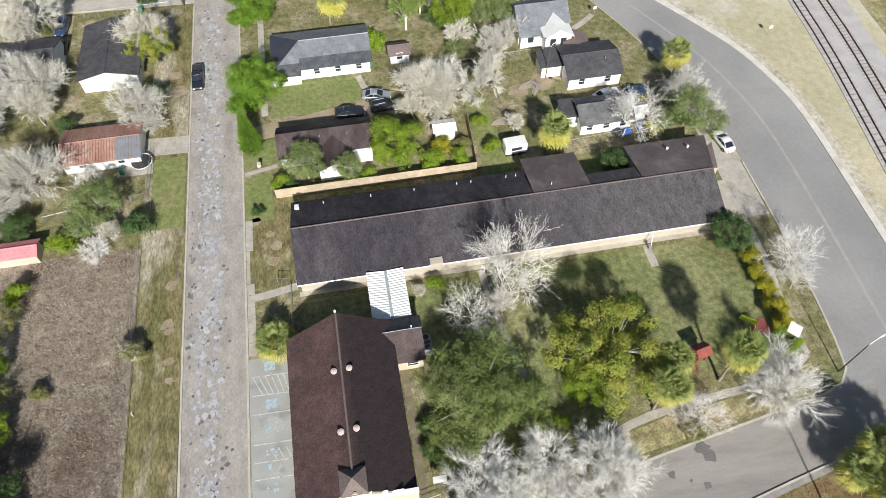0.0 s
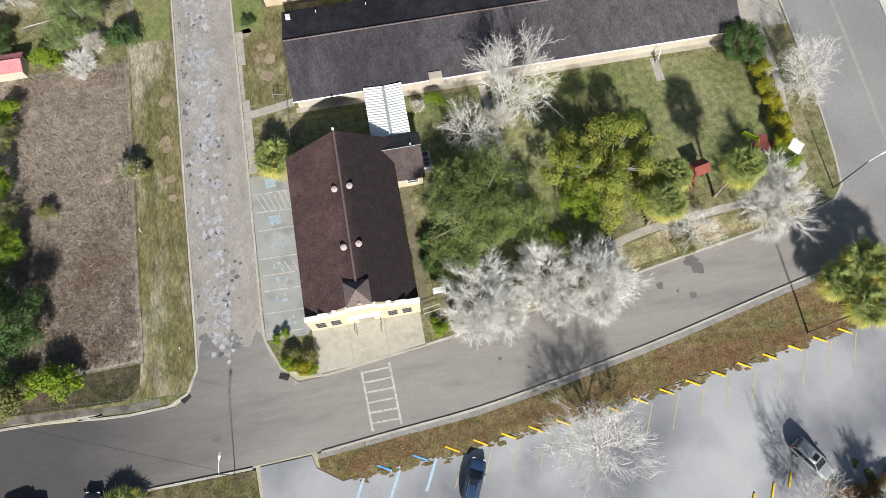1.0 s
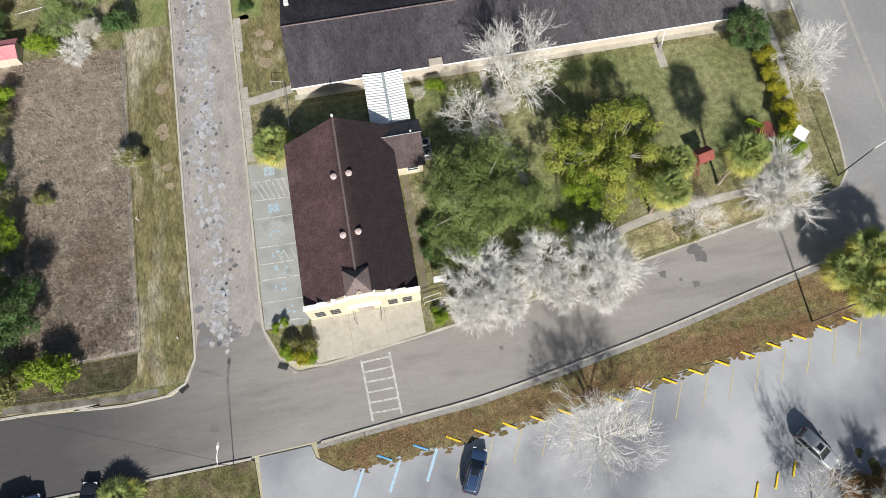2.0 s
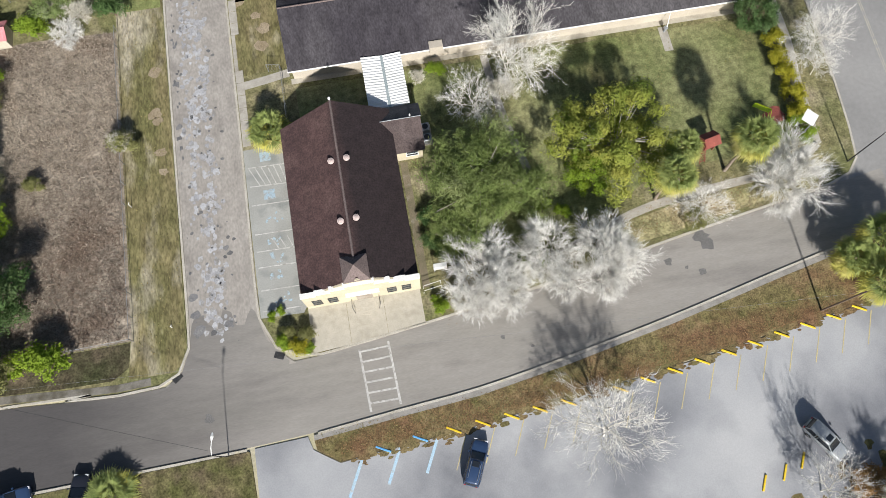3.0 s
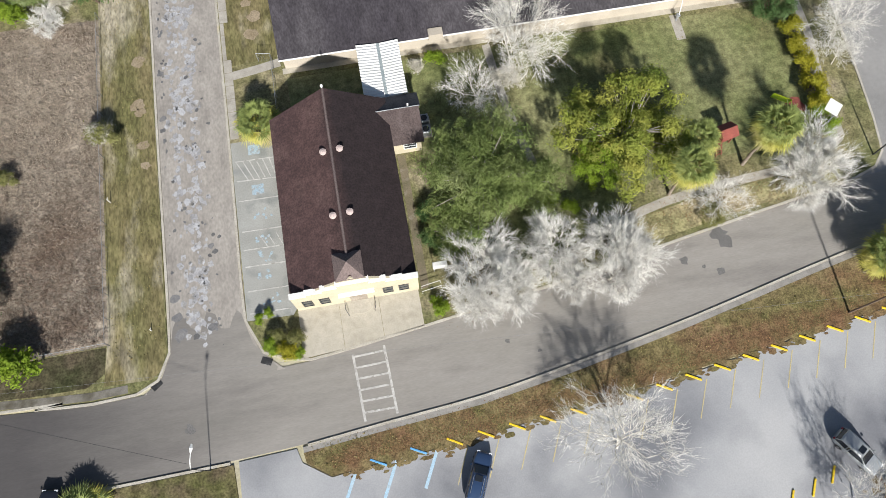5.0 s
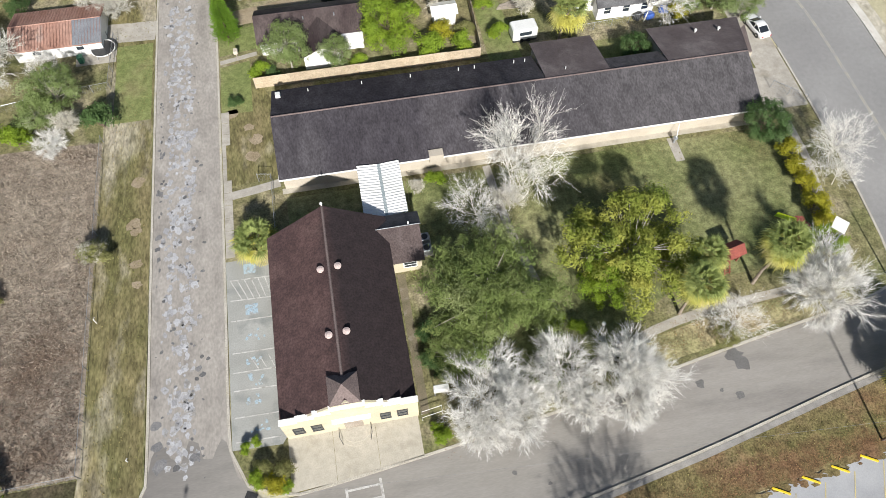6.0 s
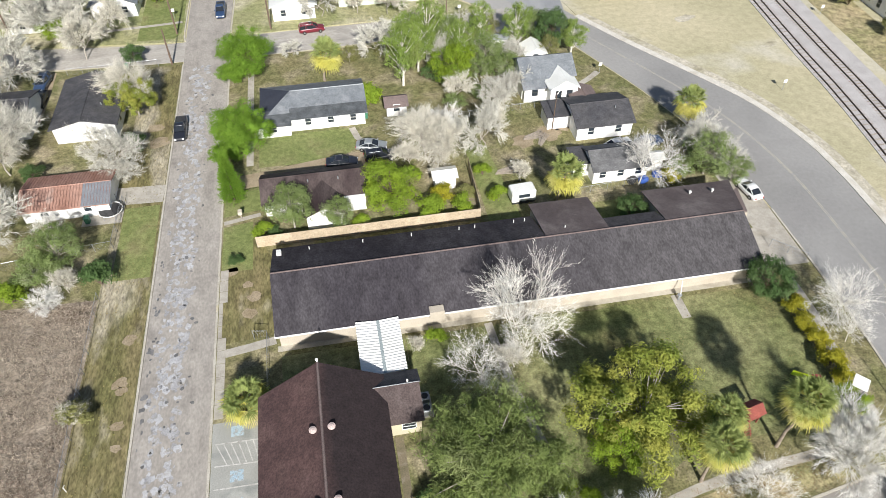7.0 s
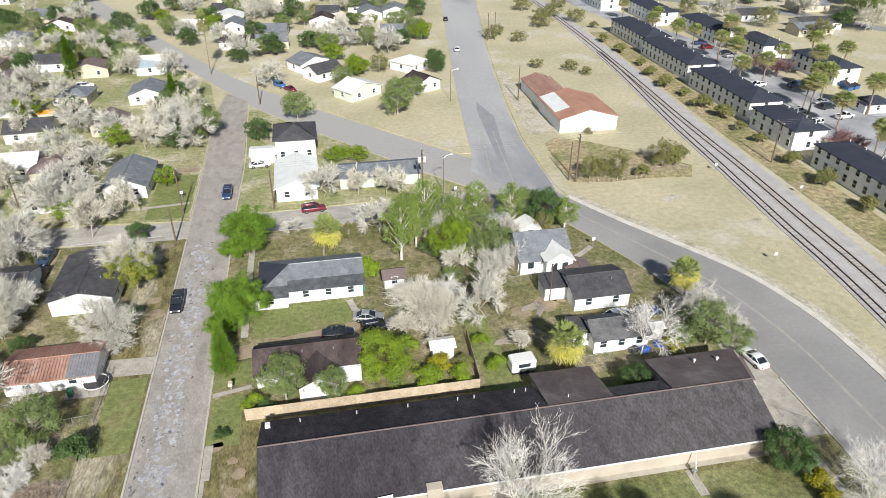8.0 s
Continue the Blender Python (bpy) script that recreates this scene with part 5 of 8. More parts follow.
for u in (0.9, 2.7):
    window(h, u, -6.0, 1.6, 0.8, 1.1, "s", DARK)
window(h, -2.4, -4.2, 1.2, 0.8, 1.1, "s", DARK)
house("small white shed with a dark roof beside a cottage", 36.6, 40.4, 83.0, 86.0, 2.1, 2.7, "y", WHITE_WALL, SHING_TAUPE, False, 0.3, "s", name="shed")
house("small white gabled shed under trees", 25.2, 28.0, 102.8, 105.4, 2.2, 3.0, "y", WHITE_WALL, METAL_W, False, 0.2, "s", name="shed")
house("low white outbuilding under trees", 28.8, 31.4, 103.6, 105.4, 1.8, 2.1, "x", WHITE_WALL, SHING_PALE, False, 0.2, "", name="shed")
house("small white gabled outbuilding behind a cottage", 32.8, 36.4, 97.0, 100.4, 2.3, 3.3, "y", WHITE_WALL, METAL_W, False, 0.25, "s", name="shed")
h = house("white cottage with a black shingle roof", 34.8, 43.4, 75.2, 82.6, 2.7, 4.0, "x", WHITE_WALL, SHING_BLACK, False, 0.45, "sse", vents=1)
part("annex_wall", Geo().box(-7.8, -4.2, -0.2, 3.2, 0, 2.3), WHITE_WALL, h)
part("annex_roof", slope_roof(-8.1, -4.2, -0.5, 2.4, 3.5, 2.75), SHING_BLACK, h)
h = house("white cottage with a dark grey roof behind a bare tree", 33.9, 41.8, 65.3, 70.4, 2.6, 3.9, "x", WHITE_WALL, SHING_GREYM, False, 0.4, "sssw")
part("annex_wall", Geo().box(-6.2, -3.9, -0.6, 2.6, 0, 2.3), WHITE_WALL, h)
part("annex_roof", slope_roof(-6.4, -3.8, -0.8, 2.4, 2.9, 2.65), SHING_BLACK, h)
house("small white outbuilding with a white roof", 42.0, 44.6, 66.6, 68.4, 2.0, 2.4, "x", WHITE_WALL, METAL_W, False, 0.15, name="shed")
house("small white garage wall with a tin roof", 12.0, 14.9, 67.9, 70.2, 2.1, 2.5, "x", WHITE_WALL, METAL_W, False, 0.15, name="shed")
# old farm shed with rusty sheet roof
h = house("white shed house with a rusty ribbed sheet roof", -42.2, -31.3, 71.2, 77.6, 2.3, 3.1, "x", WHITE_WALL, RUST, False, 0.5, "ss")
ribs = Geo()
for i in range(30):
    x = -5.6 + i * 0.39
    for s in (-1, 1):
        ribs.tube([(x, s * 3.6, 2.28), (x, 0, 3.13)], 0.035, 4)
part("roof_ribs", ribs, RUST, h)
part("bare_sheet", Geo().add([(2.2, -3.75, 2.26), (5.85, -3.75, 2.26), (5.85, 0, 3.14), (2.2, 0, 3.14), (2.2, -3.75, 2.23), (5.85, -3.75, 2.23), (5.85, 0, 3.11), (2.2, 0, 3.11)], [(0, 1, 2, 3), (7, 6, 5, 4), (0, 4, 5, 1), (1, 5, 6, 2), (2, 6, 7, 3), (3, 7, 4, 0)]), METAL_G, h, "newer grey sheet end of the roof")
house("white gabled house with a black shingle roof", -41.4, -32.6, 88.4, 101.6, 2.8, 3.9, "y", WHITE_WALL, SHING_BLACK, False, 0.5, "ee", vents=2)
house("dark-roofed house behind bare trees", -57.5, -45.6, 90.5, 99.5, 2.8, 4.3, "x", WHITE_WALL, SHING_BLACK, False, 0.5, "sse")
house("low shed with a pink sheet roof", -50, -43.7, 55.8, 58.2, 2.0, 2.5, "x", TAN_WALL, PINK_ROOF, False, 0.25, name="shed")

# ---- houses beyond the cross street ----
house("white house with a slate roof on a corner lawn", -42.3, -34.3, 127.3, 139.5, 2.8, 4.6, "y", WHITE_WALL, SHING_BLUE, False, 0.5, "ssee", base=0.06)
h = house("bright white house with a metal roof", -9.2, -1.4, 120.5, 134.5, 3.0, 4.4, "y", WHITE_WALL, METAL_W, False, 0.5, "sse", base=0.06)
house("tall white house with a black hipped roof", -9.6, -1.0, 141, 151, 5.0, 7.0, "x", WHITE_WALL, SHING_BLACK, True, 0.5, "ssse", base=0.06)
house("white carport with a flat roof", -15, -9.8, 140, 145, 2.2, 2.5, "x", WHITE_WALL, METAL_W, False, 0.2, base=0.06, name="shed")
house("long pale green house with a dark roof", 3.2, 19.5, 124, 131, 2.6, 3.7, "x", MINT_WALL, SHING_BLUE, False, 0.4, "ss", base=0.06)
house("white weathered house behind bare trees", -56, -47, 124, 136, 2.7, 4.4, "y", WHITE_WALL, SHING_BLACK, False, 0.5, "sse", base=0.06)
# warehouse with red sheet roofs
w = thing("warehouse", pose(0, 0, 0.05), "white warehouse with red sheet roofs and white patches", "warehouse")
part("wall", walls_gable(57.0, 71.5, 145.5, 162, 3.6, 5.6, "y"), WHITE_WALL, w)
part("roof", roof_gable(57.0, 71.5, 145.5, 162, 3.6, 5.6, "y", 0.4, 0.12), TERRA, w)
part("white_roof_sheet", Geo().add([(57.0, 150, 3.75), (60.8, 150, 4.82), (60.8, 162, 4.82), (57.0, 162, 3.75), (57.0, 150, 3.7), (60.8, 150, 4.77), (60.8, 162, 4.77), (57.0, 162, 3.7)], [(0, 1, 2, 3), (7, 6, 5, 4), (0, 4, 5, 1), (1, 5, 6, 2), (2, 6, 7, 3), (3, 7, 4, 0)]), METAL_W, w, "white painted roof sheets")
part("rear_wall", walls_gable(57.6, 66, 162.4, 180, 3.2, 4.6, "y"), WHITE_WALL, w)
part("rear_roof", roof_gable(57.6, 66, 162.4, 180, 3.2, 4.6, "y", 0.3, 0.12), RUST, w)


# ---- rows of two-storey apartments ----
def apartment(x0, x1, y0, y1, turn=0.0):
    a = thing("apartment_block", pose((x0 + x1) / 2, (y0 + y1) / 2, 0.05, 0, 0, turn), "white two-storey apartment block with a navy-black hipped roof", "apartment block", "apartment rows by the railway")
    w, d = (x1 - x0) / 2, (y1 - y0) / 2
    part("wall", Geo().box(-w, w, -d, d, 0, 5.1), WHITE_WALL, a)
    rf = part("roof", roof_hip(-w, w, -d, d, 5.1, 6.6, "y", 0.4, 0.18), NAVY_ROOF, a)
    n = max(4, int(2 * d / 2.8))
    for i in range(n):
        y = -d + (i + 0.5) * 2 * d / n
        for z in (0.9, 3.4):
            window(a, -w, y, z, 1.0, 1.5, "w", TRIM_W)
    for z in (0.9, 3.4):
        window(a, 0, -d, z, 0.8, 1.2, "s", METAL_G)
    for i in range(5):
        part("vent_pipe", Geo().tube([(w * 0.45, -d + (i + 0.5) * 2 * d / 5, 5.5), (w * 0.45, -d + (i + 0.5) * 2 * d / 5, 6.5)], 0.1, 6), METAL_W, rf)
    return a


for x0, x1, y0, y1 in ((104, 112.5, 68, 92), (104.2, 112.5, 93.5, 117), (104.6, 112.8, 124.6, 141.3), (106, 115, 144.6, 174.5), (107.4, 116, 178.5, 209.3), (109.2, 118, 210.8, 239), (147, 155, 166.8, 187), (141.5, 150, 194, 210), (137, 146, 214, 240), (130, 139, 246, 270), (120, 129, 275, 300)):
    apartment(x0, x1, y0, y1)
flat("pavement_apartments", [(118.5, 60), (138, 60), (139, 160), (137, 212), (131, 240), (124, 300), (112, 300), (119, 240), (118.5, 170)], LOT, "grey asphalt car park between apartment rows", z=0.05, t=0.02)
flat("pavement_apartments", [(136, 140), (160, 138), (160, 150), (136, 152)], LOT, "grey asphalt driveway between apartment rows", z=0.05, t=0.024)
house("small white outbuilding with a black hipped roof beside the car park", 138.6, 146.4, 143.6, 149.2, 2.7, 4.0, "x", WHITE_WALL, NAVY_ROOF, True, 0.4, "sw", base=0.05, name="shed")
SKIP_BLUE = mat("skip_blue_paint", (0.04, 0.11, 0.26), (0.06, 0.14, 0.30), 0.8, 8, 0.55, 0.1, c3=(0.16, 0.12, 0.09), m3=(0.6, 0.75), s3=1.2)
for x, y, turn in ((148.2, 161.8, 8), (150.9, 162.6, 14), (149.4, 165.0, 4)):
    sk = thing("waste_container", pose(x, y, 0.07, 0, 0, turn), "blue steel waste container with sloping lids beside the car park", "waste container", "waste containers")
    part("body", Geo().add([(-1.0, -0.7, 0.1), (1.0, -0.7, 0.1), (1.0, 0.7, 0.1), (-1.0, 0.7, 0.1), (-1.0, -0.9, 1.2), (1.0, -0.9, 1.2), (1.0, 0.9, 1.6), (-1.0, 0.9, 1.6)], [(3, 2, 1, 0), (4, 5, 6, 7), (0, 1, 5, 4), (1, 2, 6, 5), (2, 3, 7, 6), (3, 0, 4, 7)]), SKIP_BLUE, sk)
    for u in (-0.52, 0.52):
        part("lid", slope_roof(u - 0.47, u + 0.47, -0.95, 1.24, 0.9, 1.66, 0.04), DARK, sk, "black plastic lid")
    for u in (-0.7, 0.7):
        part("foot", Geo().box(u - 0.08, u + 0.08, -0.6, 0.6, -0.02, 0.1), DARK, sk)
# ---- trees ----
def skeleton(seed, height, radius, levels=4, open_=0.0, wild=1.0, trunk=0.22, first=4):
    """Limbs (start, middle, end, thickness, level) and twig ends (place, direction) of a branching tree."""
    rng = random.Random(seed)
    tips, limbs = [], []

    def grow(p, d, length, r, level):
        q = p + d * length * 0.5 + Vector((rng.gauss(0, 1), rng.gauss(0, 1), rng.gauss(0, 0.6))) * length * 0.08 * wild
        e = p + d * length + Vector((rng.gauss(0, 1), rng.gauss(0, 1), rng.gauss(0, 0.5))) * length * 0.1 * wild
        limbs.append((p, q, e, r, level))
        if level >= levels:
            tips.append((q, d))
            tips.append((e, d))
            return
        if level == levels - 1:
            tips.append((q, d))
            tips.append((e, d))
        elif level == levels - 2 and level:
            tips.append((e, d))
        n = (first, 3, 3, 3, 2)[level]
        for i in range(n + (rng.random() < 0.6)):
            a = 2 * math.pi * (i + rng.random() * 0.7) / n
            tilt = rng.uniform(0.4, 0.85) if level else rng.uniform(0.35, 1.15) + open_
            side = d.orthogonal().normalized()
            side.rotate(Matrix.Rotation(a, 3, d))
            nd = (d * math.cos(tilt) + side * math.sin(tilt) + Vector((0, 0, 0.06))).normalized()
            start = p.lerp(e, rng.uniform(0.6, 1.0)) if level == 0 else (e if i % 2 else q)
            grow(start, nd, length * rng.uniform(0.6, 0.9), r * 0.6, level + 1)

    grow(Vector((0, 0, -0.1)), Vector((rng.gauss(0, 0.05), rng.gauss(0, 0.05), 1)).normalized(), height * trunk, height * 0.02, 0)
    far = sorted(math.hypot(p.x, p.y) for p, _ in tips)[int(len(tips) * 0.95)]
    top = max(p.z for p, _ in tips)
    sx, sz = radius * 0.88 / far, height * 0.94 / top
    fit_ = lambda p: Vector((p.x * sx, p.y * sx, p.z * sz))
    limbs = [(fit_(p), fit_(q), fit_(e), max(r, 0.013), level) for p, q, e, r, level in limbs]
    tips = [(fit_(p), Vector((d.x * sx, d.y * sx, d.z * sz)).normalized()) for p, d in tips]
    return limbs, tips, rng


def bare_meshes(seed, height, radius, twigs, thick=1.0, open_=0.0, reach=1.0, wild=1.0, levels=4, trunk=0.22, first=4, limb=1.0):
    """Trunk with limbs, and a separate mass of fine twigs, of a leafless tree."""
    limbs, tips, rng = skeleton(seed, height, radius, levels, open_, wild, trunk, first)
    wood, fine = Geo(), Geo()
    for p, q, e, r, level in limbs:
        r *= limb
        wood.tube([p, q, e], [r, r * 0.8, r * 0.62], (7, 6, 5, 4, 3, 3)[level], False)
    per = max(1, round(twigs / len(tips)))
    for p, d in tips:
        out = (d + Vector((p.x, p.y, (p.z - height * 0.45) * 0.8)).normalized() * 0.55).normalized()
        for _ in range(per):
            nd = (out + Vector((rng.gauss(0, 0.42), rng.gauss(0, 0.42), rng.gauss(0.02, 0.36)))).normalized()
            ln = radius * rng.uniform(0.09, 0.27) * reach
            s = p - d * rng.uniform(0, 0.5)
            e = s + (nd * 0.9 + out * 0.2) * ln
            w = rng.uniform(0.006, 0.0125) * thick
            a = nd.orthogonal().normalized()
            a.rotate(Matrix.Rotation(rng.random() * 6, 3, nd))
            b = nd.cross(a)
            o = len(fine.v)
            fine.v += [tuple(s + a * w), tuple(s - a * w * 0.6 + b * w), tuple(s - a * w * 0.6 - b * w), tuple(e)]
            fine.f += [(o, o + 1, o + 3), (o + 1, o + 2, o + 3), (o + 2, o, o + 3)]
    return wood, fine


def crown_meshes(seed, height, radius, lobe_count, leaf_count, size, low=0.12, spray=0.3, slim=0.42, ragged=0.3, lobe=0.23):
    """Trunk, limbs and a full crown: leaf clumps over many uneven lobes of an upright oval."""
    rng = random.Random(seed)
    wood, leaves = Geo(), Geo()
    mid, hz = height * (1 + low) / 2, height * (1 - low) / 2
    wood.tube([(0, 0, -0.1), (0.05, 0.03, height * 0.25), (-0.04, 0.05, height * 0.55), (0, 0, height * 0.85)], [height * 0.026, height * 0.02, height * 0.014, height * 0.004], 8, False)
    clumps = []
    for i in range(lobe_count):
        u = -0.8 + 1.75 * (i + 0.5) / lobe_count
        a = i * 2.39996 + rng.uniform(-0.6, 0.6)
        flat_ = math.sqrt(max(0.0, 1 - u * u))
        k = rng.uniform(1 - ragged * 1.2, 1.0 + ragged * 0.3)
        lr = radius * lobe * rng.uniform(0.65, 1.35)
        c = Vector((radius * 0.8 * k * flat_ * math.cos(a), radius * 0.8 * k * flat_ * math.sin(a), mid + (hz - lr * 0.7) * u * min(1.0, k + 0.1)))
        s = Vector((0, 0, c.z * rng.uniform(0.35, 0.75)))
        wood.tube([s, s.lerp(c, 0.5) + Vector((0, 0, 0.2)), c], [height * 0.008, height * 0.006, height * 0.002], 4, False)
        m = max(7, int(16 * (lr / (radius * lobe)) ** 2))
        for _ in range(m):
            d = Vector((rng.gauss(0, 1), rng.gauss(0, 1), rng.gauss(0.5, 0.9))).normalized()
            clumps.append((c + Vector((d.x, d.y, d.z * 0.78)) * lr * rng.uniform(0.72, 1.04), d, lr * 0.24))
    per = max(3, round(leaf_count / len(clumps)))
    for c, d, cs in clumps:
        for _ in range(per):
            off = Vector((rng.gauss(0, 1), rng.gauss(0, 1), rng.gauss(0, 0.8))) * cs
            p = c + off + d * rng.uniform(-0.5, 2.2) * cs * spray
            nrm = (d * 0.85 + off.normalized() * 0.35 + Vector((rng.gauss(0, 0.3), rng.gauss(0, 0.3), rng.gauss(0.12, 0.3)))).normalized()
            a = nrm.orthogonal().normalized()
            a.rotate(Matrix.Rotation(rng.random() * 6.28, 3, nrm))
            b = nrm.cross(a)
            s = size * rng.uniform(0.6, 1.35)
            o = len(leaves.v)
            leaves.v += [tuple(p - a * s), tuple(p + b * s * slim + nrm * s * 0.12), tuple(p + a * s), tuple(p - b * s * slim + nrm * s * 0.12)]
            leaves.f += [(o, o + 1, o + 2), (o, o + 2, o + 3)]
    return wood, leaves


def bush_meshes(seed, height, radius, clumps, per, size, crown_low=0.25, spread=0.075, lobe_count=13, limbs=16):
    """Stems and many small leaf blades over a few uneven rounded lobes."""
    rng = random.Random(seed)
    wood, leaves = Geo(), Geo()
    base, mid = height * crown_low, height * (1 + crown_low) / 2
    centres = []
    lobes = []
    for i in range(lobe_count):
        a = i * 2.39996 + rng.uniform(-0.4, 0.4)
        rr = radius * 0.74 * math.sqrt((i + 0.35) / lobe_count) * rng.uniform(0.85, 1.2)
        lr = radius * rng.uniform(0.22, 0.36)
        z = base + lr * 0.7 + (height - base - 1.5 * lr) * (1 - (rr / radius) ** 2) * rng.uniform(0.55, 1.1)
        lobes.append((Vector((rr * math.cos(a), rr * math.sin(a), z)), lr))
    for i in range(clumps):
        c, lr = lobes[i % lobe_count]
        u, a = rng.uniform(-0.45, 1), rng.uniform(0, 2 * math.pi)
        s = math.sqrt(max(0, 1 - u * u))
        centres.append(c + Vector((s * math.cos(a), s * math.sin(a), u * 0.8)) * lr * rng.uniform(0.75, 1.05))
    wood.tube([(0, 0, -0.1), (0.06, 0.03, base * 0.6), (0, 0.05, base + height * 0.12), (0, 0, mid)], [height * 0.035, height * 0.028, height * 0.022, height * 0.01], 8, False)
    for c in centres[:: max(1, clumps // limbs)] if limbs else []:
        s = Vector((0, 0, base * rng.uniform(0.7, 1.3)))
        wood.tube([s, s.lerp(c, 0.5) + Vector((0, 0, 0.3)), c], [height * 0.014, height * 0.009, height * 0.003], 5, False)
    for ci, c in enumerate(centres):
        cs = radius * spread * rng.uniform(0.8, 1.5)
        for _ in range(per):
            p = c + Vector((rng.gauss(0, 1), rng.gauss(0, 1), abs(rng.gauss(0, 0.85)) - 0.25)) * cs
            nrm = (Vector((rng.gauss(0, 0.45), rng.gauss(0, 0.45), rng.gauss(0.25, 0.45))) + (c - lobes[ci % lobe_count][0]).normalized() * 0.6 + (p - c).normalized() * 0.4).normalized()
            a = nrm.orthogonal().normalized()
            a.rotate(Matrix.Rotation(rng.random() * 6.28, 3, nrm))
            b = nrm.cross(a)
            s = size * rng.uniform(0.6, 1.35)
            o = len(leaves.v)
            leaves.v += [tuple(p - a * s), tuple(p + b * s * 0.45 + nrm * s * 0.12), tuple(p + a * s), tuple(p - b * s * 0.45 + nrm * s * 0.12)]
            leaves.f += [(o, o + 1, o + 2), (o, o + 2, o + 3)]
    return wood, leaves


def conifer_meshes(seed, height, radius):
    """A pointed crown of short sprays that rise from a straight stem, reaching down to the ground."""
    rng = random.Random(seed)
    wood, leaves = Geo(), Geo()
    wood.tube([(0, 0, -0.1), (0, 0, height * 0.5), (0, 0, height * 0.97)], [0.12, 0.08, 0.015], 7, False)
    for i in range(420):
        h = (i + 0.5) / 420
        a = i * 2.39996 + rng.gauss(0, 0.3)
        reach = radius * (1 - h) ** 0.8 * rng.uniform(0.7, 1.12) + 0.08
        z = height * (0.04 + 0.95 * h)
        d = Vector((math.cos(a), math.sin(a), 0.25))
        for k in range(15):
            t = rng.uniform(0.35, 1.0)
            p = Vector((0, 0, z)) + d * reach * t + Vector((rng.gauss(0, 0.1), rng.gauss(0, 0.1), rng.gauss(0, 0.1)))
            g = (d + Vector((rng.gauss(0, 0.4), rng.gauss(0, 0.4), rng.gauss(0.1, 0.3)))).normalized()
            w = g.cross(Vector((0, 0, 1))).normalized() * 0.045
            q = 0.16 * rng.uniform(0.6, 1.3)
            o = len(leaves.v)
            leaves.v += [tuple(p - g * q), tuple(p + w + Vector((0, 0, 0.02))), tuple(p + g * q), tuple(p - w + Vector((0, 0, 0.02)))]
            leaves.f += [(o, o + 1, o + 2), (o, o + 2, o + 3)]
    return wood, leaves


def palm_meshes(seed, height, radius, fans=56):
    rng = random.Random(seed)
    trunk, green, dry = Geo(), Geo(), Geo()
    path = [(rng.gauss(0, 0.05) * i, rng.gauss(0, 0.05) * i, height * i / 6) for i in range(7)]
    trunk.tube(path, [0.26, 0.2, 0.17, 0.16, 0.16, 0.17, 0.22], 9, False)
    top = Vector(path[-1])
    for i in range(fans):
        k = i / fans
        a = i * 2.39996 + rng.gauss(0, 0.15)
        lift = 1.3 - 2.35 * k + rng.gauss(0, 0.14)
        g = green if k < 0.5 else dry
        d = Vector((math.cos(a) * math.cos(lift), math.sin(a) * math.cos(lift), math.sin(lift)))
        stem = radius * rng.uniform(0.36, 0.52)
        q = top + d * stem + Vector((0, 0, -0.05 * stem))
        g.tube([top, q], [0.035, 0.02], 4, False)
        side = d.cross(Vector((0, 0, 1)))
        side = side.normalized() if side.length > 0.05 else Vector((1, 0, 0))
        up = side.cross(d)
        for j in range(21):
            f = (j / 20 - 0.5) * 3.5
            ld = (d * math.cos(f) + side * math.sin(f) + up * rng.gauss(0.10, 0.07)).normalized()
            ln = radius * rng.uniform(0.40, 0.56) * (1 - 0.28 * abs(f) / 1.75)
            w = radius * 0.019
            wv = ld.cross(up).normalized() * w
            m = q + ld * ln * 0.55
            e = q + ld * ln + Vector((0, 0, -0.34)) * ln * rng.uniform(0.4, 1.4)
            o = len(g.v)
            g.v += [tuple(q), tuple(m + wv + up * w * 0.4), tuple(m - wv + up * w * 0.4), tuple(m - up * w * 0.4), tuple(e)]
            g.f += [(o, o + 1, o + 3), (o, o + 3, o + 2), (o + 1, o + 4, o + 3), (o + 3, o + 4, o + 2)]
    return trunk, green, dry


FARH = [(-99.6, 262, 0), (-78.2, 226.7, 1), (-64.8, 217.8, 0), (-47.9, 219.8, 2), (-77.9, 186, 1), (-62.7, 192.2, 0), (-44, 191.1, 1), (-66.5, 166.8, 0), (-49.2, 167.8, 0), (-42, 268.7, 0), (-25.5, 243.6, 1), (-12.4, 241.1, 0), (-0.9, 213, 0), (3.1, 202.4, 1), (11.7, 183.4, 2), (29.6, 206.4, 0), (30, 186.3, 0), (30.3, 247.6, 1), (24.7, 279.9, 0), (8.6, 284.3, 1), (-54, 141.9, 1), (-63.8, 145, 0), (5.8, 270.9, 0), (-12.7, 256.4, 1), (35.3, 283.1, 0), (13.5, 244.8, 1), (-85, 208, 0), (-92, 190, 1)]

# more houses of the far neighbourhood, spaced at random between the roads
hrng = random.Random(61)
while len(FARH) < 62:
    x, y = hrng.uniform(-150, 40), hrng.uniform(128, 350)
    edge = float(np.interp(y, [120, 145, 174, 190, 212, 240, 285, 350], [28, 10, 0, -12, -26, -41, -66, -100]))
    if abs(x - edge + 2) < 15 or (x > edge and y < 178) or (x > -34 and y < 200) or (-66 < x and y < 148):
        continue
    if x > float(np.interp(y, [145, 205, 350], [26, 31, 52])) or any(math.hypot(x - a, y - b) < 14.5 for a, b, _ in FARH):
        continue
    FARH.append((x, y, hrng.choice((0, 0, 1, 1, 2))))

PROTO = {}


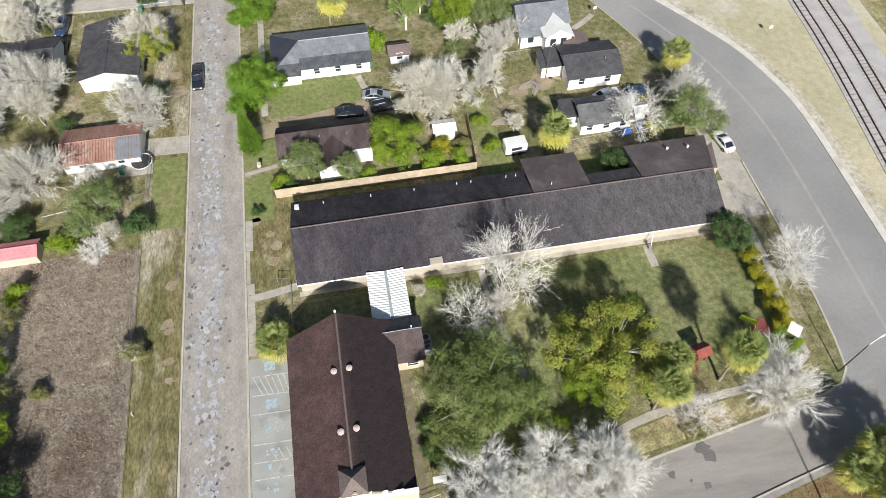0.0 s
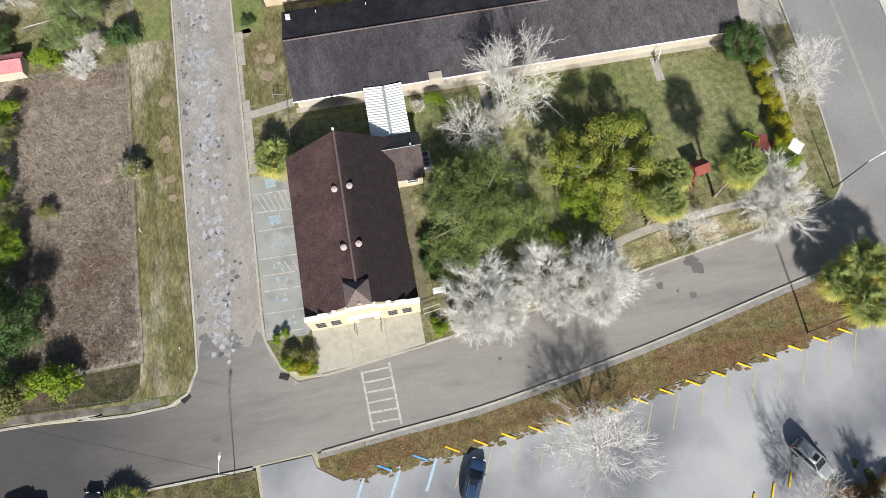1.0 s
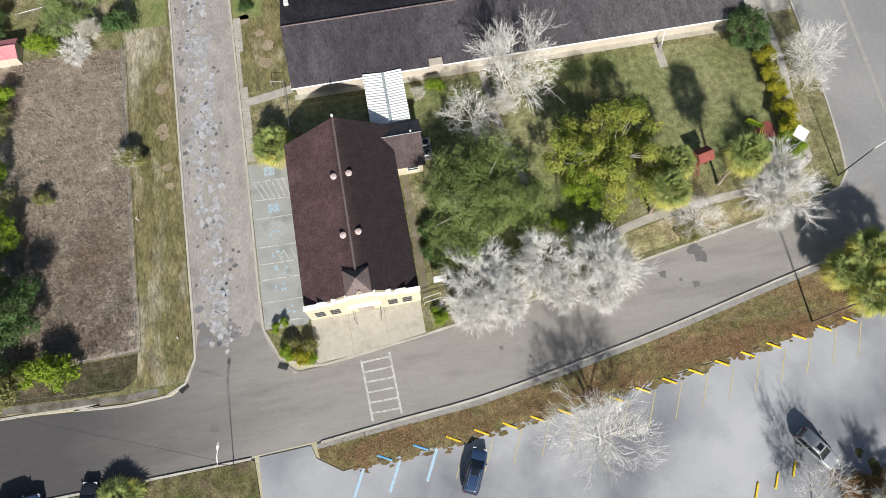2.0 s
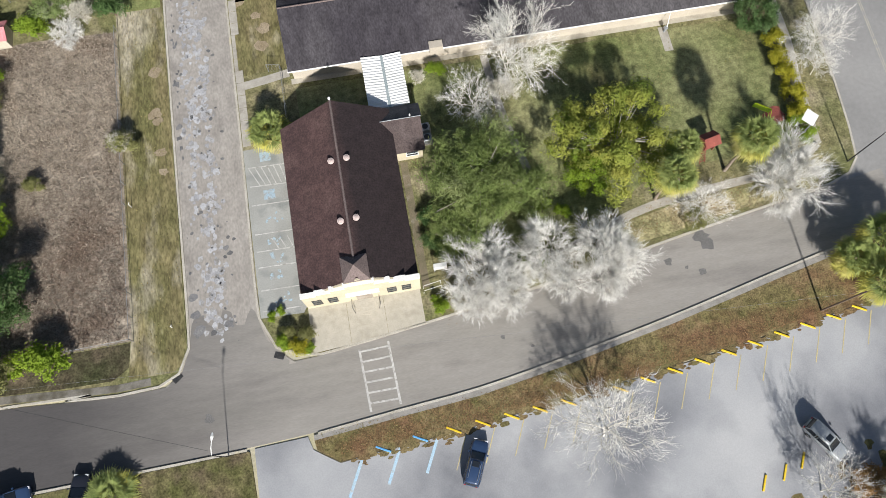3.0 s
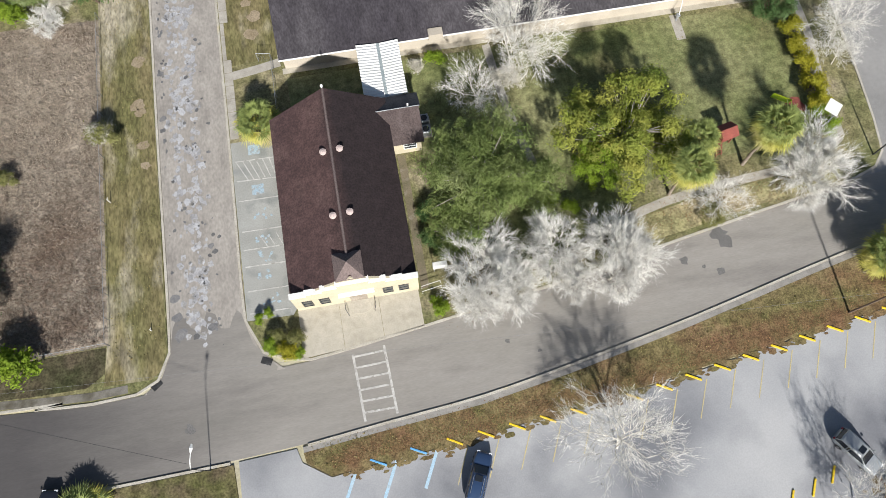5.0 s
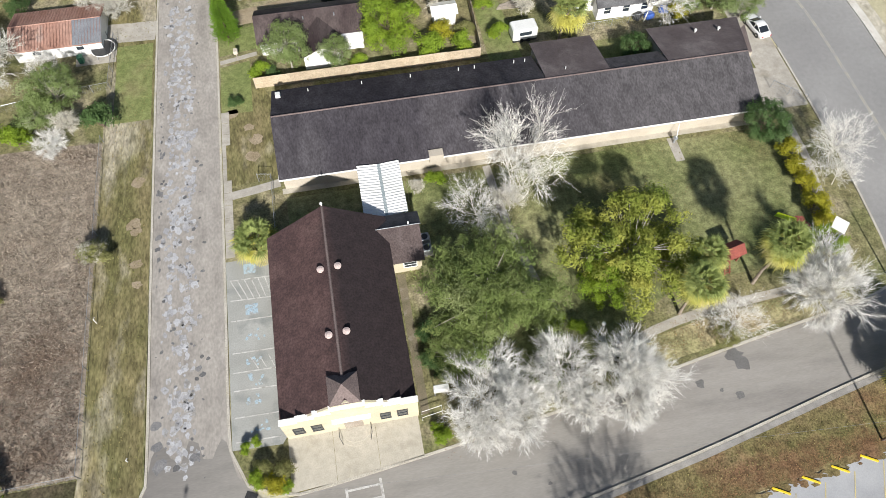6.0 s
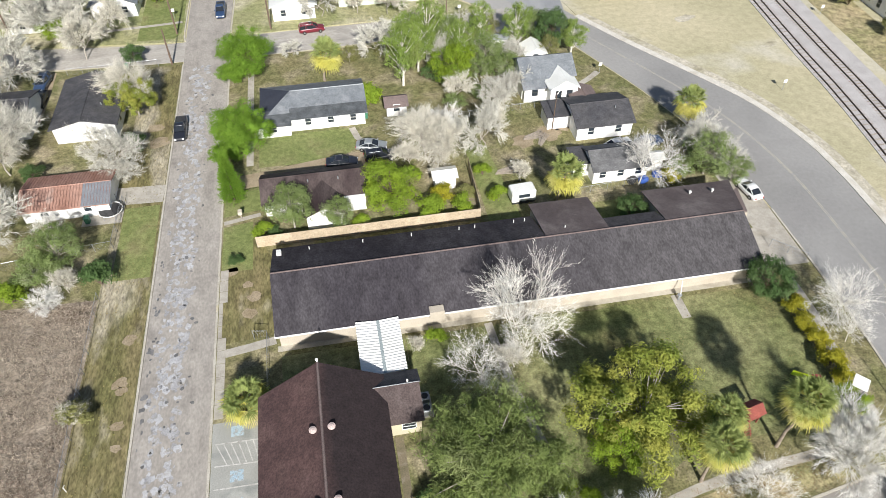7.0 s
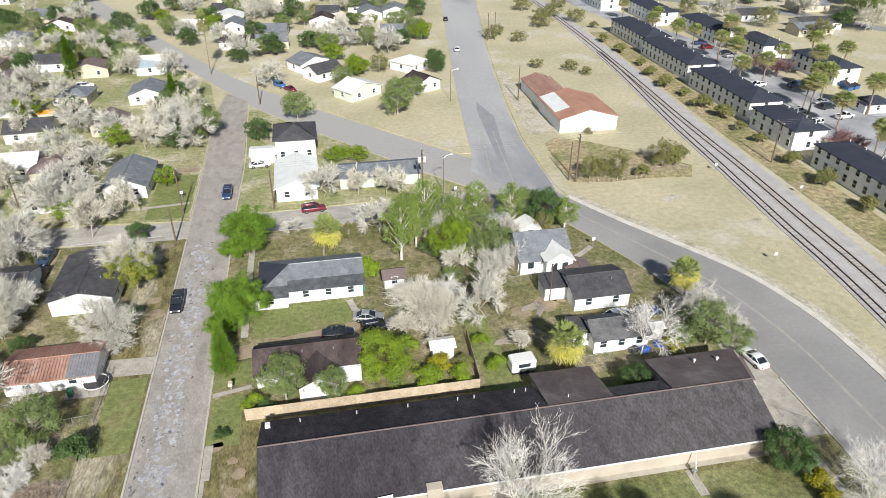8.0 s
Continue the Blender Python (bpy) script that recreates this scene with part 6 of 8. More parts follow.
def tree(kind, x, y, scale=1.0, turn=0.0, label="", base=G, tall=None, group=""):
    """Sets a copy of one of the tree patterns."""
    src = PROTO[kind]
    m = pose(x, y, base, 0, 0, turn) @ Matrix.Diagonal((scale, scale, tall or scale, 1))
    ob = thing(src["name"], m, label or src["label"], src["category"], group)
    for name, me in src["parts"]:
        part(name, me, None, ob)
    return ob


def pattern(kind, name, label, category, *parts):
    PROTO[kind] = {"name": name, "label": label, "category": category, "parts": [(n, g.mesh(n, m)) for n, g, m in parts]}


for kind, seed, hgt, rad, tw, tm in (("bareA", 1, 8.0, 5.0, 11000, TWIG_W), ("bareB", 2, 8.5, 5.0, 11000, TWIG_W), ("bareC", 3, 8.0, 5.0, 12000, TWIG_T), ("bareG", 4, 8.2, 5.0, 11000, TWIG_F)):
    wd, fn = bare_meshes(seed, hgt, rad, tw, 1.15, 0.1, 0.95, 1.4, 5, 0.15, 6, 0.85)
    pattern(kind, "bare_tree", "leafless pale grey tree with a dense crown of twigs", "tree", ("trunk", wd, BARK_G if kind in ("bareC", "bareG") else BARE_BARK), ("twig_mass", fn, tm))
wd, fn = bare_meshes(8, 8.0, 5.0, 4000, 0.75, 0.12, 0.7, 1.8, 5, 0.16, 6, 0.55)
pattern("bareLot", "bare_tree", "broad leafless pale tree with a rounded open crown", "tree", ("trunk", wd, BARE_BARK), ("twig_mass", fn, TWIG_W))
wd, fn = bare_meshes(14, 11.0, 5.6, 3600, 0.9, 0.0, 0.62, 1.7, 5, 0.3, 4, 0.52)
pattern("bareBig", "bare_tree", "tall leafless white-barked tree with open branches", "tree", ("trunk", wd, BARE_BARK), ("twig_mass", fn, TWIG_W))
for kind, seed, tm in (("bareFarA", 5, TWIG_F), ("bareFarB", 6, TWIG_T)):
    wd, fn = bare_meshes(seed, 8.5, 5.0, 7500, 2.0, 0.0, 1.0, 1.2, 4, 0.22, 5, 0.6)
    pattern(kind, "bare_tree", "leafless pale tree among the houses", "tree", ("trunk", wd, BARK_G), ("twig_mass", fn, tm))
wd, fn = bare_meshes(7, 7.0, 5.2, 7000, 2.2, 0.0, 1.0, 1.2, 4, 0.22, 5, 0.6)
pattern("bareP", "bare_tree", "leafless purple-brown tree", "tree", ("trunk", wd, BARK), ("twig_mass", fn, mat("plum_twigs", (0.27, 0.16, 0.165), (0.20, 0.125, 0.12), 0.4, 6, 0.9, 0.0, island=0.3, spec=0.2)))
wd, lv = crown_meshes(22, 8.5, 6.3, 84, 30000, 0.19, 0.08, 1.6, 0.2, 0.62, 0.135)
pattern("big_dark", "tree", "broad grey-green evergreen tree in the churchyard", "tree", ("trunk", wd, BARK_G), ("crown", lv, LEAF_BIG))
wd, lv = crown_meshes(35, 8.0, 5.8, 64, 26000, 0.14, 0.10, 0.3, 0.42, 0.6, 0.155)
pattern("yellow", "tree", "spreading tree with yellow-green leaves and open gaps", "tree", ("trunk", wd, BARK_G), ("crown", lv, LEAF_YEL))
for kind, seed, hgt, rad, lobes, lc, size, low, spray, slim, rag, lm, bk, label in (
    ("oak", 21, 7.5, 5.4, 60, 26000, 0.125, 0.12, 0.1, 0.45, 0.5, LEAF_OAK, BARK, "dense green live oak with a broad rounded crown"),
    ("magnolia", 24, 5.0, 3.0, 40, 9000, 0.11, 0.05, 0.0, 0.5, 0.2, LEAF_DARK, BARK, "small dense dark green evergreen tree"),
    ("lime", 25, 6.5, 4.0, 40, 14000, 0.11, 0.06, 0.1, 0.45, 0.38, LEAF_LIME, BARK, "bright yellow-green leafy garden tree"),
    ("mid", 26, 7.0, 4.2, 40, 8500, 0.15, 0.06, 0.5, 0.34, 0.35, LEAF_MID, BARK_G, "grey-green leafy tree among the houses"),
    ("olive", 27, 6.0, 3.6, 32, 5200, 0.15, 0.06, 0.7, 0.3, 0.45, LEAF_OLIVE, BARK_G, "thin olive-green tree with winter foliage"),
    ("birch", 29, 8.0, 3.0, 40, 7000, 0.14, 0.14, 0.7, 0.32, 0.45, LEAF_FRESH, BARE_BARK, "upright fresh-green tree with a pale trunk"),
    ("dark", 28, 6.5, 4.0, 40, 8500, 0.15, 0.05, 0.2, 0.42, 0.3, LEAF_DARK, BARK, "dark green evergreen tree among houses")):
    wd, lv = crown_meshes(seed, hgt, rad, lobes, lc, size, low, spray, slim, rag, 0.18 if kind == "oak" else 0.21)
    pattern(kind, "tree", label, "tree", ("trunk", wd, bk), ("crown", lv, lm))
for kind, seed, lm, label in (("bush_gold", 31, LEAF_GOLD, "rounded golden-leaved shrub in the yard"), ("bush_green", 32, LEAF_LIME, "rounded bright green garden shrub"), ("bush_dark", 33, LEAF_DARK, "low dark green garden shrub"), ("bush_olive", 34, LEAF_OLIVE, "loose olive-brown garden shrub"), ("bush_rust", 35, LEAF_RUST, "low rust-brown shrub of dead leaves")):
    wd, lv = bush_meshes(seed, 1.8, 1.35, 72, 42, 0.10, 0.05, 0.12, 7)
    pattern(kind, "shrub", label, "shrub", ("stem", wd, BARK), ("leaves", lv, lm))
wd, lv = conifer_meshes(41, 6.2, 1.5)
pattern("conifer", "conifer", "narrow upright green garden conifer", "tree", ("trunk", wd, BARK), ("crown", lv, LEAF_OAK))
for kind, seed, hgt, rad in (("palm", 51, 9.6, 3.5), ("palm_tall", 52, 9.0, 3.0), ("palm_mid", 54, 4.4, 3.3), ("palm_low", 53, 1.4, 3.2)):
    tr, gr, dr = palm_meshes(seed, hgt, rad)
    pattern(kind, "palm_tree", "fan palm with green fronds over a yellowing skirt", "palm", ("trunk", tr, PALM_TRUNK), ("fronds", gr, PALM_G), ("dry_fronds", dr, PALM_D if kind == "palm_tall" else PALM_Y))

ROW = "bare trees along the road"
tree("bareA", 7.6, 15.6, 0.98, 20, group=ROW)
tree("bareB", 6.6, 12.9, 0.66, 130, group=ROW, tall=0.6)
tree("bareB", 10.8, 14.2, 0.72, 250, group=ROW)
tree("bareA", 15.6, 17.6, 0.86, 200, group=ROW)
tree("bareB", 16.6, 13.3, 0.56, 80, group=ROW)
tree("bareB", 21.8, 16.4, 0.92, 300, group=ROW)
tree("bareA", 20.8, 13.4, 0.78, 10, group=ROW)
tree("bareB", 43.0, 20.0, 1.02, 60, group=ROW)
tree("bareLot", 34.4, 18.7, 0.86, 40, "low spreading bare tree beside the footway", tall=0.6)
tree("olive", 33.2, 18.2, 0.5, 10, "sparse yellow-green tree beside the footway", tall=0.4)
tree("bareLot", 54.3, 37.2, 1.02, 100, "pale bare tree beside the bend of the road")
tree("bareLot", 53.0, 34.0, 0.62, 10, "pale bare tree beside the bend of the road")
tree("bareBig", 15.4, 39.8, 1.1, 30, "tall white-barked leafless tree in the courtyard", tall=1.5)
tree("bareBig", 17.0, 38.6, 0.7, 130, "white-barked leafless tree beside a taller one", tall=0.75)
tree("bareBig", 11.4, 36.4, 0.75, 200, "smaller white-barked leafless tree in the courtyard", tall=0.75)
tree("bareC", 15.4, 37.6, 0.5, 70, "leafless bush under a taller tree")
tree("bareLot", 17.2, -3.2, 1.42, 45, "large bare pale tree on the parking lot")
tree("bareBig", 37.6, -12.4, 0.75, 145, "leafless tree on the parking lot", tall=0.8)
tree("bareC", 44.0, -13.6, 0.7, 200, "leafless tree with rusty leaves on the parking lot")
for x, y, s in ((42.2, -12.2, 1.5), (44.6, -13.6, 1.7), (46.8, -11.6, 1.4), (45.4, -16.2, 1.8), (42.6, -15.4, 1.5), (48.4, -14.2, 1.6), (40.6, -14.6, 1.1)):
    tree("bush_rust", x, y, s, x * 41, "low rust-brown brush under a leafless tree", base=LOTZ, tall=s * 0.45)
tree("big_dark", 9.6, 25.6, 1.22, 0, tall=1.05)
tree("big_dark", 14.6, 24.4, 0.5, 70, "smaller grey-green evergreen tree in the churchyard")
tree("big_dark", 6.0, 20.6, 0.5, 170, "smaller grey-green evergreen tree in the churchyard")
tree("yellow", 25.4, 27.5, 1.24, 0, tall=1.1)
tree("lime", 22.2, 25.2, 0.75, 100, "smaller green tree in the churchyard")
tree("magnolia", 47.5, 42.6, 1.0, 0)
for x, y, s in ((49.4, 39.4, 1.12), (49.3, 36.8, 1.08), (49.25, 34.2, 1.15), (49.3, 31.6, 1.2), (49.2, 29.2, 1.1)):
    tree("bush_gold", x, y, s, x * 31 + y * 50, "golden-leaved hedge shrub beside the footway", group="hedge by the footway")
tree("bush_green", 48.8, 28.0, 0.9, 30)
tree("bush_green", 49.3, 26.0, 0.95, 80)
for x, y, s, k in ((-14.4, 12.6, 0.75, "bush_green"), (-12.9, 11.9, 0.85, "bush_gold"), (-12.0, 13.1, 0.8, "bush_olive"), (-13.7, 13.6, 0.7, "bush_olive"), (-11.9, 11.5, 0.55, "bush_green"), (-15.4, 15.7, 0.5, "bush_green"), (-14.4, 16.2, 0.45, "bush_green")):
    tree(k, x, y, s, x * 40, "mixed shrub in the bed beside the church")
tree("bush_green", 7.6, 42.6, 0.95, 0, "bright green shrub beside the annex")
tree("bareC", 5.2, 41.6, 0.26, 0, "small leafless shrub beside the canopy")
for x, y, s in ((3.0, 13.4, 0.7), (14.6, 16.2, 0.9), (2.6, 14.4, 0.5), (16.4, 23.2, 0.9), (18.6, 21.8, 0.8)):
    tree("bush_green", x, y, s, x * 77)
for x, y, s in ((3.2, 21.0, 0.9), (3.6, 24, 1.0), (4.4, 19.6, 0.8)):
    tree("bush_dark", x, y, s, y * 77)
tree("palm_low", -13.2, 38.0, 1.02, 0, "low fan palm beside the church corner")
tree("palm", 38.7, 23.6, 0.88, 10, "tall fan palm with a yellow skirt in the churchyard", tall=0.92)
tree("palm", 29.7, 21.6, 0.84, 100, "fan palm with a yellow skirt in the churchyard", tall=0.76)
tree("palm", 31.9, 24.7, 0.76, 200, "fan palm beside a taller one in the churchyard", tall=0.66)
for x, y, s, up, turn in ((47.3, 9.4, 0.85, 0.8, 40), (51.7, 11.2, 1.0, 1.0, 140), (49.6, 7.6, 0.95, 0.9, 250), (53.2, 8.6, 1.05, 1.05, 10)):
    tree("palm_mid", x, y, s, turn, "shaggy fan palm in a clump beside the parking lot", base=0.1, tall=up, group="palm clump on the verge")
tree("palm_low", -33.4, 0.2, 1.15, 20, "fan palm beside the road", base=0.1, tall=0.6)
# across the street
for k, x, y, s in (("dark", -46.6, 17.6, 0.8), ("bush_olive", -44.6, 13.6, 1.8), ("dark", -46.8, 27.2, 0.85), ("olive", -46.0, 35.6, 0.7), ("lime", -46.8, 40.2, 0.7), ("bush_dark", -45.2, 20.4, 1.6), ("olive", -46.2, 46.4, 0.7), ("bush_green", -45.4, 50.2, 1.4), ("bush_green", -42.8, 15.2, 1.1)):
    tree(k, x, y, s, x * 31 + y, "dense shrub or tree along the lot edge")
tree("dark", -43.6, 22.5, 1.05, 0)
tree("lime", -45.2, 31.6, 0.7, 0, "yellow-green tree at the edge of the weedy lot")
tree("bush_green", -39.2, 14.9, 1.85, 0, "large green shrub at the lot corner")
tree("bareC", -30.5, 39.0, 0.36, 0, "thin leafless shrub on the fence line")
tree("bush_olive", -30.6, 39.4, 1.3, 0, "loose olive shrub on the fence line")
tree("bush_olive", -41.0, 36, 0.9, 0)
tree("mid", -35.9, 62.2, 0.9, 0)
tree("mid", -37.8, 59.4, 0.65, 70)
tree("bush_dark", -30.8, 58.2, 1.5, 0, "large green shrub at the fence corner", tall=2.0)
tree("bush_green", -40.6, 57.2, 1.5, 0, "yellow-green shrub beside a shed")
tree("bareA", -36.8, 55.6, 0.5, 20, "pale bare shrub at the edge of the weedy lot", tall=0.35)
tree("bareC", -34.4, 57.6, 0.45, 20, "pale bare tree at the edge of the weedy lot")
tree("bareG", -45.6, 67.6, 1.2, 20)
tree("bareG", -51, 62, 1.0, 80)
tree("dark", -47, 61.0, 0.6, 0)
tree("bareBig", -38.4, 66.8, 0.6, 20, "leafless white tree beside the shed house", tall=0.5)
tree("bareG", -31.8, 80.6, 0.92, 0)
tree("bareG", -30.0, 77.8, 0.55, 50)
tree("dark", -29.9, 84.6, 0.5, 0, "small dark evergreen beside the street")
tree("bareC", -30.2, 95.2, 1.15, 70, "bare tree with golden leaves beside a white house", tall=1.15)
tree("yellow", -30.4, 94.0, 0.68, 20, "golden-green foliage at the foot of a bare tree", tall=0.85)
tree("bareG", -47.4, 87.6, 1.15, 0)
tree("bareC", -46.6, 82.0, 0.95, 30)
tree("bareG", -53.5, 83, 1.0, 200)
tree("bareC", -54, 77, 0.9, 100)
tree("bareG", -56, 70, 0.9, 100)
tree("bareC", -53.0, 103.5, 0.85, 210)
tree("dark", -42.8, 80.0, 0.45, 0, "small dark evergreen beside the lane")
# beside and behind the houses
tree("oak", -14.0, 81.2, 0.92, 0, tall=1.05)
tree("oak", -16.2, 79.4, 0.5, 60, "lower green live oak beside the street")
tree("oak", -13.4, 102.0, 0.98, 140, tall=1.1)
tree("oak", -16.0, 100.4, 0.5, 30, "lower green live oak beside the street")
tree("conifer", -15.3, 70.8, 1.3, 0)
tree("mid", -7.4, 64.0, 0.8, 40, "grey-green tree before a brown-roofed house", tall=1.0)
tree("mid", -1.6, 62.8, 0.55, 0, "rounded grey-green tree beside a fence", tall=0.75)
tree("lime", 5.6, 65.2, 1.1, 200, "dense bright green tree beside a brown-roofed house", tall=1.2)
for x, y, s, k in ((1.2, 62.6, 1.0, "bush_green"), (10.6, 63.4, 1.5, "bush_green"), (12.5, 65.6, 1.3, "bush_gold"), (14.9, 63.4, 1.2, "bush_green"), (16, 66, 1.0, "bush_olive"), (-11.4, 63.2, 1.1, "bush_green"), (-14.8, 58.8, 0.7, "bush_dark"), (9.2, 70.5, 1.2, "bush_olive"), (20, 64.6, 1.1, "bush_green"), (3.6, 89.6, 1.4, "bush_green"), (-9.8, 62.8, 0.8, "bush_dark"), (19.2, 70, 1.0, "bush_green"), (5.4, 90.8, 1.7, "bush_green")):
    tree(k, x, y, s, x * 57)
tree("bareC", 12.3, 74.2, 1.25, 40, "broad bare tan-grey tree beside parked cars", tall=1.15)
tree("bareC", 13.8, 74.2, 0.9, 190, "bare tan-grey tree beside a broader one", tall=1.0)
tree("bareA", 14.2, 78.4, 0.85, 0, "pale bare tree behind a broader one")
tree("bareC", 9.6, 73.4, 0.6, 70, "lower bare tree beside parked cars")
tree("bareFarA", 20.2, 75.2, 0.8, 70, "grey leafless tree beside an alley", tall=1.1)
tree("bareBig", 40.2, 63.9, 0.95, 10, "open white-barked leafless tree before a cottage", tall=0.95)
tree("bareG", 51.4, 68.6, 0.9, 70)
tree("bareG", 53.4, 64.5, 0.7, 70)
tree("mid", 50.2, 64.6, 0.95, 200)
tree("mid", 46.4, 64.6, 0.5, 20)
tree("mid", 53.4, 62.4, 0.6, 120)
tree("bush_gold", 44.6, 63.8, 1.1, 0)
tree("magnolia", 36.4, 57.6, 0.75, 0, "small round green tree in the annex notch")
tree("palm_mid", 28.0, 62.6, 0.95, 0, "fan palm behind the annex", tall=1.1)
tree("palm_mid", 52.3, 75.0, 0.9, 70, "fan palm beside the bend of the road", tall=1.05)
tree("bareC", 24.2, 67.8, 0.42, 0, "small leafless tree behind the annex")
for k, x, y, s, up in (("birch", 11.5, 94.8, 1.15, 1.25), ("birch", 14.6, 98.6, 1.0, 1.2), ("birch", 16.8, 102.4, 1.1, 1.25), ("lime", 19.6, 93.4, 0.95, 1.3), ("birch", 21.4, 97.6, 0.95, 1.2), ("olive", 23.6, 108, 0.7, 1.35), ("olive", 28, 106.2, 0.65, 1.45), ("birch", 32.4, 102.6, 0.9, 1.2), ("dark", 39, 102.4, 1.0, 1.15), ("mid", 28.2, 93.6, 0.8, 0.9), ("mid", 24.6, 94.6, 0.6, 0.9), ("mid", 18.4, 106, 0.75, 1.2), ("birch", 13.6, 105.4, 0.8, 1.15), ("olive", 3.4, 103.8, 0.6, 0.9), ("dark", 17.4, 95.2, 0.7, 0.8), ("mid", 35.4, 105.4, 0.8, 1.1), ("birch", 41.8, 99.4, 0.8, 1.0), ("olive", 24.2, 102, 0.7, 1.0), ("lime", 6.2, 92.4, 0.42, 0.5), ("mid", 23.4, 88.8, 0.55, 0.6), ("mid", 18.6, 87.2, 0.5, 0.6), ("olive", 9.4, 104.2, 0.6, 0.9)):
    tree(k, x, y, s, x * 91, tall=s * up)
tree("bareFarA", 8.7, 104.4, 0.85, 30, "grey bare tree beside the cross street")
for k, x, y, s, up in (("bareG", 24.6, 84.6, 0.6, 0.85), ("bareG", 27.4, 88.0, 0.55, 0.75), ("bareC", 22.8, 80.4, 0.5, 0.7), ("bareG", 18.4, 98.4, 0.6, 0.9), ("bareG", 30.6, 97.2, 0.55, 0.75), ("bareG", 15.4, 108.4, 0.6, 0.8), ("bareG", 22.6, 106.6, 0.6, 0.85), ("mid", 25.8, 97.0, 0.8, 1.0), ("olive", 30.2, 92.6, 0.6, 0.8), ("mid", 20.4, 103.6, 0.8, 1.05), ("birch", 26.4, 104.2, 0.8, 1.1), ("olive", 37.4, 98.4, 0.6, 0.8)):
    tree(k, x, y, s, x * 73, tall=up)
tree("bareFarB", 19.2, 89.2, 0.6, 80, "thin bare tree in the block behind the houses")
tree("bareFarA", 26.0, 98.6, 0.6, 140, "thin bare tree in the block behind the houses")
tree("palm_mid", -1.2, 98.6, 1.0, 0, "shaggy fan palm with a thick dry skirt", tall=1.1)
tree("bareG", 11.6, 108.0, 0.65, 0, "grey bare tree beside the cross street")
tree("bareFarA", -0.3, 121, 0.9, 50)
tree("bareFarB", 12, 119.6, 0.8, 50)
tree("bareFarB", 6.5, 121.0, 0.7, 150)
tree("bareFarA", -6.2, 107.2, 0.4, 50)
tree("lime", 14.2, 121.6, 0.6, 0)
tree("lime", 3.2, 139.0, 0.75, 0, "bright yellow-green hedge tree", tall=0.5)
tree("lime", 7.6, 138.2, 0.75, 60, "bright yellow-green hedge tree", tall=0.5)
FAR = "trees of the far neighbourhood"
for i, (x, y) in enumerate([(-54.8, 123.3), (-44.8, 122.1), (-41.3, 112.9), (-51.2, 105.7), (-61.4, 150), (-55, 150), (-39.2, 153.8), (-28.6, 153.3), (-32.2, 188.6), (-29.4, 246), (-52.9, 215), (-74.8, 199.3), (-65.8, 230.5), (-41.4, 212.8), (-62, 134.2), (-49, 121), (-37.9, 122.5), (-12, 196), (20.6, 245), (-73.8, 177.9), (-87.5, 283.8), (-41.8, 256.8), (2.7, 240), (-33, 160), (-68, 165), (-58, 170), (-80, 150), (-72, 126), (-90, 165), (-66, 190), (-30, 170), (-22, 225), (12, 262), (-60, 245), (-95, 230), (-20, 285), (-52, 145), (-47, 160), (-38, 166), (-78, 138), (-84, 188)]):
    tree("bareFarA" if i % 2 else "bareFarB", x, y, 0.85 + 0.1 * (i % 4), i * 67, base=0.06, group=FAR)
for i, (x, y, k) in enumerate([(-13.9, 154.5, 1), (-29.8, 172.5, 2), (-36, 182.7, 1), (-45.3, 155.8, 0), (13.1, 203.1, 0), (21.9, 174.1, 2), (38, 207.9, 1), (-84.8, 224.8, 1), (-75.8, 236.3, 1), (-69.3, 262.1, 2), (-56.8, 255.5, 2), (-98.7, 281, 2), (-59.8, 178.2, 1), (-40.5, 248, 1), (-18.4, 252, 1), (-8.9, 264.1, 2), (6.1, 231.7, 0), (39.1, 241.6, 0), (31, 235.2, 1), (-36.4, 176, 2), (20.5, 165.6, 2), (37, 201, 1), (13.2, 201.4, 0), (-4.8, 167, 2), (-58, 232, 2), (-52, 226, 2), (-64, 238, 1), (-85, 223, 1)]):
    tree(("lime", "dark", "mid")[k], x, y, 0.85 + 0.1 * (i % 3), i * 41, base=0.06, group=FAR)
for i, (x, y, k) in enumerate([(-32.9, 110.2, 1), (-31.5, 132.6, 0), (-46.9, 119.8, 0), (-71.6, 178.3, 0), (43.1, 279.6, 1), (-66, 272, 1), (-78, 268, 2), (-48, 262, 2), (-36, 275, 1), (-88, 262, 1), (-104, 262, 2), (-5, 285, 1), (18, 292, 2), (-28, 295, 2), (-60, 292, 1), (-86, 298, 2), (-26, 158, 2), (30, 290, 2), (48, 300, 2)]):
    tree(("lime", "dark", "mid")[k], x, y, (0.55 if i < 3 else 1.0) + 0.1 * (i % 3), i * 53, base=0.06, group=FAR)
for i, (x, y, s) in enumerate([(54.4, 119.2, 0.8), (60.7, 120.2, 0.8), (72.3, 122.4, 0.95), (57.4, 120.0, 0.6), (102.7, 258, 1.2), (86.7, 252, 1.2), (63.5, 238, 0.9), (72.1, 232, 0.9), (77.8, 195, 0.8), (68.5, 200, 0.7), (63.6, 143.6, 0.4), (67, 243, 0.9), (90, 262, 1.2), (81, 190, 0.6), (60, 119, 0.5), (96, 268, 1.2), (105, 285, 1.2), (88, 282, 1.2)]):
    tree("olive", x, y, s, i * 71, "olive-brown scrub tree in the open field", base=0.05, tall=s * (1.15 if i < 4 else 0.75))
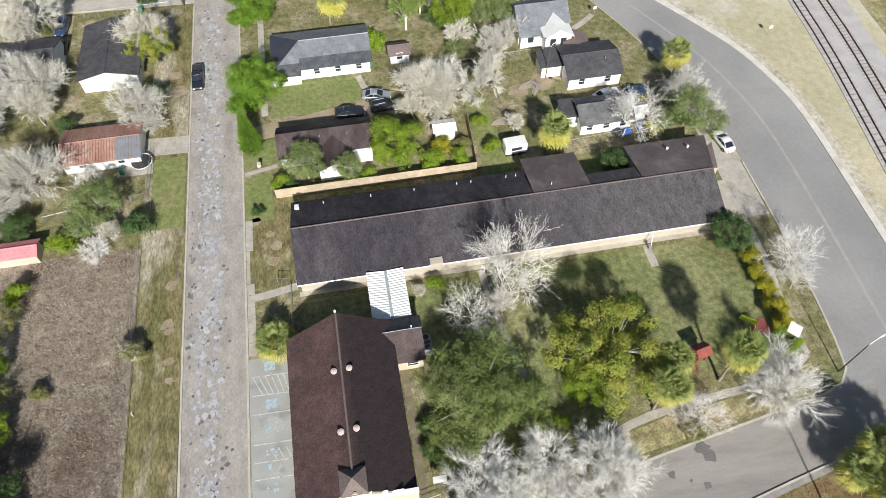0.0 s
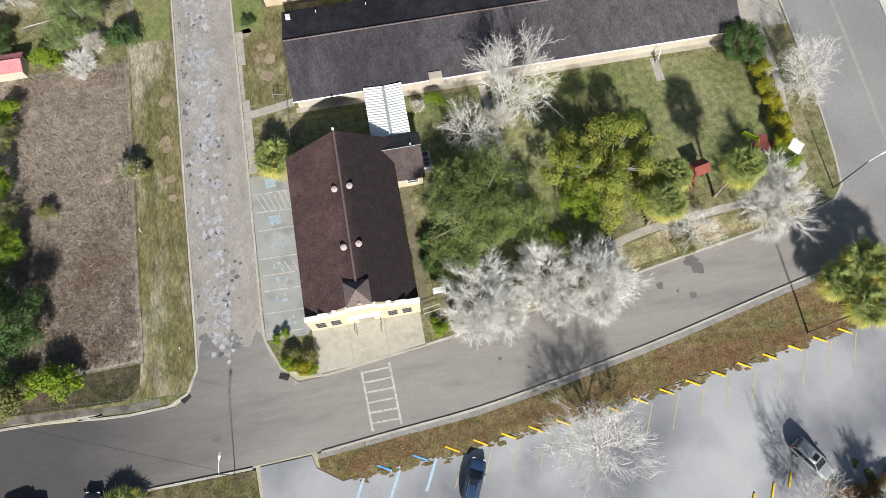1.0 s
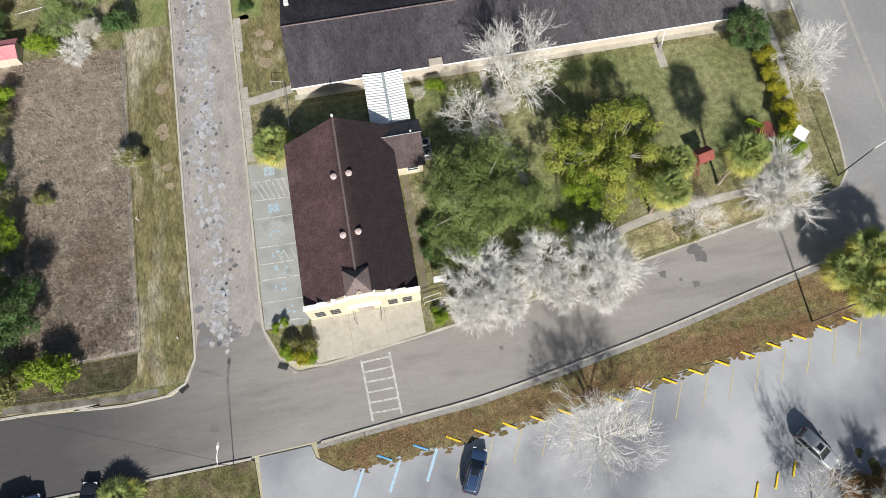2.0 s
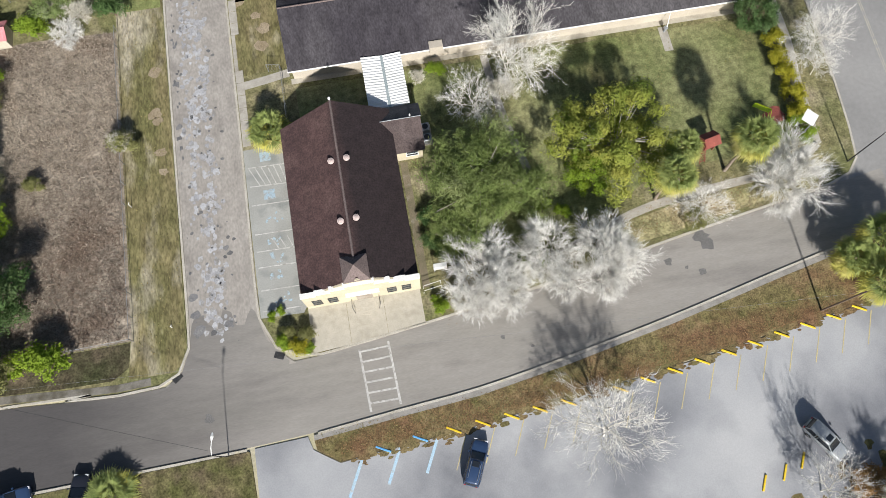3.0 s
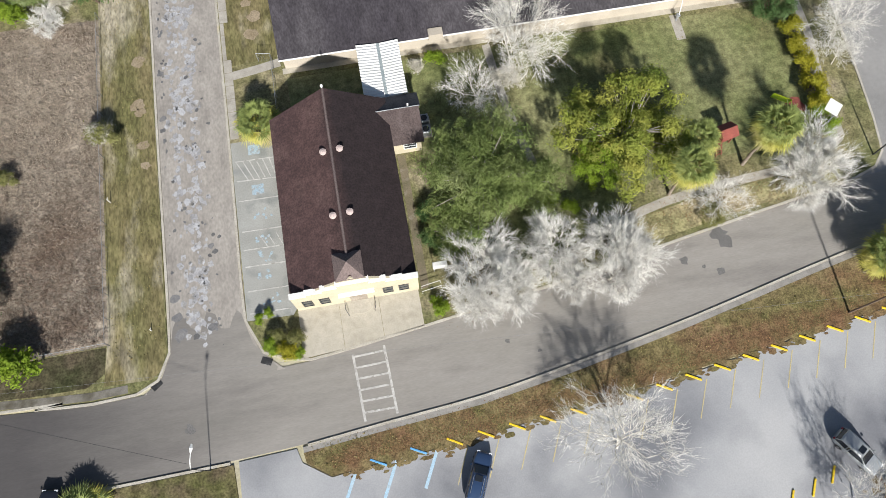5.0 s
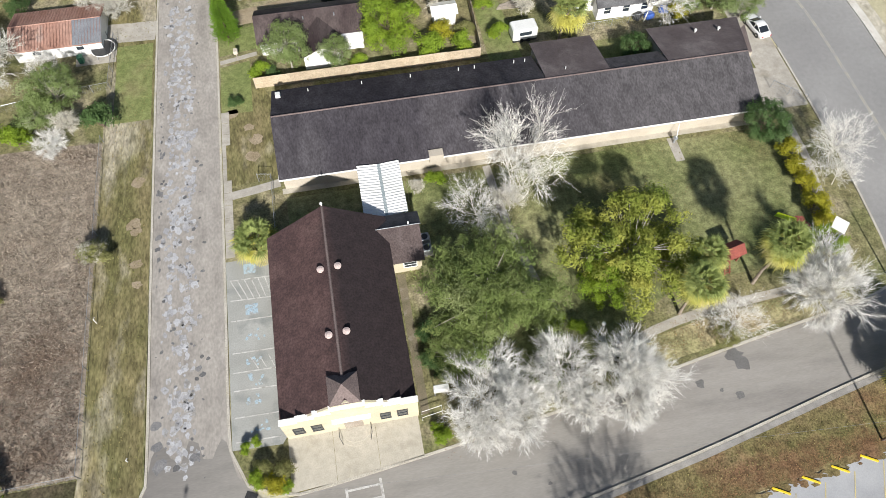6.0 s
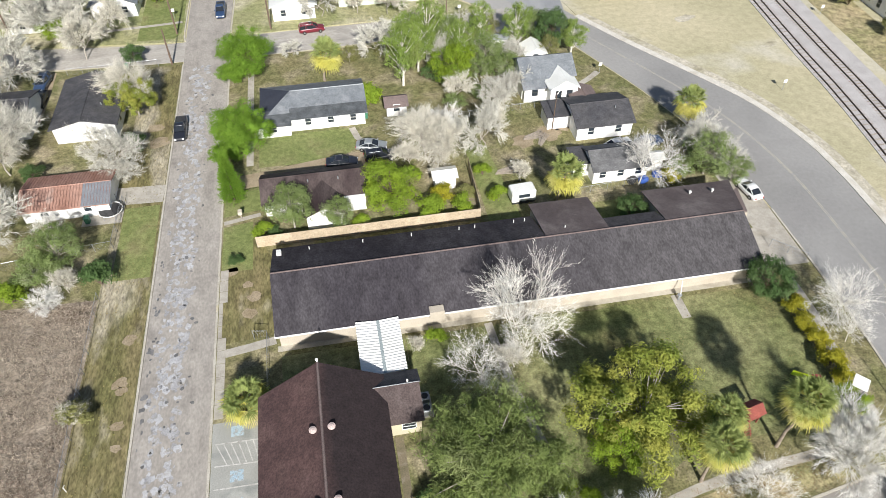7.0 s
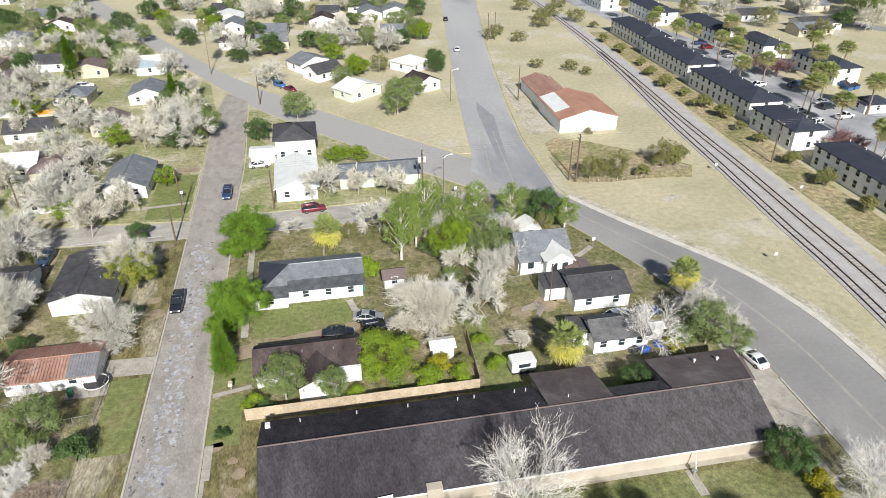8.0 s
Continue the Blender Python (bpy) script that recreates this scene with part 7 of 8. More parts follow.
for i, (x, y) in enumerate([(105.6, 246.9), (99, 185), (98.6, 174), (100.2, 165.6), (78, 126), (100.2, 156), (100.6, 139.1), (101, 226.2), (101, 148), (100.6, 131), (100, 118), (100.5, 107), (101.5, 196), (101.5, 212), (74, 123), (66, 119), (101, 96)]):
    tree("bush_olive", x, y, 1.3 + 0.3 * (i % 3), i * 39, "olive-brown scrub along the railway", base=0.05)
for i, (x, y) in enumerate([(122.1, 258), (119, 226.2), (119.6, 209.7), (127.5, 212.1), (128, 196.8), (125.1, 183.8), (139.5, 205), (127.2, 171.2), (139.5, 211), (140.5, 183), (157.1, 191.3), (133.4, 153.8), (138.1, 163), (158, 177.8), (144, 171), (125.9, 150.4), (124.2, 135.1), (139.2, 143.1), (122.7, 120.2), (118, 168.7), (124.4, 146), (128, 241), (118, 113), (121, 103)]):
    tree("palm_tall", x, y, 1.05 + 0.1 * (i % 3), i * 47, "tall fan palm between apartment rows", base=0.05, tall=(0.75 + 0.12 * (i % 3)), group="palms by the apartments")
for x, y in ((134, 181), (136.5, 178), (115.5, 120)):
    tree("bareP", x, y, 0.95, x, "bare purple-brown tree beside the apartments", base=0.05)

# reeds of the weedy lot
rng = random.Random(77)
reeds, russet = Geo(), Geo()
for i in range(30000):
    x, y = rng.uniform(-44.6, -31.2), rng.uniform(16.2, 55.6)
    if noise.noise(Vector((x * 0.25, y * 0.25, 3))) < -0.35:
        continue
    a, hgt, lean = rng.uniform(0, 6.28), rng.uniform(0.2, 0.6), rng.gauss(0, 0.3)
    w = rng.uniform(0.007, 0.018)
    u, v = math.cos(a), math.sin(a)
    ex, ey = x + lean * 0.7 + rng.gauss(0, 0.15), y + rng.gauss(0, 0.22)
    g = russet if y + rng.gauss(0, 5) < 31 else reeds
    o = len(g.v)
    g.v += [(x - u * w, y - v * w, G), (x + u * w, y + v * w, G), (ex + v * w, ey - u * w, G + hgt), (ex - v * w * 0.5, ey + u * w, G + hgt * 0.9)]
    g.f += [(o, o + 1, o + 2), (o + 1, o, o + 3), (o, o + 2, o + 3)]
solid("ground_weed_lot", Geo().slab([(-60, 15.6), (-30.8, 15.9), (-30.9, 55.8), (-42, 56.2), (-60, 55)], G - 0.03, G + 0.012), REED_SOIL, "weedy lot of dry brown reeds and soil", "ground")
solid("dry_reeds", reeds, REED, "dense dry straw-brown reeds over the weedy lot", "reeds", "stuff")
solid("russet_weeds", russet, REED_R, "dense russet dead weeds over the weedy lot", "weeds", "stuff")
tuft = Geo()
for i in range(5200):
    zone = rng.random()
    if zone < 0.35:
        x, y = rng.uniform(-30.4, -25.2), rng.uniform(14, 106)
    elif zone < 0.6:
        x = rng.uniform(-12, 54)
        y = float(np.interp(x, [-12, 1.6, 14, 33, 46, 55], [1.2, 1.3, 3.0, 6.2, 8.4, 9.5])) + rng.uniform(-1.1, 1.5)
    else:
        x, y = rng.uniform(4.5, 48.5), rng.uniform(18, 43)
    for k in range(2):
        a, hgt = rng.uniform(0, 6.28), rng.uniform(0.05, 0.16)
        u, v = math.cos(a) * 0.05, math.sin(a) * 0.05
        o = len(tuft.v)
        tuft.v += [(x - u, y - v, G), (x + u, y + v, G), (x + v * 1.5, y - u * 1.5, G + hgt), (x - v, y + u, G)]
        tuft.f += [(o, o + 1, o + 2), (o + 1, o + 3, o + 2), (o + 3, o, o + 2)]
solid("grass_tufts", tuft, mat("tuft_blades", (0.15, 0.15, 0.05), (0.26, 0.21, 0.10), 0.15, 5, 0.9, 0.0, island=0.4, spec=0.1), "small tufts of winter grass", "grass", "stuff")
leaf_litter = Geo()
for i in range(9000):
    s = rng.random()
    if s < 0.75:
        x = rng.uniform(-10, 46)
        y = float(np.interp(x, [-10, 1.6, 14, 33, 46], [0.3, 0.9, 2.0, 4.0, 5.8])) + abs(rng.gauss(0, 1.0)) - 0.3
    else:
        x, y = rng.uniform(3, 46), 0
        y = float(np.interp(x, [3, 17, 30, 46], [13.4, 16, 19.5, 21.0])) + rng.gauss(0, 1.1)
    a, r = rng.uniform(0, 6.28), rng.uniform(0.03, 0.075)
    o = len(leaf_litter.v)
    leaf_litter.v += [(x + r * math.cos(a), y + r * math.sin(a), G + 0.03), (x + r * math.cos(a + 2), y + r * math.sin(a + 2), G + 0.05), (x + r * math.cos(a + 4), y + r * math.sin(a + 4), G + 0.025), (x, y, G + 0.012)]
    leaf_litter.f += [(o, o + 1, o + 2), (o, o + 3, o + 1), (o + 1, o + 3, o + 2)]
solid("fallen_leaves", leaf_litter, mat("dead_leaves", (0.17, 0.095, 0.05), (0.24, 0.15, 0.075), 0.5, 6, 0.9, 0.0, island=0.4, spec=0.1), "brown fallen leaves on the verge", "leaf litter", "stuff")

# woods and garden trees between the far houses
rng = random.Random(404)
count = 0
while count < 135:
    x, y = rng.uniform(-150, 40), rng.uniform(122, 360)
    if -30 < x < -13 and y < 215 or any(abs(x - a) < 6.5 and abs(y - b) < 6.5 for a, b, _ in FARH):
        continue
    edge = float(np.interp(y, [120, 145, 174, 190, 212, 240, 285], [28, 10, 0, -12, -26, -41, -66]))
    if abs(x - edge + 4) < 13 or (x > edge and y < 175) or (x > -22 and y < 160):
        continue
    if x > float(np.interp(y, [145, 205, 310], [30, 36, 52])):
        continue
    k = rng.choice(("bareFarA", "bareFarB", "bareFarA", "mid", "dark", "mid", "olive", "lime"))
    tree(k, x, y, rng.uniform(0.7, 1.15), rng.uniform(0, 360), base=0.06, group=FAR)
    count += 1
tree("palm_tall", -30.1, 211.9, 0.75, 0, "tall thin fan palm beside the far road", base=0.06, tall=1.75)
for x, y, s in ((-35.6, 178.1, 1.6), (-69.2, 214, 2.0), (-31.0, 176.8, 0.9)):
    tree("conifer", x, y, s, x * 13, "dark green conifer among far houses", base=0.06)
for i, (k, x, y, s) in enumerate((("mid", 215, 238, 2.0), ("dark", 197, 229, 1.1), ("mid", 222, 250, 1.6), ("olive", 178, 215, 1.3), ("bareFarB", 205, 222, 1.3), ("olive", 170, 236, 1.4), ("bareFarA", 160, 250, 1.2), ("olive", 168, 262, 1.4), ("dark", 189, 276, 1.3), ("mid", 204, 278, 1.4), ("olive", 152, 262, 1.3), ("dark", 230, 268, 1.4), ("mid", 178, 292, 1.5), ("bareFarB", 196, 252, 1.2), ("mid", 160, 300, 1.4), ("dark", 145, 310, 1.4))):
    tree(k, x, y, s, i * 57, "tree beyond the apartment rows", base=0.05, group="trees beyond the apartments")
# ---- vehicles ----
def loft(sections):
    """A closed body along x through rounded sections: (x, half width, bottom, waist, top, half width at the top)."""
    g = Geo()
    for x, w, z0, zw, z1, wt in sections:
        half = [(w * 0.86, z0), (w * 0.97, z0 + 0.10), (w, zw - 0.14), (w * 0.97, zw), (wt + (w * 0.97 - wt) * 0.22, zw + (z1 - zw) * 0.72), (wt, zw + (z1 - zw) * 0.9), (wt * 0.86, z1 - (z1 - zw) * 0.02), (wt * 0.45, z1 + 0.012)]
        g.v += [(x, y, z) for y, z in half] + [(x, -y, z) for y, z in reversed(half)]
    m = 16
    for i in range(len(sections) - 1):
        g.f += [(i * m + j, i * m + (j + 1) % m, (i + 1) * m + (j + 1) % m, (i + 1) * m + j) for j in range(m)]
    g.f += [tuple(range(m - 1, -1, -1)), tuple(range(len(g.v) - m, len(g.v)))]
    return g


WHEEL = Geo().tube([(0, -0.11, 0), (0, -0.09, 0), (0, 0.09, 0), (0, 0.11, 0)], [0.28, 0.34, 0.34, 0.28], 16).mesh("tyre", RUBBER)
RIM = Geo().tube([(0, -0.12, 0), (0, -0.1, 0), (0, 0.1, 0), (0, 0.12, 0)], [0.1, 0.2, 0.2, 0.1], 10).mesh("rim", CHROME)


def car(kind, paint, x, y, turn, label, base=G, s=1.0, category="car"):
    """A parked vehicle; its nose points along +x before the turn."""
    c = thing({"pickup": "pickup_truck", "suv": "suv"}.get(kind, "car"), pose(x, y, base, 0, 0, turn) @ Matrix.Scale(s, 4), label, category)
    L = {"sedan": 2.3, "suv": 2.35, "pickup": 2.75}[kind]
    hood, top = {"sedan": (0.92, 1.42), "suv": (1.05, 1.70), "pickup": (1.08, 1.82)}[kind]
    # lower body up to the belt line, with bonnet and tail
    part("body", loft([(-L, 0.66, 0.42, hood * 0.72, hood * 0.80, 0.56), (-L + 0.10, 0.82, 0.32, hood * 0.8, hood * 0.93, 0.70), (-L * 0.8, 0.90, 0.26, hood * 0.86, hood * 0.98, 0.76), (-L * 0.3, 0.92, 0.24, hood * 0.86, hood, 0.78), (L * 0.36, 0.92, 0.24, hood * 0.86, hood, 0.78), (L * 0.66, 0.90, 0.25, hood * 0.82, hood * 0.95, 0.74), (L * 0.88, 0.85, 0.28, hood * 0.74, hood * 0.86, 0.66), (L * 0.97, 0.76, 0.32, hood * 0.66, hood * 0.76, 0.58), (L, 0.66, 0.38, hood * 0.58, hood * 0.66, 0.5)]), paint, c, smooth=True)
    # cabin: tail foot, tail top, front top, windscreen foot
    ta, tb, fa, fb = {"sedan": (-0.74, -0.36, 0.04, 0.44), "suv": (-0.97, -0.84, 0.10, 0.46), "pickup": (-0.17, -0.10, 0.20, 0.46)}[kind]
    cab = [(L * ta, 0.74, hood - 0.06, hood - 0.02, hood, 0.66), (L * tb, 0.82, hood - 0.06, hood, top - 0.06, 0.62), (L * (tb + fa) / 2, 0.84, hood - 0.06, hood, top - 0.01, 0.64), (L * fa, 0.83, hood - 0.06, hood, top - 0.05, 0.62), (L * fb, 0.78, hood - 0.06, hood - 0.03, hood, 0.70)]
    part("cabin_glass", loft(cab), CARGLASS, c, "dark tinted glass", smooth=False)
    roof_secs = [(L * tb - 0.12, 0.60, top - 0.16, top - 0.11, top - 0.08, 0.56), (L * tb + 0.05, 0.70, top - 0.12, top - 0.05, top - 0.015, 0.62), (L * (tb + fa) / 2, 0.72, top - 0.08, top - 0.02, top + 0.03, 0.64), (L * fa - 0.05, 0.70, top - 0.12, top - 0.05, top - 0.01, 0.62), (L * fa + 0.10, 0.62, top - 0.16, top - 0.11, top - 0.085, 0.56)]
    rp = Geo()
    for x, w, z0, zw, z1, wt in roof_secs:
        rp.v += [(x, -w, z0), (x, -wt, zw + 0.02), (x, -wt * 0.5, z1), (x, wt * 0.5, z1), (x, wt, zw + 0.02), (x, w, z0)]
    for i in range(4):
        rp.f += [(i * 6 + j, (i + 1) * 6 + j, (i + 1) * 6 + j + 1, i * 6 + j + 1) for j in range(5)] + [(i * 6 + 5, (i + 1) * 6 + 5, (i + 1) * 6, i * 6)]
    rp.f += [tuple(range(6)), tuple(range(29, 23, -1))]
    part("roof_panel", rp, paint, c, smooth=True)
    pillars = []
    for sy in (-1, 1):
        pillars += [[(L * fb, sy * 0.74, hood), (L * fa, sy * 0.655, top - 0.07)], [(L * ta, sy * 0.71, hood), (L * tb, sy * 0.66, top - 0.08)]]
        if kind != "pickup":
            pillars.append([(L * (tb + fa) / 2, sy * 0.83, hood), (L * (tb + fa) / 2, sy * 0.69, top - 0.1)])
        if kind == "suv":
            pillars.append([(L * tb * 0.55, sy * 0.83, hood), (L * tb * 0.58, sy * 0.69, top - 0.1)])
    for line in pillars:
        part("pillar", Geo().tube(line, 0.05, 5), paint, c)
    if kind == "suv":
        part("sunroof", Geo().box(-L * 0.18, L * 0.06, -0.36, 0.36, top + 0.012, top + 0.045, 0.012), CARGLASS, c, "dark glass sunroof")
    if kind == "pickup":
        part("bed_floor", Geo().box(-L + 0.14, -L * 0.2, -0.66, 0.66, hood - 0.02, hood + 0.03), DARK, c, "dark open load bed")
        for y0, y1 in ((-0.80, -0.66), (0.66, 0.80)):
            part("bed_side", Geo().box(-L + 0.08, -L * 0.18, y0, y1, hood - 0.1, hood + 0.12, 0.03), paint, c)
        part("tailgate", Geo().box(-L + 0.04, -L + 0.14, -0.74, 0.74, hood - 0.1, hood + 0.12, 0.03), paint, c)
    for i, (wx, wy) in enumerate(((L * 0.62, 0.82), (L * 0.62, -0.82), (-L * 0.6, 0.82), (-L * 0.6, -0.82))):
        tyre = part("tyre", WHEEL, None, c)
        tyre.location = (wx, wy, 0.34)
        part("rim", RIM, None, tyre)
    for sy in (-1, 1):
        part("headlight", Geo().box(L - 0.16, L + 0.01, sy * 0.56 - 0.16, sy * 0.56 + 0.16, hood * 0.58, hood * 0.75), HEADLIGHT, c)
        part("tail_light", Geo().box(-L - 0.01, -L + 0.14, sy * 0.62 - 0.1, sy * 0.62 + 0.1, hood * 0.62, hood * 0.86), LAMP_LENS, c)
        part("mirror", Geo().box(L * 0.36, L * 0.44, sy * 0.98 - 0.09, sy * 0.98 + 0.09, hood, hood + 0.14, 0.02), paint, c)
    if kind == "suv":
        for sy in (-1, 1):
            part("roof_rail", Geo().tube([(-L * 0.7, sy * 0.5, top + 0.05), (0, sy * 0.5, top + 0.06)], 0.025, 5), METAL_G, c)
    return c


car("suv", CAR_NAVY, 3.5, -3.3, 65, "navy blue car parked in a lot bay", LOTZ)
car("suv", CAR_SILVER, 39.5, -7.6, -57, "dark silver car with roof rails on the lot", LOTZ)
car("pickup", CAR_BLACK, -23.6, 88.2, -90, "black pickup truck standing on the side street", 0.01, category="pickup truck")
car("sedan", CAR_SILVER, 4.4, 79.0, -10, "pale silver coupe parked on a driveway")
car("suv", CAR_BLACK, 5.4, 76.3, 4, "black car parked on a driveway")
car("sedan", CAR_BLACK, -0.2, 75.9, -4, "black sedan parked on a driveway")
car("suv", CAR_NAVY, -46.8, 105.2, -96, "dark blue car parked on a dirt driveway")
car("sedan", CAR_BLACK, -46.3, 100.0, -92, "black car parked on a dirt driveway")
car("pickup", CAR_NAVY, -19.0, 125.7, -90, "blue pickup truck on the far street", 0.01, category="pickup truck")
car("suv", CAR_RED, -2.4, 115.6, 5, "dark red car parked on the cross street", 0.01)
car("sedan", CAR_WHITE, -13.2, 138.6, 5, "white car parked beside a carport", 0.06)
car("sedan", CAR_WHITE, 40.4, 72.6, 15, "white car parked between two cottages")
car("sedan", CAR_NAVY, 45.0, 72.4, 12, "dark blue car parked beside a cottage")
car("sedan", CAR_WHITE, 54.6, 59.8, 100, "white car parked on the concrete annex yard")
car("suv", CAR_NAVY, -43.6, 1.6, 10, "dark blue car parked beside the road", 0.1)
car("sedan", CAR_BLACK, -36.6, 0.6, 80, "black car parked under a palm", 0.1)
for i, (kind, paint, x, y, turn, label) in enumerate((("suv", CAR_BLUE, -9.5, 195.2, -55, "blue car on the far diagonal road"), ("sedan", CAR_RED, -6.6, 191, -55, "dark red car on the far diagonal road"), ("sedan", CAR_WHITE, 48.4, 224.5, 80, "white car driving on the north road"), ("sedan", CAR_BLACK, 53.5, 270, 80, "dark car on the north road"), ("suv", CAR_WHITE, -63.9, 205, 10, "white car beside a far house"), ("suv", CAR_WHITE, -66, 190, 60, "white car on a far driveway"))):
    car(kind, paint, x, y, turn, label, 0.06)
for i, (x, y) in enumerate([(132.4, 211.2), (134.6, 203.7), (134.8, 199.6), (135, 194.4), (135, 190), (124.7, 169.6), (132.3, 149.3), (133.2, 153.3), (131.6, 141.9), (135.4, 167.9), (122.8, 203.7), (123.2, 213.3), (122.5, 147.6), (121.4, 157), (133, 217), (121, 139), (121.2, 184)]):
    kind = ("suv", "sedan", "pickup")[i % 3]
    paint = (CAR_WHITE, CAR_BLACK, CAR_SILVER, CAR_WHITE, CAR_NAVY)[i % 5] if i else CAR_RED
    car(kind, paint, x, y, 180 * (i % 2) + 8, ("red", "white", "dark", "grey")[0 if not i else 1 + i % 3] + " parked vehicle in the apartment car park", 0.075, category="car")


# ---- poles, lamps and wires ----
def street_lamp(x, y, h, arm, label, base=G, dark=True, thick=1.0):
    p = thing("street_lamp", pose(x, y, base), label, "street lamp")
    part("pole", Geo().tube([(0, 0, 0), (0, 0, h)], [0.09 * thick, 0.055 * thick], 10), DARK if dark else POLE, p)
    ax, ay = arm
    part("arm", Geo().tube([(0, 0, h - 0.4), (ax * 0.5, ay * 0.5, h + 0.05), (ax, ay, h + 0.1)], 0.05, 6), METAL_W, p)
    head = Geo().tube([(ax * 0.9, ay * 0.9, h + 0.12), (ax * 1.15, ay * 1.15, h + 0.14), (ax * 1.4, ay * 1.4, h + 0.1)], [0.07, 0.17, 0.08], 8)
    part("lamp_head", head, METAL_W, p, "white lamp head")
    return p


street_lamp(53.4, 22.1, 7.3, (1.7, 0.6), "dark street lamp with a white arm on the corner")
street_lamp(-21.5, 1.9, 6.0, (0.3, 1.5), "street lamp with a white head beside the road", base=0.1, thick=0.6)
street_lamp(23.1, 117.8, 8.2, (1.4, 0.4), "brown street lamp with a white arm", 0.06, False)
street_lamp(32.1, 78.6, 6.6, (0.9, 0.4), "brown pole with a white yard lamp", G, False)
street_lamp(35.9, 173.5, 8.5, (1.6, 0.3), "street lamp beside the north road", 0.06, False)


def utility_pole(x, y, h, label, base=0.06, arms=1, along="x", cans=0, thick=1.0):
    p = thing("utility_pole", pose(x, y, base), label, "utility pole")
    part("pole", Geo().tube([(0, 0, 0), (0, 0, h)], [0.17 * thick, 0.11 * thick], 9), POLE, p)
    for k in range(arms):
        z = h - 0.35 - 0.9 * k
        b = Geo().box(-1.2, 1.2, -0.06, 0.06, z - 0.07, z + 0.07) if along == "y" else Geo().box(-0.06, 0.06, -1.2, 1.2, z - 0.07, z + 0.07)
        a = part("crossarm", b, WOOD_OLD, p)
        for s in (-1.05, 0.0, 1.05):
            q = (s, 0, z) if along == "y" else (0, s, z)
            part("insulator", Geo().tube([(q[0], q[1], z + 0.05), (q[0], q[1], z + 0.25)], 0.06, 6), METAL_W, a)
    for k in range(cans):
        part("transformer", Geo().tube([(0.5 - k, 0.1, h - 2.6), (0.5 - k, 0.1, h - 2.5), (0.5 - k, 0.1, h - 1.6), (0.5 - k, 0.1, h - 1.5)], [0.2, 0.3, 0.3, 0.2], 10), METAL_W, p)
    return p


LINE = [(-95, 122.5, 9.0), (-55, 120.8, 9.0), (-26.6, 119.0, 9.0), (19.1, 118.7, 9.5), (51.2, 118.8, 10.4), (96.8, 120, 9.5), (150, 121, 9.5)]
for i, (x, y, h) in enumerate(LINE):
    utility_pole(x, y, h, "timber utility pole with crossarms and grey wires", cans=2 if i == 3 else 0, arms=2 if i in (3, 4) else 1)
for off in (-1.05, 0.0, 1.05):
    for (x0, y0, h0), (x1, y1, h1) in zip(LINE, LINE[1:]):
        pts = [(x0 + (x1 - x0) * s, y0 + (y1 - y0) * s + off, h0 + (h1 - h0) * s - 0.1 - 2.2 * s * (1 - s)) for s in np.linspace(0, 1, 11)]
        solid("power_line", Geo().tube(pts, 0.012, 4), WIRE, "thin grey overhead power line", "power line", "", "overhead lines")
utility_pole(-26.6, 108.4, 6.5, "leaning timber utility pole at the crossing", G, arms=0)
utility_pole(50.0, 119.6, 8.4, "slim timber utility pole in the field", 0.05, arms=0)
utility_pole(54.1, 171, 9.5, "timber utility pole beside the warehouse", 0.05, along="y")
utility_pole(-14.6, 180.7, 8.0, "timber utility pole beside the far road", 0.06, arms=0)
utility_pole(-9.8, 117.9, 8.0, "timber utility pole beside a white house", 0.06, arms=0)
utility_pole(62, 236, 9.5, "timber utility pole beside the north road", 0.05, along="y")
utility_pole(64.6, 236.5, 9.5, "timber utility pole beside the north road", 0.05, along="y")
utility_pole(44.1, 5.5, 8.6, "dark timber utility pole on the verge", 0.1, arms=0, thick=0.7)
utility_pole(-50.0, 13.7, 7.6, "thin timber pole beside the weedy lot", G, arms=0)
solid("cable", Geo().tube([(-21.7, 2.4, 6.0), (-30.5, 5.9, 6.35), (-39.2, 9.4, 6.9), (-50.0, 13.7, 7.5)], 0.02, 5), DARK, "black sagging cable from a street lamp to a pole", "cable", "")
utility_pole(-62.0, 12.9, 8.0, "thin timber pole beside the road", G, arms=0)
for a, b, za, zb in (((44.1, 5.5), (-62, 12.9), 8.5, 8.0), ((44.1, 5.5), (80, 12), 8.5, 8.5)):
    pts = [(a[0] + (b[0] - a[0]) * s, a[1] + (b[1] - a[1]) * s, za + (zb - za) * s - 3.0 * s * (1 - s)) for s in np.linspace(0, 1, 15)]
    solid("power_line", Geo().tube(pts, 0.009, 4), WIRE, "thin grey overhead wire along the road", "power line", "", "overhead lines")


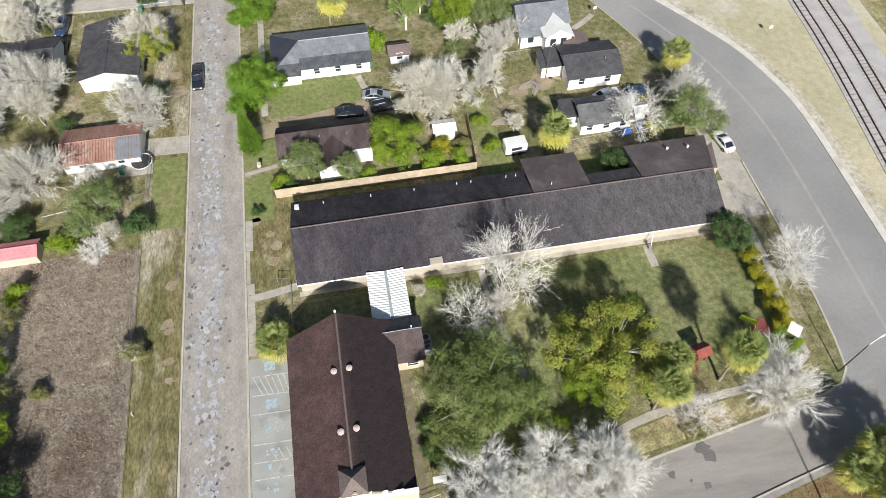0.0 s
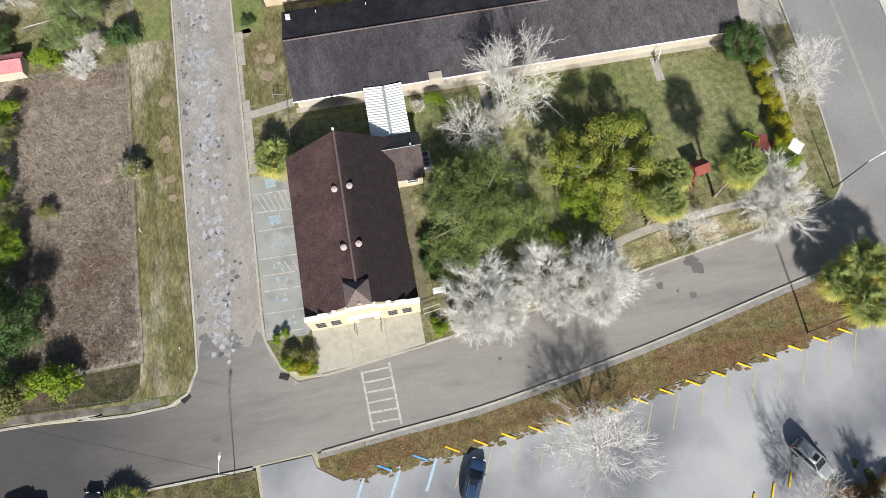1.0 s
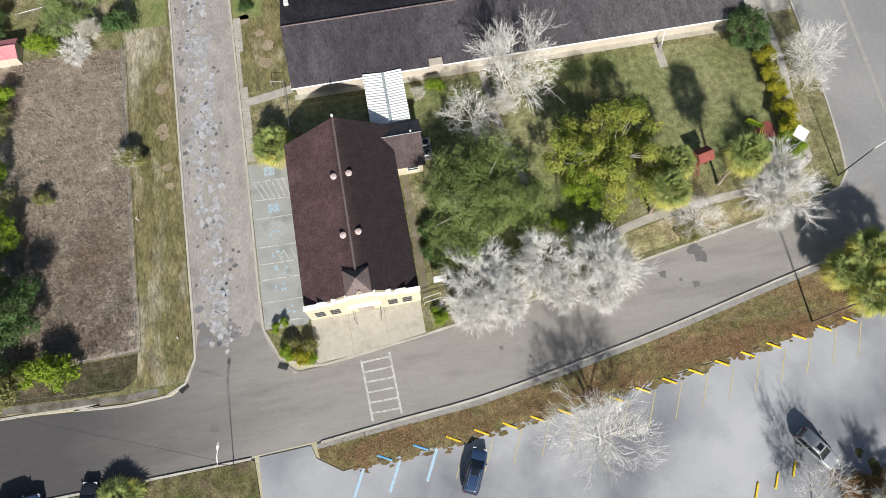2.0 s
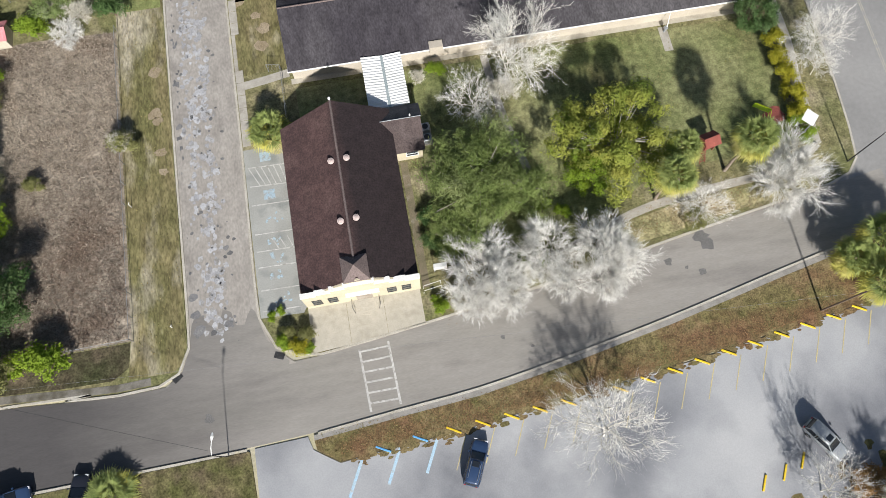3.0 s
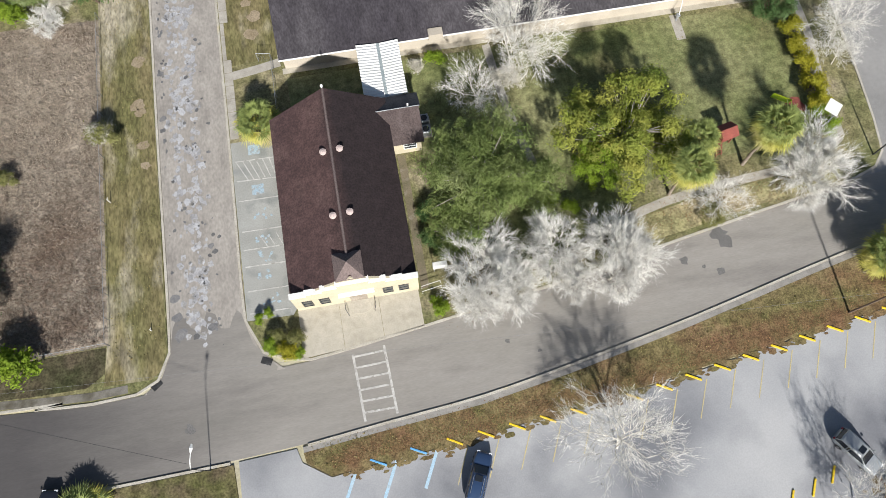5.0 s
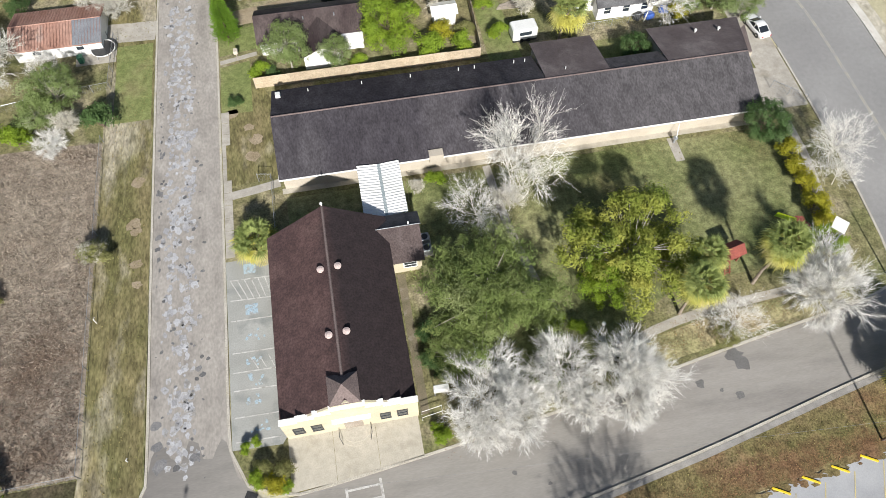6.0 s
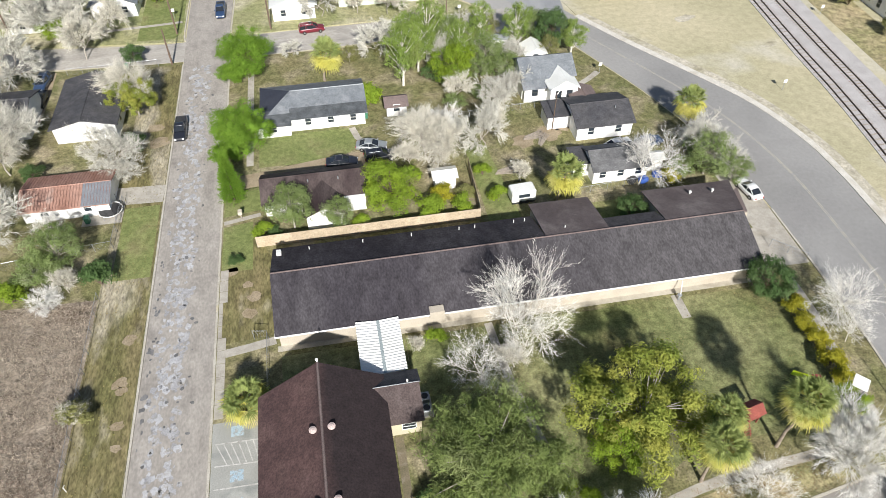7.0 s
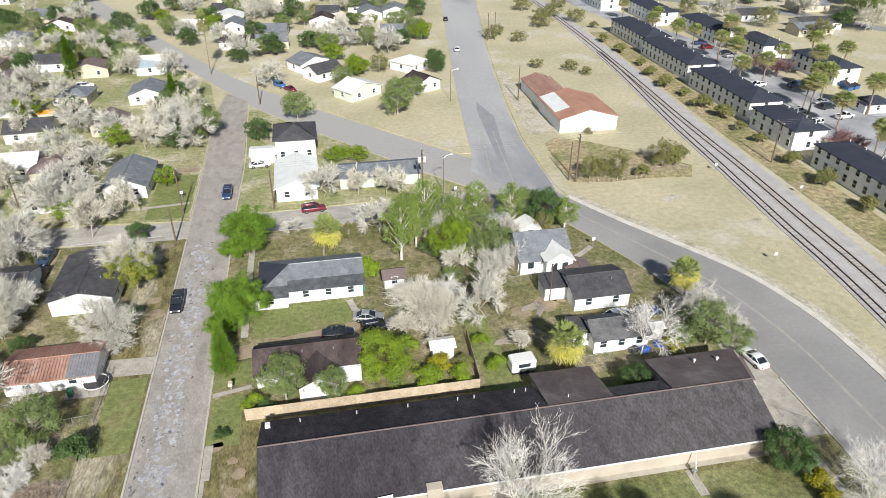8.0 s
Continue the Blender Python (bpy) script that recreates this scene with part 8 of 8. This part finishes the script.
# ---- fences ----
def board_fence(a, b, h=1.85, n=12):
    f = thing("wooden_fence", pose(0, 0, G), "pale new timber board fence behind the annex", "fence")
    a, b = Vector((*a, 0)), Vector((*b, 0))
    d = (b - a).normalized()
    nrm = Vector((-d.y, d.x, 0))
    rng = random.Random(5)
    for i in range(n):
        p, q = a.lerp(b, i / n), a.lerp(b, (i + 1) / n)
        k = int((q - p).length / 0.145)
        front, rear = [], []
        for j in range(k):
            lift = 0.012 if j % 2 else 0.026
            for u in (j / k, (j + 0.96) / k):
                s = p.lerp(q, u)
                front.append((s.x - nrm.x * lift, s.y - nrm.y * lift))
                rear.append((s.x + nrm.x * 0.01, s.y + nrm.y * 0.01))
        g = Geo().slab(front + rear[::-1], 0.03, h + rng.uniform(-0.03, 0.03))
        part("fence_panel", g, WOOD, f)
        part("post", Geo().box(p.x - 0.05, p.x + 0.05, p.y + 0.02, p.y + 0.12, 0, h - 0.05), WOOD_OLD, f)
    return f


board_fence((-12.2, 61.2), (16.9, 61.25), n=13)
board_fence((16.95, 61.4), (17.5, 72.0), n=5)


def wire_fence(pts, label, h=1.3, base=G, spacing=2.6):
    f = thing("wire_fence", pose(0, 0, base), label, "fence")
    g = Geo()
    for a, b in zip(pts, pts[1:]):
        a, b = Vector((*a, 0)), Vector((*b, 0))
        n = max(1, round((b - a).length / spacing))
        for i in range(n + 1):
            p = a.lerp(b, i / n)
            part("post", Geo().tube([(p.x, p.y, 0), (p.x, p.y, h + 0.05)], 0.035, 6), METAL_G, f)
        part("top_rail", Geo().tube([(a.x, a.y, h), (b.x, b.y, h)], 0.025, 5), METAL_G, f)
        m = max(2, int((b - a).length / 0.3))
        for i in range(m):
            p, q = a.lerp(b, i / m), a.lerp(b, (i + 1) / m)
            g.tube([(p.x, p.y, 0.05), (q.x, q.y, h)], 0.005, 3, False)
            g.tube([(q.x, q.y, 0.05), (p.x, p.y, h)], 0.005, 3, False)
    part("wire_mesh", g, METAL_G, f)
    return f


wire_fence([(-30.7, 55.8), (-30.6, 15.8), (-44, 15.6)], "rusting wire fence round the weedy lot")
wire_fence([(-11.0, 46.3), (-11.0, 39.0)], "chain-link fence beside the church", 1.5)
wire_fence([(-12.6, 46.6), (-11.0, 46.3)], "chain-link gate beside the annex", 1.5)
wire_fence([(-30.0, 73.2), (-30.3, 64.4), (-36.8, 63.8)], "chain-link fence round a back garden")
wire_fence([(-44, 62.6), (-38.6, 63.4)], "chain-link fence behind a shed house")
wire_fence([(-43.5, 107.8), (-28.8, 108.2)], "chain-link fence along the cross street")
wire_fence([(30.5, 63.4), (43, 64.2)], "chain-link fence behind the annex")
wire_fence([(52.2, 49.5), (55.4, 46.4)], "low chain-link fence at the annex yard")
wire_fence([(50.4, 119.6), (63, 119.9), (77, 120.3)], "weathered post and wire fence in the field", 1.2, 0.05)
wire_fence([(-12.1, 90.5), (-16.4, 91)], "white picket line beside a house", 1.1)
wire_fence([(19, 84), (31, 84.6)], "wire fence between back gardens", 1.2)

# ---- playground and yard things ----
ps = thing("play_tower", pose(37.2, 26.9, G, 0, 0, 12), "red timber play tower with a ladder and a slide", "play tower")
for x in (-0.7, 0.7):
    for y in (-0.6, 0.6):
        part("post", Geo().box(x - 0.06, x + 0.06, y - 0.06, y + 0.06, 0, 2.1), RED_WOOD, ps)
part("platform", Geo().box(-0.8, 0.8, -0.7, 0.7, 1.1, 1.2), RED_WOOD, ps)
part("roof", Geo().add([(-1.0, -0.95, 2.05), (1.0, -0.95, 2.05), (1.0, 0.95, 2.05), (-1.0, 0.95, 2.05), (-1.0, 0, 2.75), (1.0, 0, 2.75)], [(0, 1, 5, 4), (2, 3, 4, 5), (0, 4, 3), (1, 2, 5), (3, 2, 1, 0)]), RED_WOOD, ps)
for i in range(5):
    part("rail", Geo().box(-0.75 + i * 0.34, -0.65 + i * 0.34, -0.68, -0.62, 1.2, 1.85), RED_WOOD, ps)
for i in range(6):
    part("rung", Geo().box(-1.5 - i * 0.02, -0.75, -1.6 + i * 0.2, -1.52 + i * 0.2, 0.3 + i * 0.28, 0.38 + i * 0.28), RED_WOOD, ps)
for x in (-1.5, -0.85):
    part("ladder_side", Geo().tube([(x, -1.7, 0.0), (x, -0.4, 2.1)], 0.05, 5), RED_WOOD, ps)
part("slide", Geo().add([(-0.3, 0.7, 1.15), (0.25, 0.7, 1.15), (-0.9, 2.6, 0.15), (-1.45, 2.5, 0.15), (-0.3, 0.7, 1.05), (0.25, 0.7, 1.05), (-0.9, 2.6, 0.05), (-1.45, 2.5, 0.05)], [(0, 1, 2, 3), (7, 6, 5, 4), (0, 4, 5, 1), (1, 5, 6, 2), (2, 6, 7, 3), (3, 7, 4, 0)]), TAN_WALL, ps, "tan plastic slide")
sl = thing("slide", pose(45.4, 30.0, G, 0, 0, 30), "lime green plastic slide on red rubber mulch", "slide")
part("chute", Geo().add([(-0.3, 1.4, 0.2), (0.3, 1.4, 0.2), (0.3, -0.6, 1.3), (-0.3, -0.6, 1.3), (-0.36, 1.4, 0.35), (0.36, 1.4, 0.35), (0.36, -0.6, 1.45), (-0.36, -0.6, 1.45)], [(0, 1, 2, 3), (0, 3, 7, 4), (1, 5, 6, 2), (0, 4, 5, 1), (3, 2, 6, 7)]), LIME, sl)
part("ladder", Geo().tube([(-0.25, -0.65, 1.3), (-0.25, -1.1, 0)], 0.04, 5).tube([(0.25, -0.65, 1.3), (0.25, -1.1, 0)], 0.04, 5), LIME, sl)
mul = Geo()
blot(mul, 46.7, 29.4, 1.6, G + 0.03, 0.8, 0.4, 12)
solid("rubber_mulch", mul, BRICKRED, "patch of dusty red rubber mulch", "mulch", "stuff")
bb = thing("basketball_hoop", pose(49.0, 26.4, G), "white basketball backboard on a grey pole", "basketball hoop")
part("pole", Geo().tube([(0, 0, 0), (0, 0, 3.0), (-0.4, 0.5, 3.6)], 0.07, 8), METAL_G, bb)
bo = part("backboard", Geo().add([(-1.75, 0.3, 4.0), (-0.75, -0.75, 3.95), (0.15, 0.25, 4.3), (-0.85, 1.3, 4.35), (-1.75, 0.3, 3.94), (-0.75, -0.75, 3.89), (0.15, 0.25, 4.24), (-0.85, 1.3, 4.29)], [(0, 1, 2, 3), (7, 6, 5, 4), (0, 4, 5, 1), (1, 5, 6, 2), (2, 6, 7, 3), (3, 7, 4, 0)]), METAL_W, bb)
part("rim", Geo().tube([(-1.6 + 0.23 * math.cos(a), -0.9 + 0.23 * math.sin(a), 3.4) for a in np.linspace(0, 2 * math.pi, 13)], 0.015, 5, False), METAL_W, bb)
sg = thing("sign_board", pose(3.6, 17.6, G), "white sign board on posts beside the church", "sign")
part("board", Geo().box(-0.75, 0.75, -0.28, 0.28, 1.5, 2.3, 0.05), METAL_W, sg)
for s in (-0.6, 0.6):
    part("post", Geo().tube([(s, 0, 0), (s, 0, 1.6)], 0.05, 6), METAL_G, sg)
rp = thing("handrail", pose(1.8, 15.4, G), "white tube handrail beside the church forecourt", "handrail")
for y in (0.0, 0.55):
    part("rail", Geo().tube([(-0.4, y, 0), (-0.4, y, 0.95), (1.6, y + 0.3, 0.95), (1.6, y + 0.3, 0)], 0.03, 6), METAL_W, rp)
pump = thing("water_fountain", pose(37.0, 43.3, G), "grey metal drinking fountain on a concrete stub", "fountain")
part("pedestal", Geo().tube([(0, 0, 0), (0, 0, 0.8), (0, 0, 0.85), (0, 0, 0.95)], [0.14, 0.12, 0.3, 0.26], 10), METAL_G, pump)
part("pipe", Geo().tube([(0.1, 0, 0.9), (0.3, 0.6, 1.7), (0.35, 0.9, 2.3)], 0.05, 6), METAL_W, pump)
lp = thing("lamp_post", pose(20.6, 20.8, G), "small white globe lamp on a post", "lamp post")
part("post", Geo().tube([(0, 0, 0), (0, 0, 2.8)], 0.05, 8), METAL_G, lp)
part("globe", Geo().tube([(0, 0, 2.8), (0, 0, 2.9), (0, 0, 3.1), (0, 0, 3.25)], [0.08, 0.2, 0.2, 0.06], 10), METAL_W, lp)
tr = thing("trampoline", pose(-31.4, 71.2, G), "round black trampoline with a pale rim", "trampoline")
part("mat", Geo().tube([(0, 0, 0.7), (0, 0, 0.73)], 1.45, 24), DARK, tr)
part("rim", Geo().tube([(1.55 * math.cos(a), 1.55 * math.sin(a), 0.74) for a in np.linspace(0, 2 * math.pi, 25)], 0.07, 6, False), METAL_W, tr)
for k in range(6):
    a = k * math.pi / 3
    part("leg", Geo().tube([(1.5 * math.cos(a), 1.5 * math.sin(a), 0), (1.5 * math.cos(a), 1.5 * math.sin(a), 0.72)], 0.04, 6), METAL_G, tr)
    part("net_pole", Geo().tube([(1.6 * math.cos(a), 1.6 * math.sin(a), 0.7), (1.6 * math.cos(a), 1.6 * math.sin(a), 2.2)], 0.03, 6), DARK, tr)
solid("trampoline_pad", Geo().box(-35, -29.9, 69.2, 72.8, 0.05, G + 0.016), CONCRETE, "concrete pad behind the shed house", "pavement")


def wheelie_bin(x, y, turn=0, base=G):
    b = thing("wheelie_bin", pose(x, y, base, 0, 0, turn), "dark green plastic wheelie bin", "bin")
    part("body", Geo().box(-0.3, 0.3, -0.35, 0.35, 0.08, 1.0, 0.04), BINGREEN, b)
    part("lid", Geo().box(-0.33, 0.33, -0.4, 0.38, 1.0, 1.07, 0.03), BINGREEN, b)


wheelie_bin(-34.2, 69.9)
wheelie_bin(-33.9, 108.0, 20)
wheelie_bin(4.4, 86.8, 0)
mb = thing("mailbox", pose(-14.3, 67.0, G), "pale box mailbox beside a path", "mailbox")
part("post", Geo().box(-0.07, 0.07, -0.07, 0.07, 0, 1.0), WOOD_OLD, mb)
part("box", Geo().box(-0.28, 0.28, -0.4, 0.4, 1.0, 1.4, 0.06), TAN_WALL, mb)
rv = thing("trailer", pose(23.3, 64.0, G, 0, 0, 3), "small white camper trailer behind the annex", "trailer")
part("body", Geo().box(-1.7, 1.7, -1.0, 1.1, 0.5, 2.1, 0.15), METAL_W, rv)
part("skirt", Geo().box(-1.6, 1.6, -0.95, 1.0, 0.15, 0.52), DARK, rv)
part("window", Geo().box(-0.8, 0.8, -1.03, -0.99, 1.2, 1.75), GLASS, rv)
for s in (-0.5, 0.5):
    t_ = part("tyre", WHEEL, None, rv)
    t_.location = (s, -0.9, 0.34)
for x, y, turn, n in ((28.6, 77.4, 10, 6), (29.8, 76.4, 60, 5), (22.6, 70.2, 4, 6)):
    pile = thing("timber_pile", pose(x, y, G, 0, 0, turn), "loose pile of weathered boards in a back yard", "timber pile")
    for i in range(n):
        b = part("board", Geo().box(-1.6, 1.6, -0.1, 0.1, 0, 0.05), WOOD_OLD, pile)
        b.matrix_basis = pose(0.1 * i, -0.5 + 0.22 * i, 0.05 * (i % 3), 0, 0, 4 * i - 8)
for x, y, turn in ((41.2, 64.6, 20), (43.6, 65.4, -10), (39.6, 64.8, 40)):
    bn = thing("tarp_bundle", pose(x, y, G, 0, 0, turn), "dark blue tarpaulin bundle behind the annex", "tarp")
    part("cover", Geo().box(-0.7, 0.7, -0.5, 0.5, 0, 0.7, 0.2), BLUE_TARP if x > 40 else DARK, bn)
for x, y, h in ((-30.1, 31.6, 0.9), (-26.4, 16.6, 0.5)):
    mk = thing("marker_post", pose(x, y, G), "short white plastic marker post in the grass", "marker post")
    part("post", Geo().tube([(0, 0, 0), (0, 0, h), (0.2, 0.1, h + 0.25)], 0.05, 6), METAL_W, mk)
for x, y in ((82.0, 117.7), (92.9, 104.5), (72.5, 82.2), (44.6, 92.6), (25.4, 116.9), (-27.5, 125)):
    mk = thing("road_sign", pose(x, y, 0.06), "small white sign plate on a post", "sign")
    part("post", Geo().tube([(0, 0, 0), (0, 0, 1.9)], 0.04, 6), METAL_G, mk)
    part("plate", Geo().box(-0.3, 0.3, -0.03, 0.01, 1.4, 2.0), METAL_W, mk)
flat("road_corner", [(50.5, 19.4), (58, 19.8), (58, 30), (54.9, 30), (54.6, 24), (53, 21)], ASPHALT_N, "grey asphalt corner of two roads", "road", -0.01, 0.006)
# ---- far houses ----
rng = random.Random(9)
for i, (x, y, k) in enumerate(FARH):
    w, d = rng.uniform(3.6, 5.5), rng.uniform(3.6, 5.0)
    roof_m = (SHING_BLUE, SHING_BLACK, SHING_TAUPE, METAL_W, SHING_WARM, SHING_BLUE)[i % 6] if k != 2 else METAL_W
    wall_m = (WHITE_WALL, WHITE_WALL, TAN_WALL)[i % 3] if k != 2 else MINT_WALL
    house("far house with " + ("white" if wall_m is WHITE_WALL else "pale") + " walls and " + ("a light" if roof_m is METAL_W else "a dark") + " pitched roof", x - w, x + w, y - d, y + d, 2.8, 4.5, "x" if i % 2 else "y", wall_m, roof_m, i % 5 == 0, 0.4, "ssew", 0.06, rng.uniform(-8, 8) + (35 if x > -35 and 175 < y < 215 else 0), group="houses of the far neighbourhood")
house("far shed with a red sheet roof", -50.5, -45.5, 163, 168, 2.3, 3.2, "x", WHITE_WALL, TERRA, False, 0.3, "s", 0.06, name="shed")
house("far shed with an orange cover", -69, -65.5, 179, 181.5, 1.5, 1.9, "x", TAN_WALL, ORANGE, False, 0.1, "", 0.06, name="shed")
house("far house with a pale blue roof", -52, -44, 214, 222, 2.6, 3.6, "x", WHITE_WALL, PAINT_B, False, 0.3, "s", 0.06, 5)

for i, (x, y, w, d) in enumerate(((180, 224, 7, 4), (188, 232, 8, 4.5), (206, 262, 7, 5), (172, 250, 6, 4.5), (196, 292, 7, 5))):
    house("low house with pale walls beyond the apartments", x - w, x + w, y - d, y + d, 2.8, 4.2, "x", WHITE_WALL if i % 2 else TAN_WALL, (SHING_BLUE, SHING_BLACK)[i % 2], False, 0.4, "sss", 0.05)
ribbon("road_far", [(150, 300), (190, 262), (215, 222), (240, 205)], 9, ASPHALT_N, "far road of pale grey asphalt", "road", z=0.05, t=0.02)
